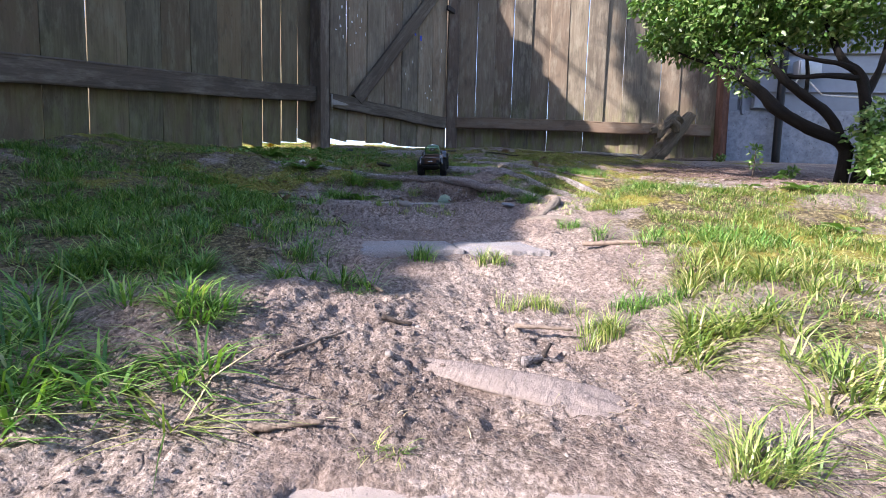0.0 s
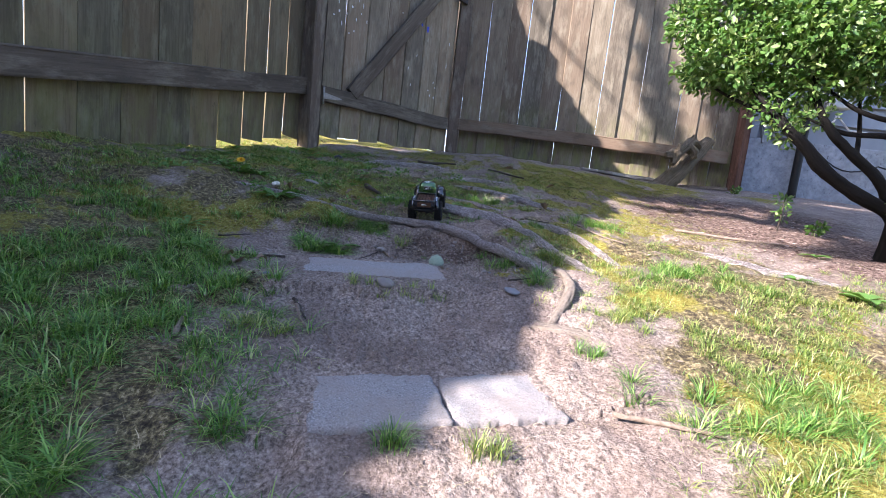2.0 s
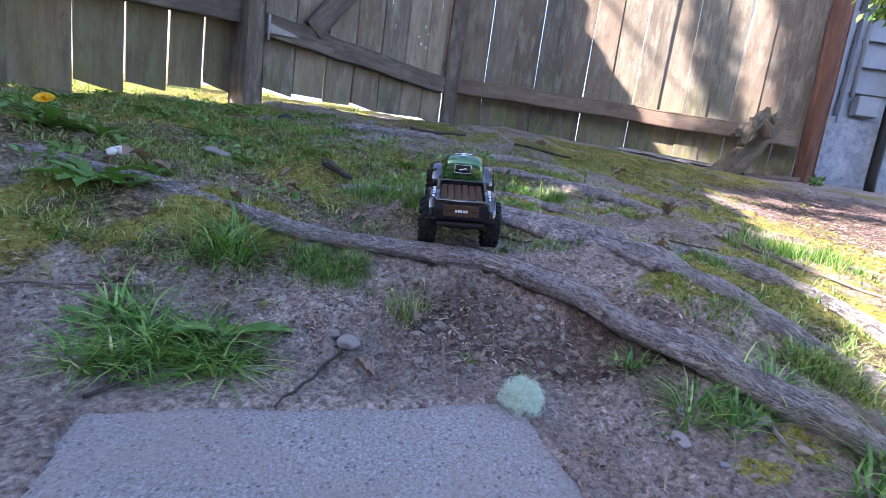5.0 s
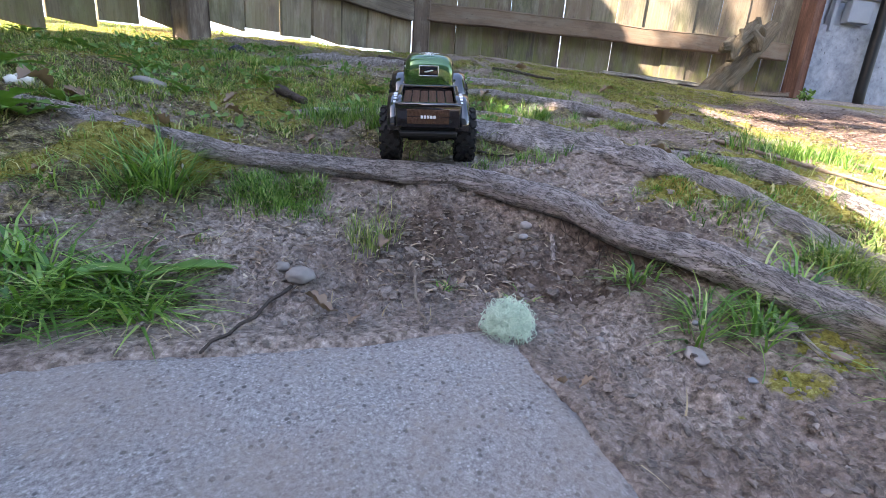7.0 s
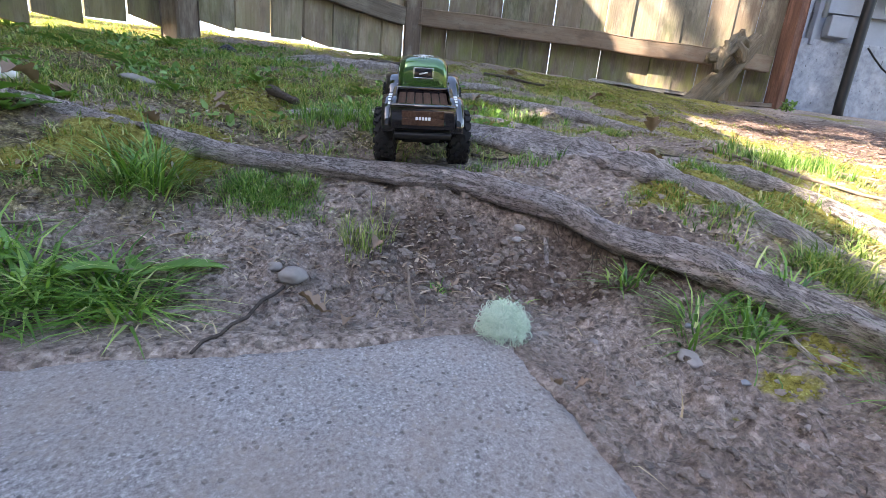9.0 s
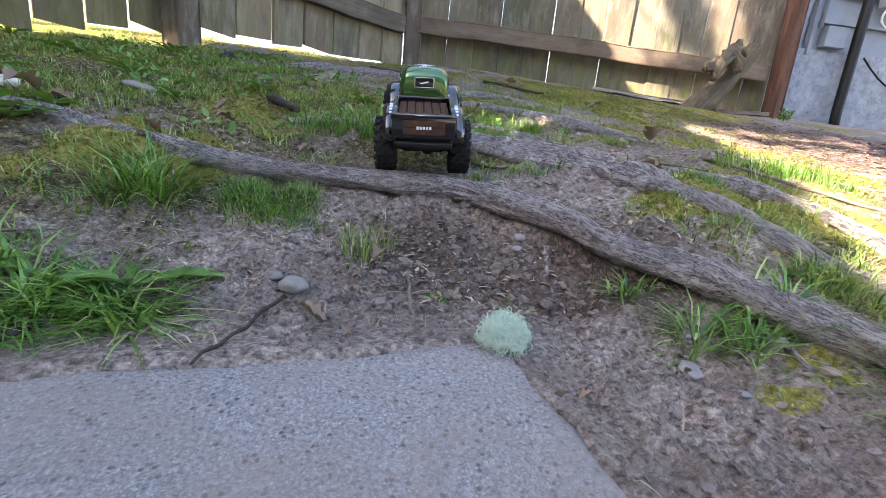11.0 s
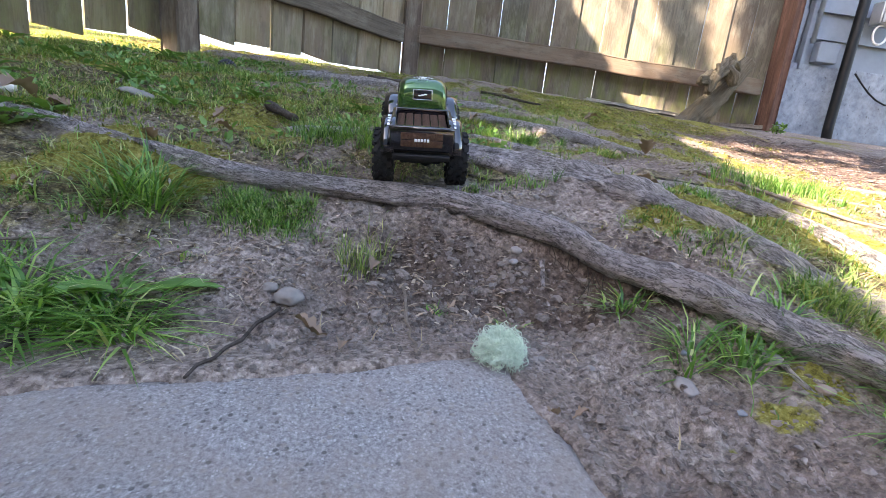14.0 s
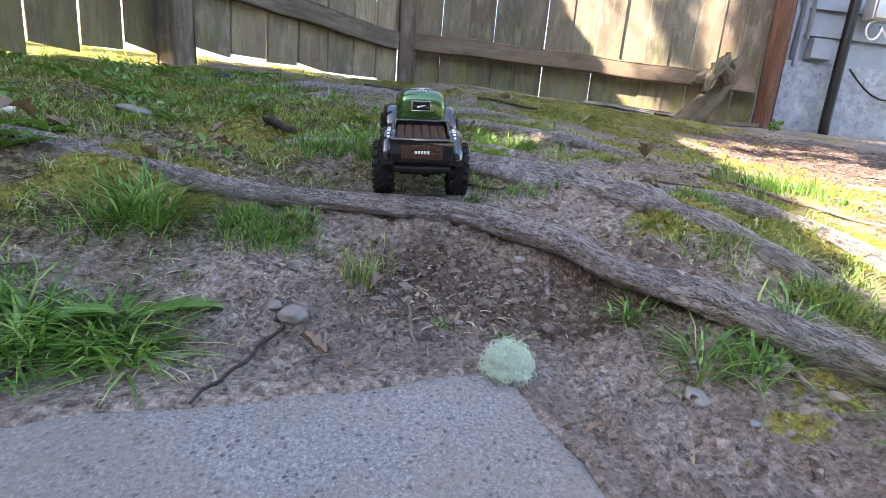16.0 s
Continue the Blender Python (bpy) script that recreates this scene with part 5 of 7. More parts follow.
    for x, z, w, h in ((0, .0052, .0215, .0009), (0, -.0052, .0215, .0009), (-.0107, 0, .0009, .0112), (.0107, 0, .0009, .0112)):
        p("window_trim", box_bm(w, .0012, h, bevel=.0003), T_CHROME, pose(0, .0384, .0855, -8) @ pose(x, -.0008, z), cab)
    for k in range(3):
        p("window_badge", box_bm(.0036, .0006, .0012, bevel=.0002), T_WHITE, pose(-.003 + .003 * k, .0372, .0855 + .0008 * (k - 1), -8), cab)
    for sx in (-1, 1):
        p("side_window", box_bm(.0012, .022, .014, bevel=.0005), T_GLASS, pose(sx * .0281, .064, .084, 0, -sx * 3, 0), cab)
        p("door_line", box_bm(.0006, .001, .036), T_BLACK, pose(sx * .0284, .048, .066), cab)
        p("door_handle", box_bm(.002, .006, .0014, bevel=.0004), T_CHROME, pose(sx * .0288, .053, .070), cab)
        p("running_board", loft([(.036, .0055, -.0018, .0018), (.094, .0055, -.0018, .0018)], 14), T_BLACK, pose(sx * .034, 0, .044))
    p("windscreen", box_bm(.046, .0012, .014, bevel=.0005), T_GLASS, pose(0, .0868, .0855, 24), cab)
    for k in range(7):
        a = math.radians(-36 + 12 * k)
        p("roof_decal_bar", box_bm(.0024, .0036, .0003), T_WHITE, pose(.017 * math.sin(a), .050 + .013 * math.cos(a), .1009 - .0010 * abs(math.sin(a)), 0, 0, -math.degrees(a)), cab, smooth=False)
    p("roof_decal_bar", box_bm(.0016, .009, .0003), T_WHITE, pose(0, .058, .1009, 0, 0, 35), cab, smooth=False)
    p("roof_decal_bar", box_bm(.0016, .009, .0003), T_WHITE, pose(0, .058, .1009, 0, 0, -35), cab, smooth=False)
    for k in range(4):
        p("roof_decal_bar", box_bm(.0022, .0028, .0003), T_WHITE, pose(-.0048 + .0032 * k, .050, .1008), cab, smooth=False)
    # bonnet, fenders, nose
    hood = p("bonnet", loft([(.091, .0215, .046, .0735, 3), (.105, .0200, .046, .0730, 2.8), (.125, .0178, .046, .0715, 2.6), (.143, .0165, .046, .0690, 2.6), (.147, .0145, .047, .066, 2.6)], 32), T_GREEN, label="metallic green tapered bonnet")
    p("bonnet_stripe", loft([(.092, .004, .0725, .0752, 3), (.145, .003, .068, .0705, 3)], 12), T_BLACK, Matrix(), hood)
    p("grille", box_bm(.026, .003, .020, bevel=.001), T_CHASSIS, pose(0, .148, .056))
    for k in range(5):
        p("grille_bar", box_bm(.002, .002, .018, bevel=.0005), T_CHROME, pose(-.009 + .0045 * k, .1500, .056))
    p("front_bumper", box_bm(.066, .006, .009, bevel=.0015), T_CHASSIS, pose(0, .156, .040))
    for sx in (-1, 1):
        bm = bmesh.new()
        rows = []
        for k in range(15):
            a = math.radians(-5 + 172 * k / 14)
            c, s = math.cos(a), math.sin(a)
            rows.append([bm.verts.new((sx * xx, rr * c * 1.03, rr * s)) for xx, rr in ((.018, .0335), (.040, .0345), (.0475, .032), (.0475, .030), (.040, .032), (.018, .031))])
        for a, b in zip(rows, rows[1:]):
            for j in range(6):
                bm.faces.new((a[j], a[(j + 1) % 6], b[(j + 1) % 6], b[j]))
        bm.faces.new(rows[0])
        bm.faces.new(rows[-1])
        bmesh.ops.recalc_face_normals(bm, faces=bm.faces[:])
        p("front_fender", bm, T_BLACK, pose(0, BASE, R + .004), label="gloss black arched front fender")
        p("headlight", loft([(-.005, .0035, -.0035, .0035, 2), (.004, .0055, -.0055, .0055, 2)], 16), T_CHROME, pose(sx * .028, .147, .062))
    return t


truck(pose(-.012, 1.575, .2395, 16, -3.0, -3.5) @ Matrix.Scale(.95, 4))


# ---- grass ----
def blades(name, xy, length, width, reach, material, parent=None, seed=0, base=None, curl=2.0, lift=0.0, heading=None):
    """Many grass blades in one mesh: each a folded strip that bends over towards its heading."""
    rng = np.random.default_rng(seed)
    n = len(xy)
    x, y = xy[:, 0], xy[:, 1]
    z = (ground_height(x, y) if base is None else base) - .002 + lift
    L = length * rng.uniform(.45, 1.15, n)
    wd = width * rng.uniform(.6, 1.2, n)
    rc = np.clip(reach * rng.uniform(.78, 1.15, n), .05, .98)
    ph = rng.uniform(0, 2 * np.pi, n) if heading is None else heading + rng.normal(0, .6, n)
    dx, dy = np.cos(ph), np.sin(ph)
    sx, sy = -dy, dx
    ts = (0.0, .38, .74, 1.0)
    V = np.zeros((n, 7, 3))
    for k, t in enumerate(ts):
        out = L * rc * t ** curl
        up = L * np.sqrt(np.maximum(1e-3, 1 - rc ** 2)) * (1.55 * t - 1.0 * rc * t * t) + L * rc * .12 * t * (1 - t)
        w = wd * (1 - t ** 2) * .5
        tw = rng.normal(0, .15, n) * t
        if k < 3:
            for s, j in ((-1, 0), (1, 1)):
                V[:, 2 * k + j, 0] = x + dx * out + s * w * (sx + tw * dx)
                V[:, 2 * k + j, 1] = y + dy * out + s * w * (sy + tw * dy)
                V[:, 2 * k + j, 2] = z + up
        else:
            V[:, 6, 0], V[:, 6, 1], V[:, 6, 2] = x + dx * out, y + dy * out, z + up * .97
    o = (np.arange(n) * 7)[:, None]
    quads = np.concatenate([o + np.array([[0, 1, 3, 2]]), o + np.array([[2, 3, 5, 4]])]).tolist()
    tris = (o + np.array([[4, 5, 6]])).tolist()
    return mesh_ob(name, V.reshape(-1, 3).tolist(), quads + tris, material, parent)


def clumped(xy, seed, share=18, spread=.007):
    """Gathers scattered blades into little plants, each with its blades fanning outwards; returns places and headings."""
    rng = np.random.default_rng(seed)
    n = len(xy)
    own = rng.integers(0, n, max(1, n // share))[rng.integers(0, max(1, n // share), n)]
    off = rng.normal(0, spread, (n, 2))
    return xy[own] + off, np.arctan2(off[:, 1], off[:, 0])


def scatter(n, x0, x1, y0, y1, amount, seed):
    rng = np.random.default_rng(seed)
    p = np.stack([rng.uniform(x0, x1, n), rng.uniform(y0, y1, n)], 1)
    return p[rng.uniform(0, 1, n) < amount(p[:, 0], p[:, 1])]


def off_slabs(x, y):
    free = np.ones_like(x)
    for cx, cy, hw, hd, turn, *_ in SLAB_BEDS:
        c, s = math.cos(radians(turn)), math.sin(radians(turn))
        free = free * (1 - ((np.abs((x - cx) * c + (y - cy) * s) < hw) & (np.abs((y - cy) * c - (x - cx) * s) < hd)))
    return free


def lawn_amount(x, y):
    patch = .42 + 1.1 * fbm(x, y, 7, 3, 61) + .9 * fbm(x, y, 24, 2, 63)
    return np.clip(lawn_field(x, y) * np.clip(patch, 0.05, 1.6) - .10, 0, 1) * off_slabs(x, y) * (1 - root_banks(x, y)[1])


def cover_amount(x, y):
    return np.clip(lawn_amount(x, y) * .9 + .35 * np.clip(moss_amount(x, y), 0, 1) * (.4 + fbm(x, y, 18, 2, 65)) - .03, 0, 1) * off_slabs(x, y)


spots, fan = clumped(scatter(420000, -1.5, 1.4, .3, 2.9, lawn_amount, 1), 21)
tall = np.where(spots[:, 1] > 1.42, .030, np.where(spots[:, 0] < -.1, .052, .036))
lush = (spots[:, 0] < -.1) & (spots[:, 1] < 1.5)
lawn = blades("lawn_grass", spots[~lush], tall[~lush], .0014, .90, GRASS, seed=1, heading=fan[~lush])
tagged(lawn, "uneven tufty lawn grass, green with dry stalks", "grass", kind="stuff")
thick = blades("thick_grass", spots[lush], tall[lush], .0018, .90, GRASS_GREEN, seed=7, heading=fan[lush])
tagged(thick, "thick green grass in the fence's shade", "grass", kind="stuff")
spots = scatter(230000, -1.4, 1.2, .4, 3.1, cover_amount, 2)
short = blades("short_grass", spots, .016, .0011, .75, GRASS_GREEN, seed=2)
tagged(short, "short fine grass between moss", "grass", kind="stuff")
far = blades("meadow_grass", scatter(60000, -3.0, 1.6, 2.2, 4.6, lambda x, y: beyond(x, y) * np.clip(.3 + 1.2 * fbm(x, y, 5, 3, 67), .04, .8), 3), .022, .004, .85, GRASS, seed=3)
tagged(far, "sunlit grass beyond the fence", "grass", kind="stuff")
mossy = blades("moss_carpet", scatter(170000, -1.0, 1.3, .5, 3.4, lambda x, y: np.clip(moss_amount(x, y) * 1.2 + .3 * fbm(x, y, 14, 3, 71) - .2, 0, 1) * off_slabs(x, y) * (1 - beyond(x, y)), 4), .006, .0022, .5, MOSS, seed=4)
tagged(mossy, "yellow-green moss carpet on soil", "moss", kind="stuff")
straw = blades("dry_litter", scatter(110000, -1.1, 1.4, .2, 3.0, lambda x, y: np.clip(.3 + .45 * fbm(x, y, 6, 3, 81), 0, 1) * np.where(y < 1.4, .45, 1) * (1 - .7 * np.clip(soil_amount(x, y), 0, 1)) * off_slabs(x, y), 5), .024, .0010, 1.3, STRAW, seed=5, lift=.003)
tagged(straw, "dry grass stalks and needles on the soil", "litter", kind="stuff")
bits = blades("leaf_litter", scatter(70000, -1.0, 1.2, 1.42, 3.2, lambda x, y: np.clip(.5 + .8 * fbm(x, y, 9, 3, 83), 0, 1) * off_slabs(x, y), 6), .015, .0032, 1.25, DEADLEAF, seed=6, lift=.002, curl=1.1)
tagged(bits, "brown leaf scraps and twigs among the moss", "litter", kind="stuff")

# x, y, spread, blades, length, width, reach, lush
TUFTS = [(-.268, 1.508, .022, .018, 110, .092, .0030, .87, 1), (-.158, 1.520, .036, .022, 1700, .0125, .0016, .62, 1), (-.268, 1.378, .046, .026, 260, .064, .0044, .92, 1), (-.117, 1.745, .05, .025, 260, .035, .0020, .6, 1),
         (-.062, 1.70, .05, .02, 160, .034, .0022, .6, 1), (-.077, 1.485, .025, .02, 110, .024, .0014, .5, 0), (.143, 1.402, .020, .010, 20, .040, .0036, .88, 1), (.212, 1.343, .036, .014, 105, .053, .0034, .85, 1), (.272, 1.465, .05, .02, 200, .017, .0018, .75, 1),
         (.335, 1.385, .040, .035, 190, .040, .0022, .85, 0), (.525, 1.68, .08, .04, 420, .034, .002, .6, 1), (.19, 1.965, .07, .03, 380, .034, .0022, .65, 1), (.27, 1.235, .025, .03, 60, .060, .0034, .8, 1), (-.005, 1.44, .010, .007, 12, .014, .0026, .8, 1),
         (.064, 1.418, .013, .008, 14, .015, .0030, .85, 1), (.33, 1.56, .05, .02, 200, .019, .0018, .7, 1), (-.42, 2.30, .12, .06, 300, .04, .0026, .7, 1), (.10, 1.585, .05, .012, 90, .018, .0018, .6, 1),
         (-.186, .420, .055, .022, 120, .060, .0036, .86, 1), (-.395, .47, .07, .04, 100, .085, .0040, .86, 1), (-.130, .575, .075, .014, 90, .060, .0038, .80, 1), (-.13, .305, .05, .022, 16, .095, .0034, .93, 0), (-.255, .318, .06, .03, 85, .085, .0040, .93, 1), (-.335, .375, .06, .03, 105, .085, .0040, .92, 1), 
         (.365, .470, .075, .035, 210, .060, .0040, .85, 0), (.245, .495, .026, .022, 110, .034, .0022, .6, 0), (.172, .590, .035, .012, 150, .026, .0014, .5, 0), (.312, .572, .035, .018, 90, .036, .0026, .75, 1), (.46, .60, .10, .06, 300, .055, .0034, .8, 0), (.40, .36, .10, .06, 160, .065, .0036, .85, 0),
         (.006, .706, .018, .008, 60, .034, .0022, .6, 1), (.112, .716, .022, .008, 60, .032, .0022, .6, 0), (.305, .945, .02, .012, 70, .028, .002, .6, 1), (.020, .290, .018, .008, 18, .020, .0020, .85, 0), (.26, .285, .035, .018, 90, .05, .0024, .75, 0), (.52, .80, .12, .08, 420, .05, .003, .8, 1),
         (-.36, 1.05, .10, .06, 260, .05, .0030, .75, 1), (-.52, .80, .12, .08, 420, .050, .0030, .78, 1), (-.22, .93, .05, .03, 110, .04, .0028, .75, 0), (.02, 1.13, .05, .01, 60, .026, .002, .6, 0), (-.10, 1.115, .03, .012, 60, .028, .002, .6, 0), (.62, 1.30, .12, .10, 420, .045, .0028, .75, 1), (.40, 1.05, .06, .05, 170, .034, .0024, .75, 0),
         (.235, 1.50, .030, .012, 160, .011, .0016, .75, 1), (.33, 1.405, .045, .016, 300, .017, .0020, .8, 1), (-.30, .62, .07, .04, 150, .055, .0032, .85, 1), (-.42, .62, .07, .04, 150, .06, .0034, .85, 1),
         (.268, 1.262, .016, .012, 16, .055, .0036, .94, 1), (.285, 1.30, .02, .014, 16, .045, .0034, .93, 1), (-.225, .300, .035, .02, 48, .070, .0046, .95, 1), (-.150, .325, .030, .018, 24, .07, .0042, .955, 1), (-.195, .275, .03, .015, 16, .07, .0044, .955, 1), (-.065, .560, .035, .008, 34, .034, .0030, .86, 1)]
for k, (tx, ty, ax, ay, n, ln, wd, rc, lush) in enumerate(TUFTS):
    n = int(n * 2.4)
    rng = np.random.default_rng(100 + k)
    many = 1 + n // (40 if ln > .04 else 26)
    crowns = np.stack([rng.normal(tx, ax * .6, many), rng.normal(ty, ay * .6, many)], 1)
    own = rng.integers(0, len(crowns), n)
    off = rng.normal(0, .0035 + .05 * ln, (n, 2))
    xy = crowns[own] + off
    z0 = ground_height(xy[:, 0], xy[:, 1])
    o = empty("grass_tuft", pose(tx, ty, gz(tx, ty)), "", "")
    tagged(blades("grass", xy, ln, wd * .58, min(.955, rc + .04), GRASS_GREEN if lush else GRASS, o, seed=200 + k, base=z0, curl=1.4 if ln > .04 else 1.8, heading=np.arctan2(off[:, 1], off[:, 0] * 1.6)), kind="stuff")
    tagged(o, ("lush green" if lush else "thin green and straw-coloured") + (" short" if ln < .03 else " long-bladed") + " grass tuft in bare soil", "grass tuft", "grass tufts")


# ---- broad-leaved weeds ----
def leaf_bm(length, width, lobes, droop, seed):
    """One leaf along x, with a midrib fold, lobed edge and a drooping tip."""
    rnd = random.Random(seed)
    bm = bmesh.new()
    n = 12
    rows = []
    for k in range(n + 1):
        t = k / n
        w = width * .5 * math.sin(math.pi * min(1, t * .92 + .06)) ** .75 * (1 - lobes * .45 * (1 if k % 3 == 2 else 0)) * (.35 + .65 * min(1, t * 2.2))
        if k == n:
            w = .0004
        z = .22 * length * t - droop * length * t * t
        rows.append([bm.verts.new((length * t, s * w, z + abs(s) * w * .35 + rnd.uniform(-.0008, .0008))) for s in (-1, -.5, 0, .5, 1)])
    for a, b in zip(rows, rows[1:]):
        for j in range(4):
            bm.faces.new((a[j], b[j], b[j + 1], a[j + 1]))
    return bm


def weed(x, y, n, length, width, lobes, seed, label, up=12, material=None):
    rnd = random.Random(seed)
    z = gz(x, y)
    w = empty("weed", pose(x, y, z), label, "weed", "broad-leaved weeds")
    for k in range(n):
        ln = length * rnd.uniform(.7, 1.15)
        o = part("leaf", leaf_bm(ln, width * rnd.uniform(.8, 1.2), lobes, rnd.uniform(.15, .35), seed * 31 + k), material or WEED, w)
        o.matrix_world = pose(x, y, z + .004, 0, 0, 360 * k / n + rnd.uniform(-22, 22)) @ pose(0, 0, 0, 0, -rnd.uniform(.3, 1.6) * up, 0)
    return w


d = weed(-.66, 1.78, 9, .075, .024, 1, 1, "dandelion rosette with one yellow flower", 14)
bm = bmesh.new()
for ring, (r, tilt, cnt) in enumerate(((.014, 20, 22), (.011, 40, 18), (.007, 62, 12))):
    for k in range(cnt):
        m = pose(0, 0, .001 * ring, 0, 0, 360 * k / cnt + 7 * ring) @ pose(0, 0, 0, 0, -tilt, 0)
        vs = [bm.verts.new(m @ Vector(c)) for c in ((0, -.001, 0), (r, -.0016, 0), (r * 1.08, 0, .0004), (r, .0016, 0), (0, .001, 0))]
        bm.faces.new(vs)
o = part("flower", bm, PETAL, d, "yellow dandelion flower")
o.matrix_world = pose(-.655, 1.765, gz(-.655, 1.765) + .042, 35, 8, 0)
tube("flower_stalk", [(-.66, 1.78, gz(-.66, 1.78)), (-.658, 1.775, gz(-.66, 1.78) + .02), (-.655, 1.766, gz(-.655, 1.765) + .041)], .0017, WEED, d, 6)
rnd = random.Random(9)
WEEDS = [(-.47, 1.60, 11, .075, .026, 1), (-.42, 1.585, 6, .05, .02, 1), (-.60, 1.80, 6, .06, .022, 1), (-.75, 1.86, 8, .07, .022, 1), (-.38, 1.86, 7, .045, .014, .5), (-.43, 1.66, 5, .04, .016, 0), (-.228, 1.41, 3, .058, .024, 0), (-.27, 1.40, 2, .05, .018, 0), (-.33, 1.40, 4, .045, .014, .4),
         (-.30, 2.02, 6, .05, .016, .6), (-.52, 2.02, 7, .06, .018, .8), (-.70, 2.15, 8, .06, .02, .8), (-.88, 2.10, 8, .06, .02, .8), (-.62, 2.40, 7, .055, .018, .6), (-.80, 2.45, 8, .055, .018, .8), (-.95, 2.35, 7, .055, .018, .8), (-.45, 2.62, 6, .05, .018, .7), (-.25, 2.25, 6, .045, .014, .5), (-.72, 2.65, 7, .05, .018, .7), (-.10, 2.05, 6, .04, .012, .3), (.95, 1.17, 6, .06, .026, .2), (.90, 1.30, 4, .045, .02, .2), (-.50, 1.22, 6, .05, .016, .5), (-.62, 1.40, 7, .055, .018, .8), (.80, .86, 4, .06, .022, .2), (1.15, 1.55, 5, .05, .02, .3)]
for k, (x, y, n, ln, wd, lb) in enumerate(WEEDS):
    weed(x, y, n, ln, wd, lb, 40 + k, "flat green toothed weed rosette among grass" if lb > .45 else "small smooth-leaved green weed in soil")


def foliage(name, centres, count, size, material, parent, seed, shell=.55, label=""):
    """Leaves in clumps: pointed, folded leaves thrown round each clump's middle."""
    rng = np.random.default_rng(seed)
    vol = np.array([c[3] * c[4] * c[5] for c in centres]) ** (2 / 3)
    pick = rng.choice(len(centres), count, p=vol / vol.sum())
    C = np.array(centres)[pick]
    d = rng.normal(size=(count, 3))
    d /= np.linalg.norm(d, axis=1)[:, None]
    r = shell + (1 - shell) * rng.uniform(0, 1, count) ** .6
    r = r * (1 + .22 * np.sin(7 * d[:, 0] + pick) * np.cos(6 * d[:, 2] + 2 * pick))
    P = C[:, :3] + C[:, 3:] * d * r[:, None]
    axis = d * .7 + rng.normal(size=(count, 3)) * .7 + np.array([0, 0, -.1])
    axis /= np.linalg.norm(axis, axis=1)[:, None]
    nrm = np.cross(axis, rng.normal(size=(count, 3)) + np.array([0, 0, .0]))
    nrm = nrm / np.linalg.norm(nrm, axis=1)[:, None]
    nrm = np.where((nrm[:, 2:] < 0) & (rng.uniform(0, 1, (count, 1)) < .8), -nrm, nrm)
    side = np.cross(axis, nrm)
    s = size * rng.uniform(.6, 1.25, count)[:, None]
    V = np.stack([P, P + axis * s * .35 + side * s * .24 + nrm * s * .06, P + axis * s * .5, P + axis * s * .35 - side * s * .24 + nrm * s * .06,
                  P + axis * s * .72 + side * s * .17 + nrm * s * .05, P + axis * s - nrm * s * .06, P + axis * s * .72 - side * s * .17 + nrm * s * .05], 1)
    o = (np.arange(count) * 7)[:, None]
    faces = np.concatenate([o + np.array([q]) for q in ([0, 1, 2, 3], [1, 4, 5, 2], [3, 2, 5, 6])]).tolist()
    return mesh_ob(name, V.reshape(-1, 3).tolist(), faces, material, parent, label)


# ---- creeping ground cover on the mossy rise ----
rng = np.random.default_rng(15)
mats = []
for cx, cy in zip(rng.uniform(-1.05, .15, 400), rng.uniform(1.62, 2.85, 400)):
    if rng.uniform() < .42 * float(lawn_field(np.array([cx]), np.array([cy]))[0]) - .1 and not beyond(np.array([cx]), np.array([cy]))[0]:
        mats.append((cx, cy, gz(cx, cy) + .006, rng.uniform(.03, .07), rng.uniform(.03, .06), .010))
creep = foliage("creeping_weed", mats, 34 * len(mats), .013, WEED, None, 16, .05)
tagged(creep, "low leafy ground cover growing through moss and turf", "weed", kind="stuff")

# ---- the shrub ----
bz = gz(1.53, 1.75)
B = (1.53, 1.75, bz - .03)
shrub = empty("shrub", pose(1.53, 1.75, bz), "evergreen shrub with dark crooked stems and small glossy leaves", "shrub")
STEMS = [([B, (1.545, 1.75, .34), (1.535, 1.75, .41), (1.395, 1.77, .479), (1.297, 1.80, .556), (1.254, 1.84, .63), (1.17, 1.89, .72), (1.08, 1.94, .86)], [.030, .027, .028, .029, .027, .022, .016, .007]),
         ([(1.535, 1.75, .41), (1.485, 1.76, .51), (1.40, 1.78, .590), (1.325, 1.82, .68), (1.30, 1.88, .80), (1.30, 1.92, .98)], [.022, .021, .019, .017, .013, .006]),
         ([(1.60, 1.75, bz - .03), (1.62, 1.75, .446), (1.585, 1.76, .66), (1.54, 1.80, .74), (1.50, 1.86, .92)], [.030, .028, .024, .018, .007]),
         ([(1.60, 1.755, .58), (1.68, 1.78, .74), (1.74, 1.82, .95)], [.018, .014, .006]),
         ([(1.585, 1.76, .655), (1.47, 1.77, .668), (1.366, 1.80, .668), (1.26, 1.86, .72)], [.014, .012, .010, .004]),
         ([(1.575, 1.77, .68), (1.519, 1.78, .715), (1.41, 1.82, .75), (1.34, 1.90, .84)], [.013, .011, .009, .004]),
         ([(1.254, 1.84, .63), (1.20, 1.90, .74), (1.21, 1.95, .9)], [.013, .010, .005]),
         ([(1.17, 1.89, .72), (1.06, 1.96, .78), (.96, 2.0, .84)], [.010, .008, .003]),
         ([(1.62, 1.75, .446), (1.72, 1.74, .52), (1.84, 1.74, .62)], [.014, .010, .004]),
         ([(1.40, 1.78, .59), (1.46, 1.86, .70), (1.48, 1.92, .86)], [.011, .009, .004])]
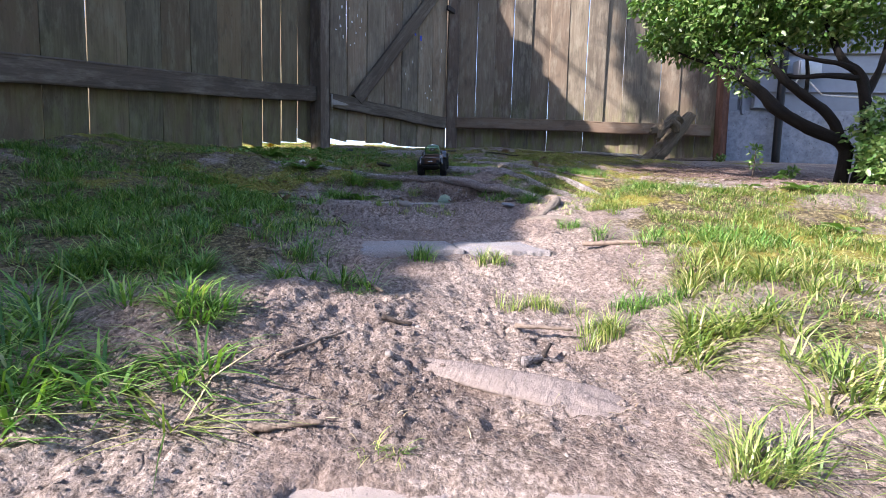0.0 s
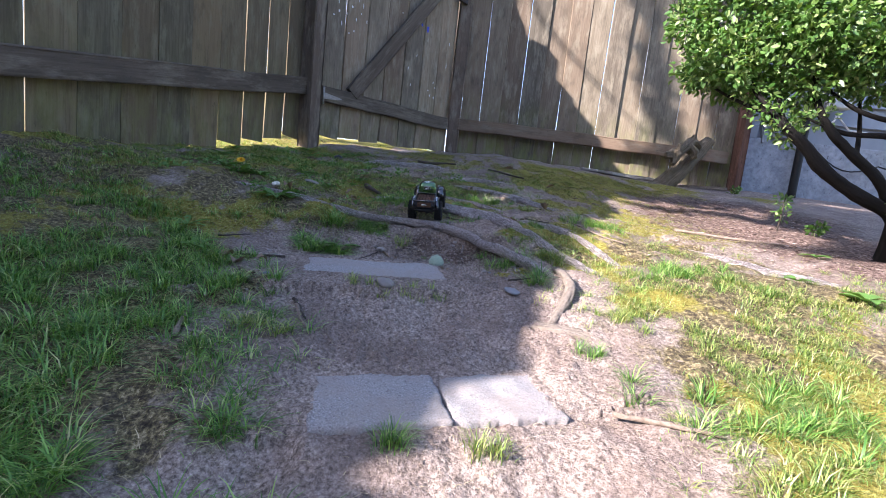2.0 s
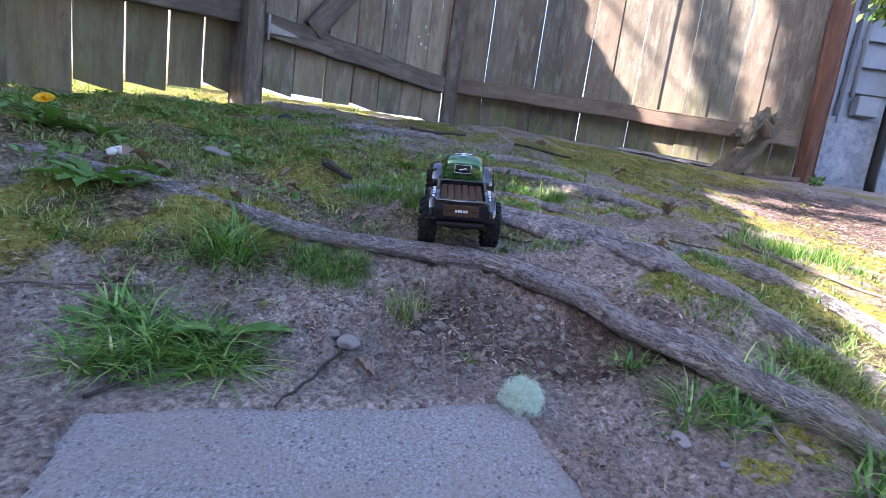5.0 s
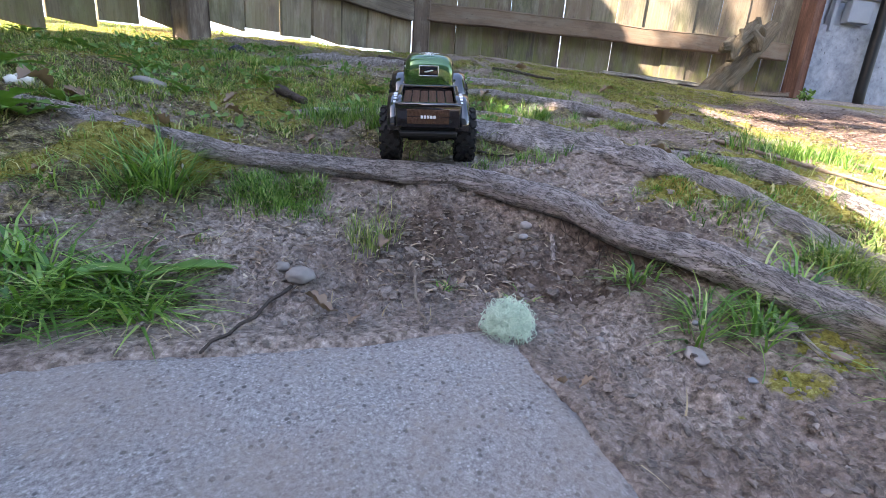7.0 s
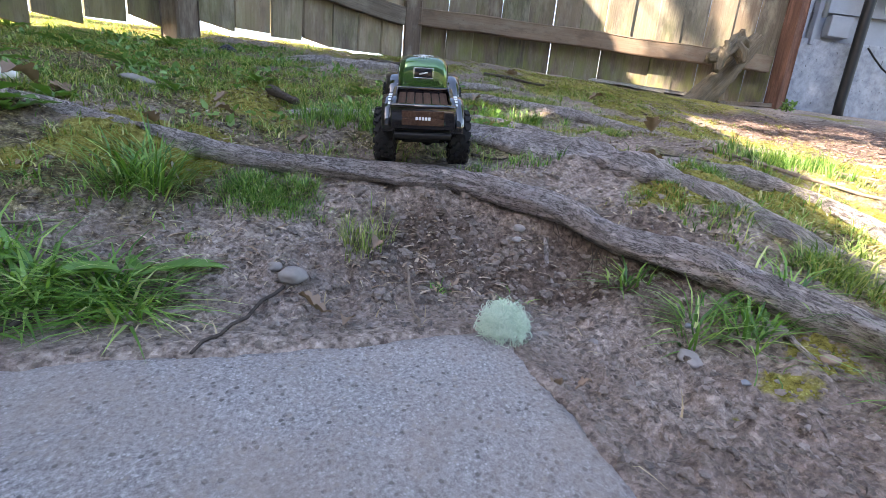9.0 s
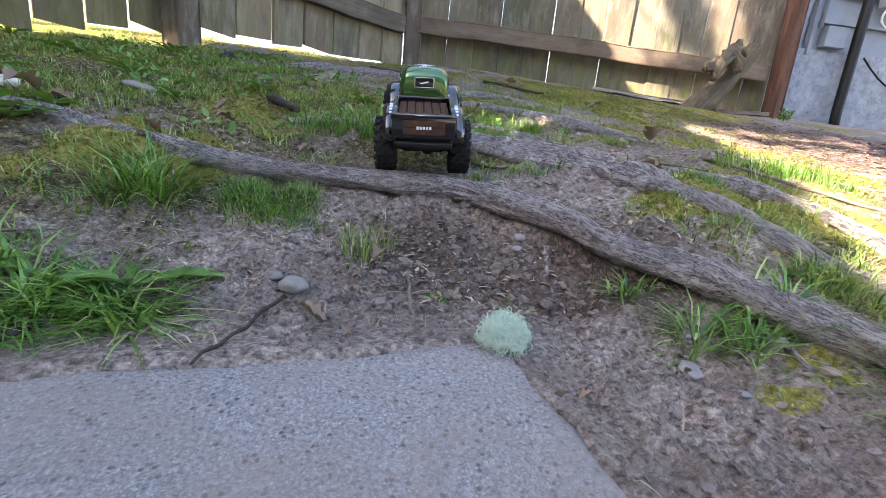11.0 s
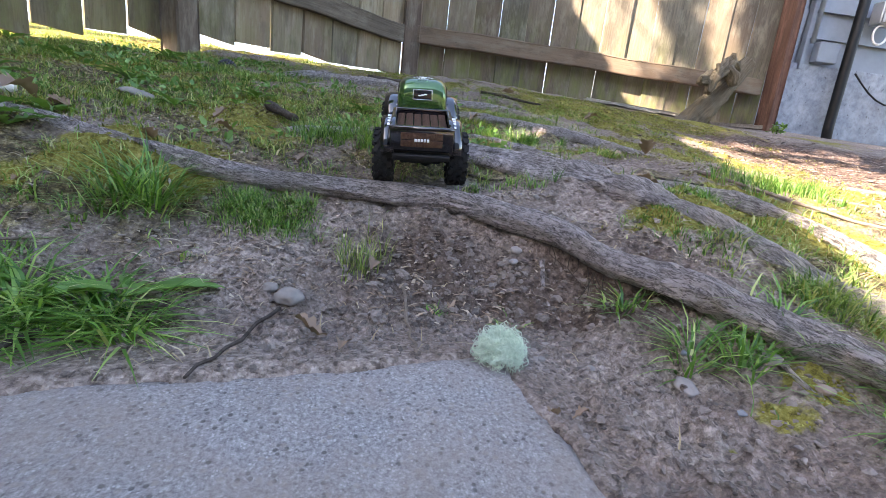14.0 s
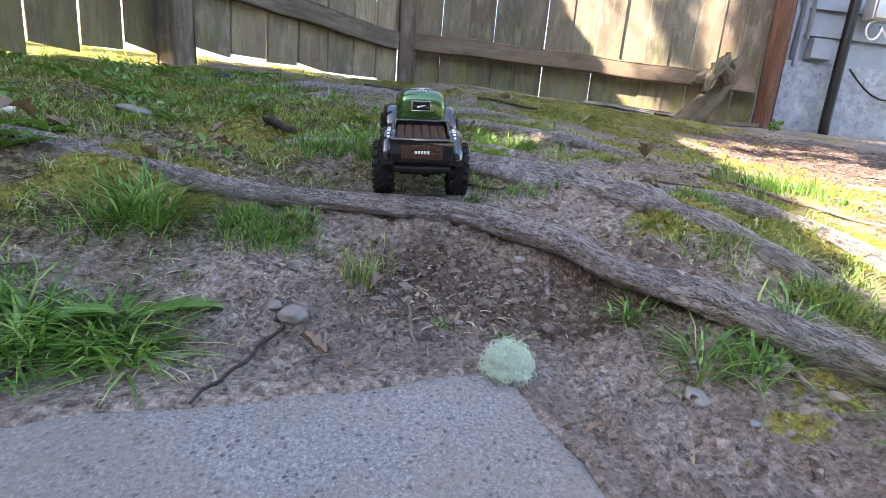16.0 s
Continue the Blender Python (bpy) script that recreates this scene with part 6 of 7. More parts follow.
for k, (c, rr) in enumerate(STEMS):
    rr = [.8 * v for v in rr]
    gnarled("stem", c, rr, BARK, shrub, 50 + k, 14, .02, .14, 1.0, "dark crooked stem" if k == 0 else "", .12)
CLUMPS = [(1.02, 2.00, .91, .15, .18, .11), (.93, 1.98, .87, .075, .09, .06), (1.20, 1.95, .95, .20, .20, .13), (1.45, 1.92, 1.02, .24, .22, .17), (1.10, 2.00, 1.12, .25, .24, .18), (1.70, 1.86, 1.00, .24, .20, .18), (1.40, 2.00, 1.25, .34, .28, .22),
          (1.75, 1.90, 1.30, .28, .26, .24), (1.02, 2.06, 1.34, .20, .20, .18), (1.12, 1.98, .81, .10, .10, .05), (1.30, 1.90, .84, .13, .12, .07), (1.50, 1.86, .86, .12, .10, .06), (1.20, 1.80, 1.02, .14, .12, .12), (1.56, 1.74, 1.0, .16, .12, .12),
          (1.90, 1.75, .9, .16, .16, .16), (1.28, 1.98, .74, .06, .06, .04), (.90, 2.04, 1.06, .09, .10, .10), (1.36, 1.80, .93, .12, .1, .08), (1.3, 2.0, 1.5, .4, .3, .2), (1.7, 1.9, 1.55, .3, .3, .2)]
foliage("crown", CLUMPS, 46000, .026, LEAF, shrub, 7, .45)
foliage("low_growth", [(1.60, 1.62, .44, .13, .11, .13), (1.54, 1.56, .33, .10, .08, .09), (1.72, 1.62, .36, .16, .1, .14), (1.62, 1.52, .28, .14, .08, .06), (1.78, 1.55, .5, .15, .1, .15)], 6500, .024, LEAF, shrub, 8, .35)
foliage("hanging_shoot", [(1.20, 1.88, .70, .06, .05, .07), (1.14, 1.90, .74, .05, .04, .05), (1.30, 1.86, .72, .06, .05, .05), (1.24, 1.90, .66, .04, .04, .06)], 420, .022, LEAF, shrub, 9, .2)


def sprout(x, y, h, seed, label):
    z = gz(x, y)
    s = empty("sapling", pose(x, y, z), label, "sapling", "young shoots")
    tube("stem", [(x, y, z - .01), (x + .005, y, z + h * .5), (x + .012, y + .004, z + h)], [.004, .003, .0015], TWIGDARK, s, 6)
    foliage("leaves", [(x + .004, y, z + h * .45, .03, .03, h * .22), (x + .008, y, z + h * .78, .035, .035, h * .2)], 70, .024, LEAF, s, seed, .3)


sprout(1.50, 2.20, .17, 31, "young leafy shoot standing in reddish mulch")
sprout(1.66, 2.20, .06, 32, "tiny leafy shoot in mulch")
sprout(1.95, 3.25, .05, 33, "tiny bright shoot beside the fence foot")

# ---- unseen tree added beyond the fence to dapple the light ----
tree = empty("tree", pose(-3.7, 1.7, .2), "tall leafy tree, unseen, added beyond the fence to dapple the sunlight", "tree")
TK = 4.5
RAY = Vector((-0.888, -0.512, 0.62))


def overhead(x, z, k=TK):
    return Vector((x, 3.58, z)) + RAY * k


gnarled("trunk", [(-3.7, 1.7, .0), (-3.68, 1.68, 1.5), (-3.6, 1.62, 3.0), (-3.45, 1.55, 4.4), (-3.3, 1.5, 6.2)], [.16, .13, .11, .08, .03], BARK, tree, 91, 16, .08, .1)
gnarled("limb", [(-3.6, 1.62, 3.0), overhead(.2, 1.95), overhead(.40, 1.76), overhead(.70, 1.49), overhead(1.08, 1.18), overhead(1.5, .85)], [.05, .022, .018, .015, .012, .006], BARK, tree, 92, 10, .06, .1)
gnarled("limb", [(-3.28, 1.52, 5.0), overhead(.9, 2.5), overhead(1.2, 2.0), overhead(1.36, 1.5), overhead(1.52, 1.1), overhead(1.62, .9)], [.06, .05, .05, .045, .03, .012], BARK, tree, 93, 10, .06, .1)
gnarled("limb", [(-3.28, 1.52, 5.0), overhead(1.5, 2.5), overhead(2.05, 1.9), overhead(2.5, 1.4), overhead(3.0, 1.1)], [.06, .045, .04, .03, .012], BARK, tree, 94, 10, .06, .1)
# leaf clumps set back along the sun ray from each spot to be shaded
SHADE = []
for fx, fz, fr in ((1.24, 1.80, .09), (1.32, 1.52, .09), (1.38, 1.38, .09), (1.44, 1.23, .095), (1.49, 1.09, .085), (1.55, .96, .08), (1.44, .72, .04), (1.84, 1.62, .12), (1.90, 1.48, .10), (1.95, 1.34, .09), (2.0, 1.2, .09), (2.06, 1.06, .09), (2.1, .92, .08), (2.06, .78, .08), (1.80, .70, .05), (1.92, .68, .06), (1.96, 1.72, .08), (1.96, 1.56, .08), (1.97, 1.42, .08), (1.98, 1.27, .08), (1.98, 1.12, .08), (1.99, .97, .08), (1.60, .68, .05), (1.70, .68, .06), (1.80, .66, .06), (1.67, .76, .04), (1.5, 1.95, .16), (1.8, 1.95, .2), (2.1, 1.75, .2), (2.14, 1.45, .14),
                   (2.30, 1.25, .17), (2.34, .85, .09), (2.62, 1.05, .18), (2.75, .72, .2), (2.95, 1.1, .24), (3.1, .7, .24), (2.55, 1.5, .22), (2.62, .5, .14), (3.3, 1.4, .3), (2.8, .4, .18), (2.4, 1.75, .25), (2.85, 1.75, .28), (2.5, .75, .09), (3.4, 1.0, .3), (3.2, .4, .25)):
    c = overhead(fx, fz)
    SHADE.append((c.x, c.y, c.z, fr, fr * 1.2, fr * .9))
for gx in np.arange(1.02, 2.5, .17):
    for gy in np.arange(2.60 + .2 * (gx - .9), 3.45, .17):
        c = Vector((gx + .05 * math.sin(9 * gy), gy, gz(gx, gy))) + RAY * (TK + (gy - 3.58) / .512)
        SHADE.append((c.x, c.y, c.z, .10, .11, .09))
dap = random.Random(23)
for k in range(7):
    gx, gy = dap.uniform(.95, 1.5), dap.uniform(2.35, 2.95)
    for j in range(3):
        c = Vector((gx + .11 * j, gy - .028 * j, gz(gx, gy))) + RAY * (TK + (gy - 3.58) / .512)
        SHADE.append((c.x, c.y, c.z, .055, .045, .035))
for fx in np.arange(2.2, 3.5, .2):
    for fz in np.arange(.42, 1.7, .2):
        if abs(fx - 2.38) + abs(fz - .85) > .2 and dap.random() > .4:
            c = overhead(fx + .04 * math.sin(7 * fz), fz)
            SHADE.append((c.x, c.y, c.z, .12, .13, .11))
# clumps that only keep the sun off the shrub's stems
for sx in (1.22, 1.36, 1.5, 1.64, 1.78):
    for sz in (.28, .42, .56, .70):
        c = Vector((sx, 1.75, sz)) + RAY * 6.2
        SHADE.append((c.x, c.y, c.z, .085, .09, .08))
foliage("crown", SHADE, 33000, .055, LEAF, tree, 12, .1)
foliage("upper_crown", [(-3.4, 1.5, 6.2, .7, .7, .5), (-3.0, 1.6, 6.0, .5, .5, .4), (-3.9, 1.4, 6.1, .6, .6, .5)], 2500, .10, LEAF, tree, 13, .2)

# ---- a second, unseen tree, added off the yard so its low twigs shade the grassy bank ----
low_tree = empty("tree", pose(-5.6, -2.5, -.2), "leafy young tree, unseen, added off the yard to shade the grassy bank", "tree")
gnarled("trunk", [(-5.6, -2.5, -.3), (-5.55, -2.48, 1.2), (-5.4, -2.42, 2.4), (-5.1, -2.35, 3.3)], [.09, .07, .05, .012], BARK, low_tree, 95, 12, .08, .1)
# clumps set up the sun ray from each bank spot to be shaded
BANK = []
for hx, hy, hr in ((-.31, .41, .04), (-.29, .36, .035), (-.245, .365, .03), (-.27, .30, .03), (-.50, .53, .05), (-.43, .55, .05), (-.41, .45, .05), (-.44, .64, .05), (-.52, .60, .05), (-.55, .68, .05), (-.37, .52, .04), (-.45, .47, .05)):
    c = Vector((hx, hy, gz(hx, hy))) + RAY * 5.2
    BANK.append((c.x, c.y, c.z, hr, hr * 1.1, hr * .9))
foliage("crown", BANK, 900, .05, LEAF, low_tree, 14, .1)
DENSE = []
for hx, hy in ((-.37, .48), (-.42, .52), (-.43, .42), (-.48, .50), (-.40, .60), (-.325, .47), (-.315, .42), (-.36, .42), (-.36, .365)):
    c = Vector((hx, hy, gz(hx, hy))) + RAY * 5.2
    DENSE.append((c.x, c.y, c.z, .045, .05, .04))
foliage("lower_crown", DENSE, 900, .05, LEAF, low_tree, 17, .1)


# ---- stump and boards at the fence foot ----
stump = empty("stump", pose(1.50, 3.33, .52), "gnarled sawn-off grey stump leaning by the fence", "stump")
gnarled("trunk", [(1.48, 3.31, .46), (1.525, 3.325, .53), (1.595, 3.335, .615), (1.675, 3.35, .71), (1.74, 3.36, .80), (1.785, 3.365, .86)], [.080, .060, .050, .047, .050, .046], STUMPBARK, stump, 61, 28, .008, .3, 1.0, "", .35)
BURL = [([(1.715, 3.350, .785), (1.645, 3.315, .825), (1.600, 3.285, .785), (1.556, 3.262, .752), (1.520, 3.250, .730)], [.030, .046, .044, .032, .036]),
        ([(1.535, 3.255, .742), (1.490, 3.245, .722), (1.450, 3.240, .708)], [.034, .030, .022]),
        ([(1.525, 3.252, .735), (1.508, 3.238, .69), (1.500, 3.230, .655)], [.036, .030, .024]),
        ([(1.530, 3.252, .740), (1.538, 3.245, .775), (1.530, 3.240, .800)], [.024, .018, .010]),
        ([(1.615, 3.285, .795), (1.640, 3.265, .750), (1.648, 3.255, .712)], [.034, .032, .024]),
        ([(1.640, 3.312, .820), (1.648, 3.302, .850), (1.646, 3.298, .872)], [.034, .024, .010])]
for k, (pts, radii) in enumerate(BURL):
    gnarled("branch_stub", pts, radii, STUMPBARK, stump, 62 + 3 * k, 24, .008, .35, 1.0, "", .4)
gnarled("root_flare", [(1.50, 3.32, .53), (1.40, 3.27, .505), (1.33, 3.22, .475)], [.045, .03, .012], STUMPBARK, stump, 64, 18, .012, .3)


def plank(x0, y0, x1, y1, wide, thick, material, label, seed, lift=.006):
    a, b = Vector((x0, y0, gz(x0, y0) + lift)), Vector((x1, y1, gz(x1, y1) + lift))
    o = mesh_ob("plank", [], [], material)
    bm = beam_bm((b - a).length, thick, wide, seed, 8, .002)
    bm.to_mesh(o.data)
    bm.free()
    o.matrix_world = along(a, b)
    return tagged(o, label, "plank", "loose boards")


PALEWOOD = mat("pale_bleached_wood", bark_build([(0.30, 0.28, 0.25), (0.45, 0.42, 0.38), (0.62, 0.59, 0.54)], False, (90, 90, 90)))
plank(.98, 3.47, 1.50, 3.42, .07, .016, PALEWOOD, "bleached pale board lying at the fence foot", 71, .012)
plank(1.66, 3.40, 1.98, 3.40, .05, .02, STICK, "dark weathered board at the fence foot", 72, .008)
plank(1.08, 3.40, 1.34, 3.38, .04, .010, PALEWOOD, "short bleached batten on the soil", 73, .008)


# ---- sticks ----
def stick(x0, y0, x1, y1, r, material, label, seed, lift=.002, arch=.0):
    """A stick that bridges the hollows of the soil."""
    rnd = random.Random(seed)
    n = 9
    xs, ys, zs = [], [], []
    for k in range(n):
        t = k / (n - 1)
        w = rnd.uniform(-.03, .03) * (0 if k in (0, n - 1) else 1)
        xs.append(x0 + (x1 - x0) * t - (y1 - y0) * w)
        ys.append(y0 + (y1 - y0) * t + (x1 - x0) * w)
        zs.append(max(gz(xs[-1], ys[-1]), float(base_height(np.array([xs[-1]]), np.array([ys[-1]]))[0])))
    pts = []
    for k in range(n):
        near = zs[max(0, k - 2):k + 3]
        pts.append((xs[k], ys[k], max(sum(near) / len(near), zs[k] - r) + r * .6 + lift + arch * math.sin(math.pi * k / (n - 1))))
    rad = [r * (1 - .45 * k / (n - 1)) * rnd.uniform(.85, 1.15) for k in range(n)]
    o = tube("stick", pts, rad, material, None, 8)
    return tagged(o, label, "stick", "fallen sticks")


STICKS = [(-.120, 1.402, -.151, 1.315, .0016, 1, "thin dark twig across the slab's edge"), (-.028, 1.44, -.022, 1.352, .0014, 0, "thin dry twig on loose soil"), (-.325, .856, -.372, .975, .0045, 0, "pale barkless stick on soil"), (-.221, 1.052, -.175, .979, .003, 1, "short dark twig"),
          (-.02, .484, .014, .487, .0032, 1, "short dark stick on sunlit soil"), (-.092, .372, -.052, .442, .0020, 0, "reddish-brown twig leaning on soil"), (.148, .436, .162, .465, .003, 1, "short dark twig standing on soil"), (.286, .787, .40, .740, .0042, 0, "grey stick on bare soil"),
          (-.082, .292, -.032, .300, .0034, 0, "pale stick beside grass"), (-.064, .591, -.029, .555, .0036, 0, "pale split stick on soil"), (-.262, 1.955, -.188, 1.808, .0095, 1, "thick grey-brown stick in grass"), (.13, .508, .195, .50, .003, 0, "thin brown stick on sunlit soil"),
          (.28, 1.33, .34, 1.23, .0014, 0, "fine dry stalk"), (.20, 1.215, .27, 1.25, .002, 1, "bent dark twig on soil"), (-.25, 1.36, -.27, 1.30, .0026, 1, "dark twig at the slab's corner"), (.42, 1.72, .56, 1.50, .003, 0, "long thin stick in sunlit grass"),
          (.55, 1.9, .62, 1.62, .003, 0, "thin curved stick on moss"), (-.31, 1.25, -.40, 1.22, .003, 1, "dark twig on soil"), (.9, 1.9, 1.2, 1.75, .006, 0, "weathered stick in mulch"), (.62, .52, .70, .48, .003, 0, "dry stalk in grass"), (-.21, 1.035, -.165, .945, .0035, 0, "crooked pale root-like stick on soil"), (-.50, 1.06, -.36, 1.10, .0025, 0, "long thin stalk lying in grass"), (-.30, .88, -.25, .93, .002, 0, "forked dry twig on soil"), (-.13, .95, -.11, .90, .002, 0, "short pale twig on soil"), (-.45, 1.42, -.30, 1.46, .0018, 0, "bent dry stalk over mossy soil"), (-.52, 1.36, -.45, 1.40, .0022, 1, "dark twig in mossy soil"), (.16, 1.60, .21, 1.555, .0016, 0, "short dry twig between roots"), (.30, 1.66, .37, 1.63, .002, 1, "dark twig between roots"), (.05, 1.62, .09, 1.60, .0016, 1, "small dark twig behind the root"), (-.12, 2.62, .08, 2.72, .008, 1, "dark stick near the gate"), (.25, 2.62, .42, 2.50, .006, 1, "dark stick on trodden soil")]
for k, (x0, y0, x1, y1, r, dark, lab) in enumerate(STICKS):
    stick(x0, y0, x1, y1, r, TWIGDARK if dark else STICK, lab + ("" if len(lab.split()) > 3 else " on soil"), 300 + k)


# ---- stones, clods ----
def stone(x, y, r, flat, material, label, seed, sink=.35, name="stone", cat="stone"):
    bm = bmesh.new()
    bmesh.ops.create_icosphere(bm, subdivisions=3, radius=1)
    rs = random.Random(seed)
    ax, ay = rs.uniform(.8, 1.25), rs.uniform(.75, 1.1)
    for v in bm.verts:
        k = 1 + .24 * noise.noise(v.co * 1.5 + Vector((seed, 0, 0))) + .10 * noise.noise(v.co * 3.6 + Vector((0, seed, 0)))
        v.co = Vector((v.co.x * ax, v.co.y * ay, v.co.z * flat)) * k * r
    o = mesh_ob(name, [], [], material)
    bm.to_mesh(o.data)
    bm.free()
    o.data.shade_smooth()
    o.matrix_world = pose(x, y, gz(x, y) + r * flat * (1 - 2 * sink) * .9, rs.uniform(-12, 12), rs.uniform(-12, 12), rs.uniform(0, 360))
    return tagged(o, label, cat, cat + "s")


WHITISH = simple("whitish_stone", (0.34, 0.315, 0.30), 0.9, vary=0.45, scale=120)
BLUESTONE = simple("blue_grey_stone", (0.17, 0.182, 0.20), 0.8, vary=0.2, scale=70)
TANSTONE = simple("tan_stone", (0.27, 0.21, 0.17), 0.85, vary=0.25, scale=70)
for k, (x, y, r, f, m, lab) in enumerate([(-.116, 1.413, .020, .7, STONE, "rounded grey-brown pebble on soil"), (-.131, 1.42, .012, .7, STONE, "small brownish pebble"), (.153, 1.318, .018, .35, PALESTONE, "flat pale stone sunk in soil"), (.163, 1.285, .009, .4, BLUESTONE, "small blue-grey stone"), (.082, 1.490, .012, .7, WHITISH, "white stone below the root"), (.077, 1.478, .009, .7, WHITISH, "small white stone"), (.073, 1.482, .006, .8, STONE, "grey clod of soil"),
                                              (-.062, 1.125, .040, .6, STONE, "broad grey stone half buried"), (.199, 1.15, .032, .35, BLUESTONE, "flat blue-grey stone"), (.225, 1.335, .016, .5, STONE, "grey stone beside the root"), (.235, 1.30, .010, .6, TANSTONE, "brown pebble"), (.100, 1.345, .007, .7, PALESTONE, "pale pebble on dark soil"), (.088, 1.355, .006, .7, TANSTONE, "tan pebble on dark soil"), (.168, 1.345, .006, .7, BLUESTONE, "small bluish pebble"),
                                              (-.34, 1.27, .020, .5, STONE, "pale grey stone"), (-.38, 1.24, .014, .5, PALESTONE, "pale rough stone"), (-.37, 1.31, .010, .6, PALESTONE, "whitish stone chip"), (-.35, 1.36, .008, .7, PALESTONE, "whitish stone chip"), (-.05, .46, .010, .7, STONE, "round pebble on sunlit soil"), (.02, .485, .006, .8, PALESTONE, "white pebble beside a stick"), (-.30, 1.12, .012, .5, BLUESTONE, "bluish stone on soil"), (.07, 1.36, .006, .7, STONE, "small grey pebble"), (.0, .40, .009, .7, STONE, "dusty pebble"), (.10, 1.56, .006, .7, PALESTONE, "white pebble behind the root"), (.115, 1.55, .008, .7, STONE, "grey pebble behind the root"), (-.54, 2.02, .035, .3, STONE, "flat grey stone in grass"), (.20, .60, .008, .6, STONE, "small pebble"), (-.48, 1.55, .012, .5, STONE, "grey stone on moss"), (-.45, 1.885, .045, .4, STONE, "flat pale grey stone bedded in moss")]):
    stone(x, y, r * .5, f * .9, m, lab + ("" if len(lab.split()) > 3 else " lying on the soil"), 500 + k)
stone(-.090, 1.262, .0042, .5, simple("orange_chip", (0.5, 0.2, 0.07), 0.6, vary=0.2), "small orange-brown chip on the slab", 560, -.9, "chip", "chip")
stone(-.033, 1.244, .0032, .4, FOOTPAINT, "tiny white chip on the slab", 561, -1.6, "chip", "chip")


def lumps(name, pts, sizes, seed, material, detail, label, cat, flat=.75):
    """Crumbs of soil: small uneven solids joined in one mesh."""
    rng = np.random.default_rng(seed)
    bm = bmesh.new()
    bmesh.ops.create_icosphere(bm, subdivisions=detail, radius=1)
    base = np.array([v.co[:] for v in bm.verts])
    tri = np.array([[v.index for v in f.verts] for f in bm.faces])
    bm.free()
    n = len(pts)
    z = ground_height(pts[:, 0], pts[:, 1])
    V = base[None] * (1 + rng.uniform(-.36, .30, (n, len(base), 1))) * (1 + .35 * np.sin(base[None, :, :1] * 3.3 + rng.uniform(0, 6, (n, 1, 1))) * np.cos(base[None, :, 1:2] * 3.7 + rng.uniform(0, 6, (n, 1, 1))))
    sc = np.stack([rng.uniform(.7, 1.3, n), rng.uniform(.7, 1.3, n), flat * rng.uniform(.7, 1.2, n)], 1)
    V = V * sc[:, None, :] * sizes[:, None, None]
    a = rng.uniform(0, 6.283, n)
    c, s = np.cos(a)[:, None], np.sin(a)[:, None]
    X = V[:, :, 0] * c - V[:, :, 1] * s + pts[:, 0:1]
    Y = V[:, :, 0] * s + V[:, :, 1] * c + pts[:, 1:2]
    Z = V[:, :, 2] + (z + sizes * (.1 if detail < 2 else -.25))[:, None]
    F = (tri[None] + (np.arange(n) * len(base))[:, None, None]).reshape(-1, 3)
    o = mesh_ob(name, np.stack([X, Y, Z], -1).reshape(-1, 3).tolist(), F.tolist(), material, smooth=False)
    return tagged(o, label, cat, kind="stuff")


def soil_scatter(n, seed, lo=.1, gain=1.0, box=(-.7, .9, .2, 2.2)):
    return scatter(n, *box, lambda x, y: np.clip(soil_amount(x, y) * gain - lo, 0, 1) * off_slabs(x, y), seed)


rng = np.random.default_rng(44)
pts = np.concatenate([soil_scatter(5000, 31), soil_scatter(13000, 39, .05, 1.0, (-.35, .40, .22, .62)), soil_scatter(14000, 40, .05, 1.0, (-.35, .36, 1.12, 1.6))])
lumps("soil_crumbs", pts, .0005 + np.where(pts[:, 1] > 1, .0024, .0013) * rng.uniform(0, 1, len(pts)) ** 2.2, 32, CRUMB, 1, "loose dry brown soil crumbs", "soil")
pts = clumped(soil_scatter(3400, 33, .2, 1.0, (-.5, .5, .25, 1.7)), 38, 7, .010)[0]
pts = pts[off_slabs(pts[:, 0], pts[:, 1]) > 0]
lumps("soil_clods", pts, .0012 + .0042 * rng.uniform(0, 1, len(pts)) ** 4, 34, CRUMB, 2, "larger dry soil clods", "soil")
dig = np.stack([rng.normal(.03, .085, 700), rng.normal(1.445, .038, 700)], 1)
lumps("dug_soil", dig, .0012 + .0045 * rng.uniform(0, 1, 700) ** 4, 35, CRUMB, 2, "freshly dug soil lumps under the root", "soil")
chips = scatter(9000, .6, 2.0, 1.3, 3.3, lambda x, y: np.clip(1.1 * gauss(x, y, 1.3, 2.05, .62, .55) + .6 * gauss(x, y, 1.6, 2.6, .5, .3), 0, 1) * .8, 36)
MULCH = mat("bark_chip", lambda nt, p: (nt.links.new(ramp(nt, island(nt), [(0.0, (0.06, 0.038, 0.03)), (0.5, (0.19, 0.13, 0.105)), (1.0, (0.40, 0.31, 0.27))]), p.inputs["Base Color"])))
lumps("bark_mulch", chips, .002 + .006 * rng.uniform(0, 1, len(chips)) ** 2, 37, MULCH, 1, "reddish bark chips under the shrub", "mulch", .3)


# ---- dead leaves, lichen, odds and ends ----
def dead_leaf(x, y, ln, seed, label):
    o = mesh_ob("dead_leaf", [], [], DEADLEAF)
    bm = leaf_bm(ln, ln * .55, .9, .1, seed)
    rs = random.Random(seed)
    for v in bm.verts:
        v.co.z += .25 * ln * math.sin(v.co.x / ln * 5 + seed) * .4 + abs(v.co.y) * .5
    bm.to_mesh(o.data)
    bm.free()
    o.data.shade_smooth()
    o.matrix_world = pose(x, y, gz(x, y) + .006, rs.uniform(-20, 20), rs.uniform(-15, 15), rs.uniform(0, 360))
    return tagged(o, label, "leaf", "dead leaves")


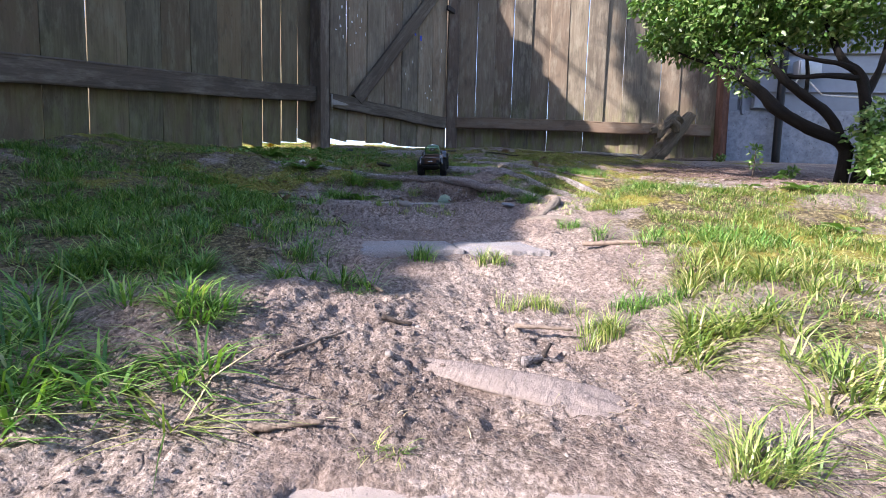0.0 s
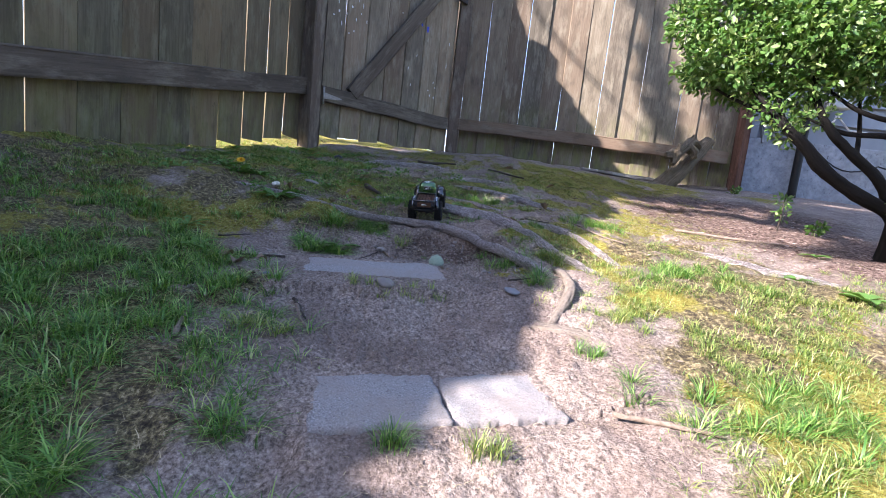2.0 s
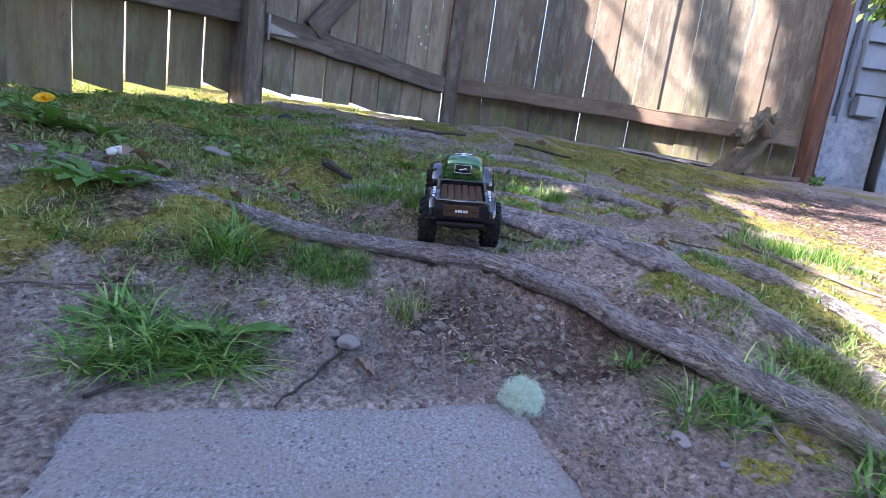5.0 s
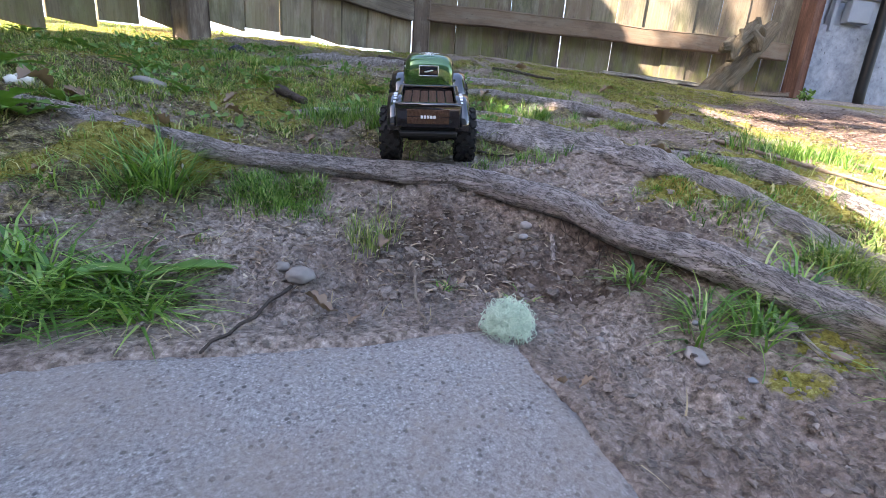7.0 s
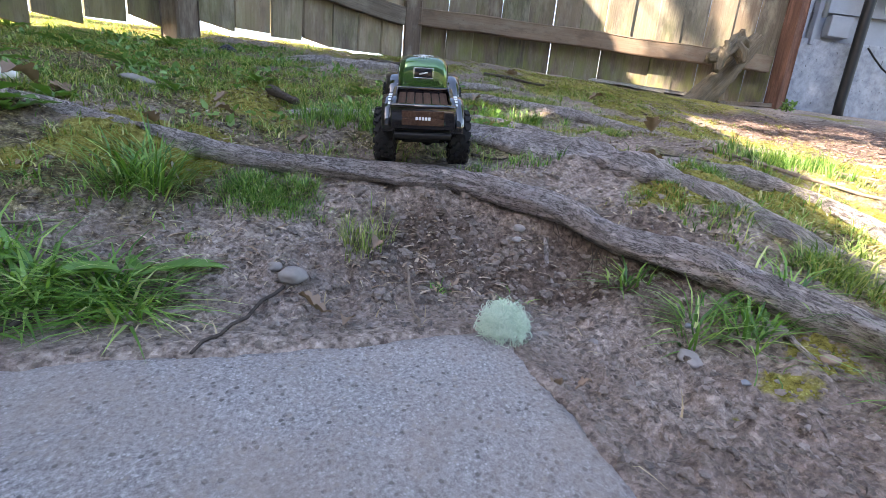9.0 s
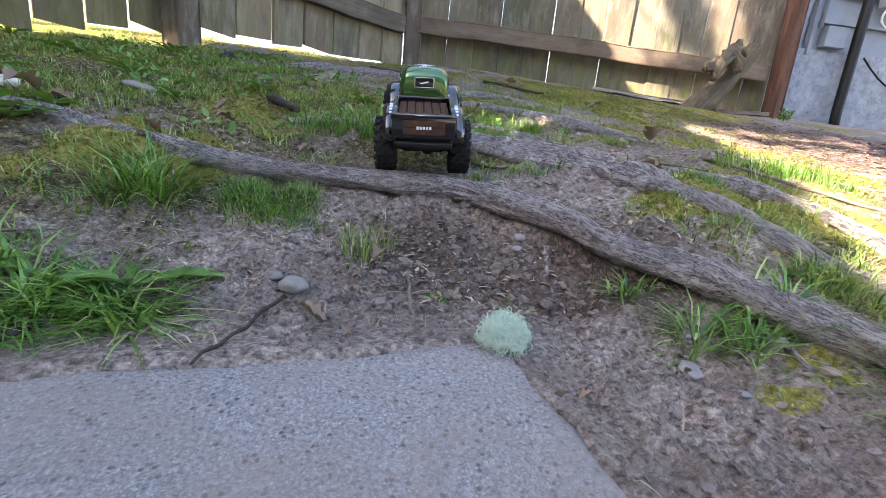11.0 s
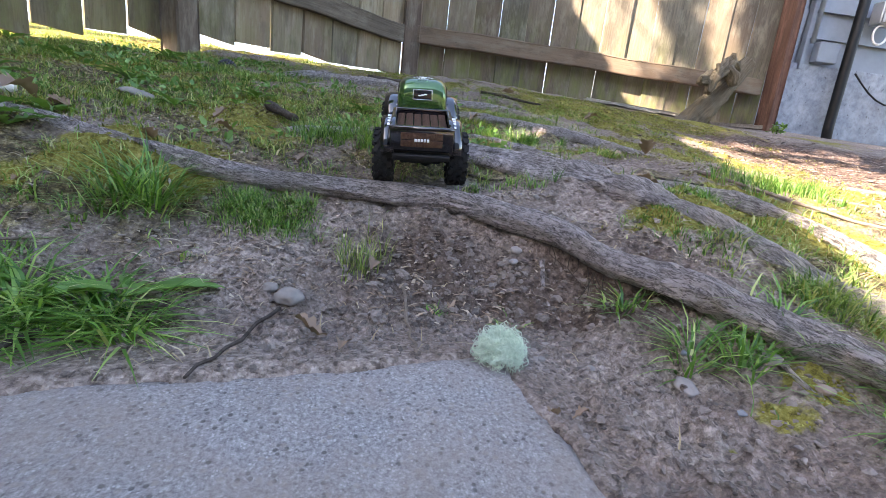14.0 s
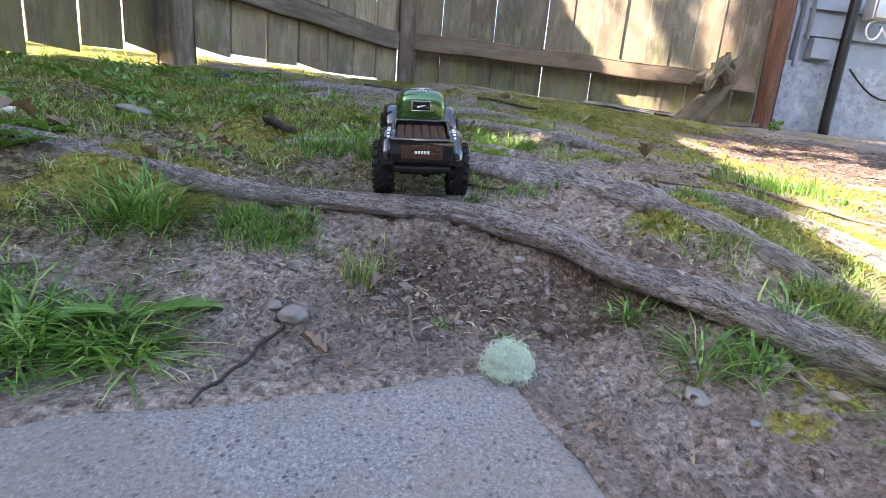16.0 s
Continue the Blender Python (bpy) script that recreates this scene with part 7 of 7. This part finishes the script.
for k, (x, y, ln) in enumerate([(-.082, 1.372, .028), (-.070, 1.366, .020), (-.455, 1.685, .05), (-.415, 1.678, .036), (-.44, 1.70, .03), (.02, 1.345, .02), (.40, 1.83, .05), (.36, 1.86, .04), (-.05, 1.475, .026), (.13, 2.1, .04), (.22, 1.56, .04), (-.5, 1.95, .04), (-.30, 1.62, .03), (-.38, 1.178, .06), (-.42, 1.16, .045), (-.33, 1.2, .03), (-.28, 1.10, .025), (-.36, 1.50, .02), (-.48, 1.47, .022), (-.30, 1.78, .03), (-.24, 1.70, .03), (.30, 1.62, .03), (.55, 2.35, .05), (.35, 2.75, .06), (-.15, 1.62, .025), (.055, 1.288, .013), (.060, 1.283, .010)]):
    dead_leaf(x, y, ln, 600 + k, "curled pale brown dead leaf on soil" if k % 2 else "crumpled light brown dead leaf")

def lichen(x, y, r):
    """A ball of curling threads: each a thin three-sided tube that winds over the ball."""
    z = max(gz(x, y), .141)
    o = empty("lichen_tuft", pose(x, y, z), "pale mint-green tangled lichen ball on soil", "lichen")
    rng = np.random.default_rng(5)
    n, k = 1250, 9
    p = rng.normal(size=(n, 3))
    p[:, 2] = np.abs(p[:, 2]) - .25
    p *= (r * rng.uniform(.55, 1.0, n) / np.linalg.norm(p, axis=1))[:, None]
    d = rng.normal(size=(n, 3)) + .35 * p / r
    d /= np.linalg.norm(d, axis=1)[:, None]
    axis = rng.normal(size=(n, 3))
    axis /= np.linalg.norm(axis, axis=1)[:, None]
    step = r * rng.uniform(.09, .17, n)[:, None]
    verts = np.zeros((n, k, 3, 3))
    for i in range(k):
        side = np.cross(d, axis)
        side /= np.linalg.norm(side, axis=1)[:, None] + 1e-9
        up = np.cross(d, side)
        w = .00036 * (1 - .6 * i / (k - 1))
        for j in range(3):
            a = 2.0944 * j
            verts[:, i, j] = p + (side * math.cos(a) + up * math.sin(a)) * w
        p = p + d * step
        out = np.linalg.norm(p, axis=1)[:, None]
        d = d + .5 * np.cross(axis, d) + .25 * rng.normal(size=(n, 3)) - p / out * np.clip(out / r - 1.0, 0, 1) * 1.5
        d /= np.linalg.norm(d, axis=1)[:, None]
    verts = verts * np.array([.95, .9, 1.0]) + np.array([x, y, z + .62 * r])
    q = np.array([(i * 3 + j, i * 3 + (j + 1) % 3, i * 3 + 3 + (j + 1) % 3, i * 3 + 3 + j) for i in range(k - 1) for j in range(3)])
    faces = (q[None] + (np.arange(n) * k * 3)[:, None, None]).reshape(-1, 4)
    mesh_ob("strand", verts.reshape(-1, 3).tolist(), faces.tolist(), LICHEN, o)
    return o


lichen(.0350, 1.349, .0150)

stone(-.512, 1.718, .011, .7, FOOTPAINT, "small white chalky lump on soil", 640, .1, "chalk_lump", "debris")
stone(-.517, 1.704, .008, .8, FOOTPAINT, "small white chalky lump on soil", 641, .1, "chalk_lump", "debris")
cone = empty("pine_cone", pose(-.50, 2.47, gz(-.50, 2.47)), "dark blue-grey pine cone lying in grass", "pine cone")
bm = bmesh.new()
for k in range(60):
    a, t = k * 2.39996, k / 59
    rad = .014 * math.sin(math.pi * (t * .85 + .1))
    mm = pose(-.019 + .038 * t, 0, .011) @ Matrix.Rotation(a, 4, "X") @ pose(0, 0, rad, 0, -35, 0)
    bmesh.ops.create_cube(bm, size=1, matrix=mm @ Matrix.Diagonal((.009, .0075, .002, 1)))
DARKCONE = simple("dark_cone", (0.05, 0.05, 0.065), 0.6, vary=0.4, scale=120)
o = part("scales", bm, DARKCONE, cone)
o.matrix_world = pose(-.50, 2.47, gz(-.50, 2.47), 0, 0, 25)
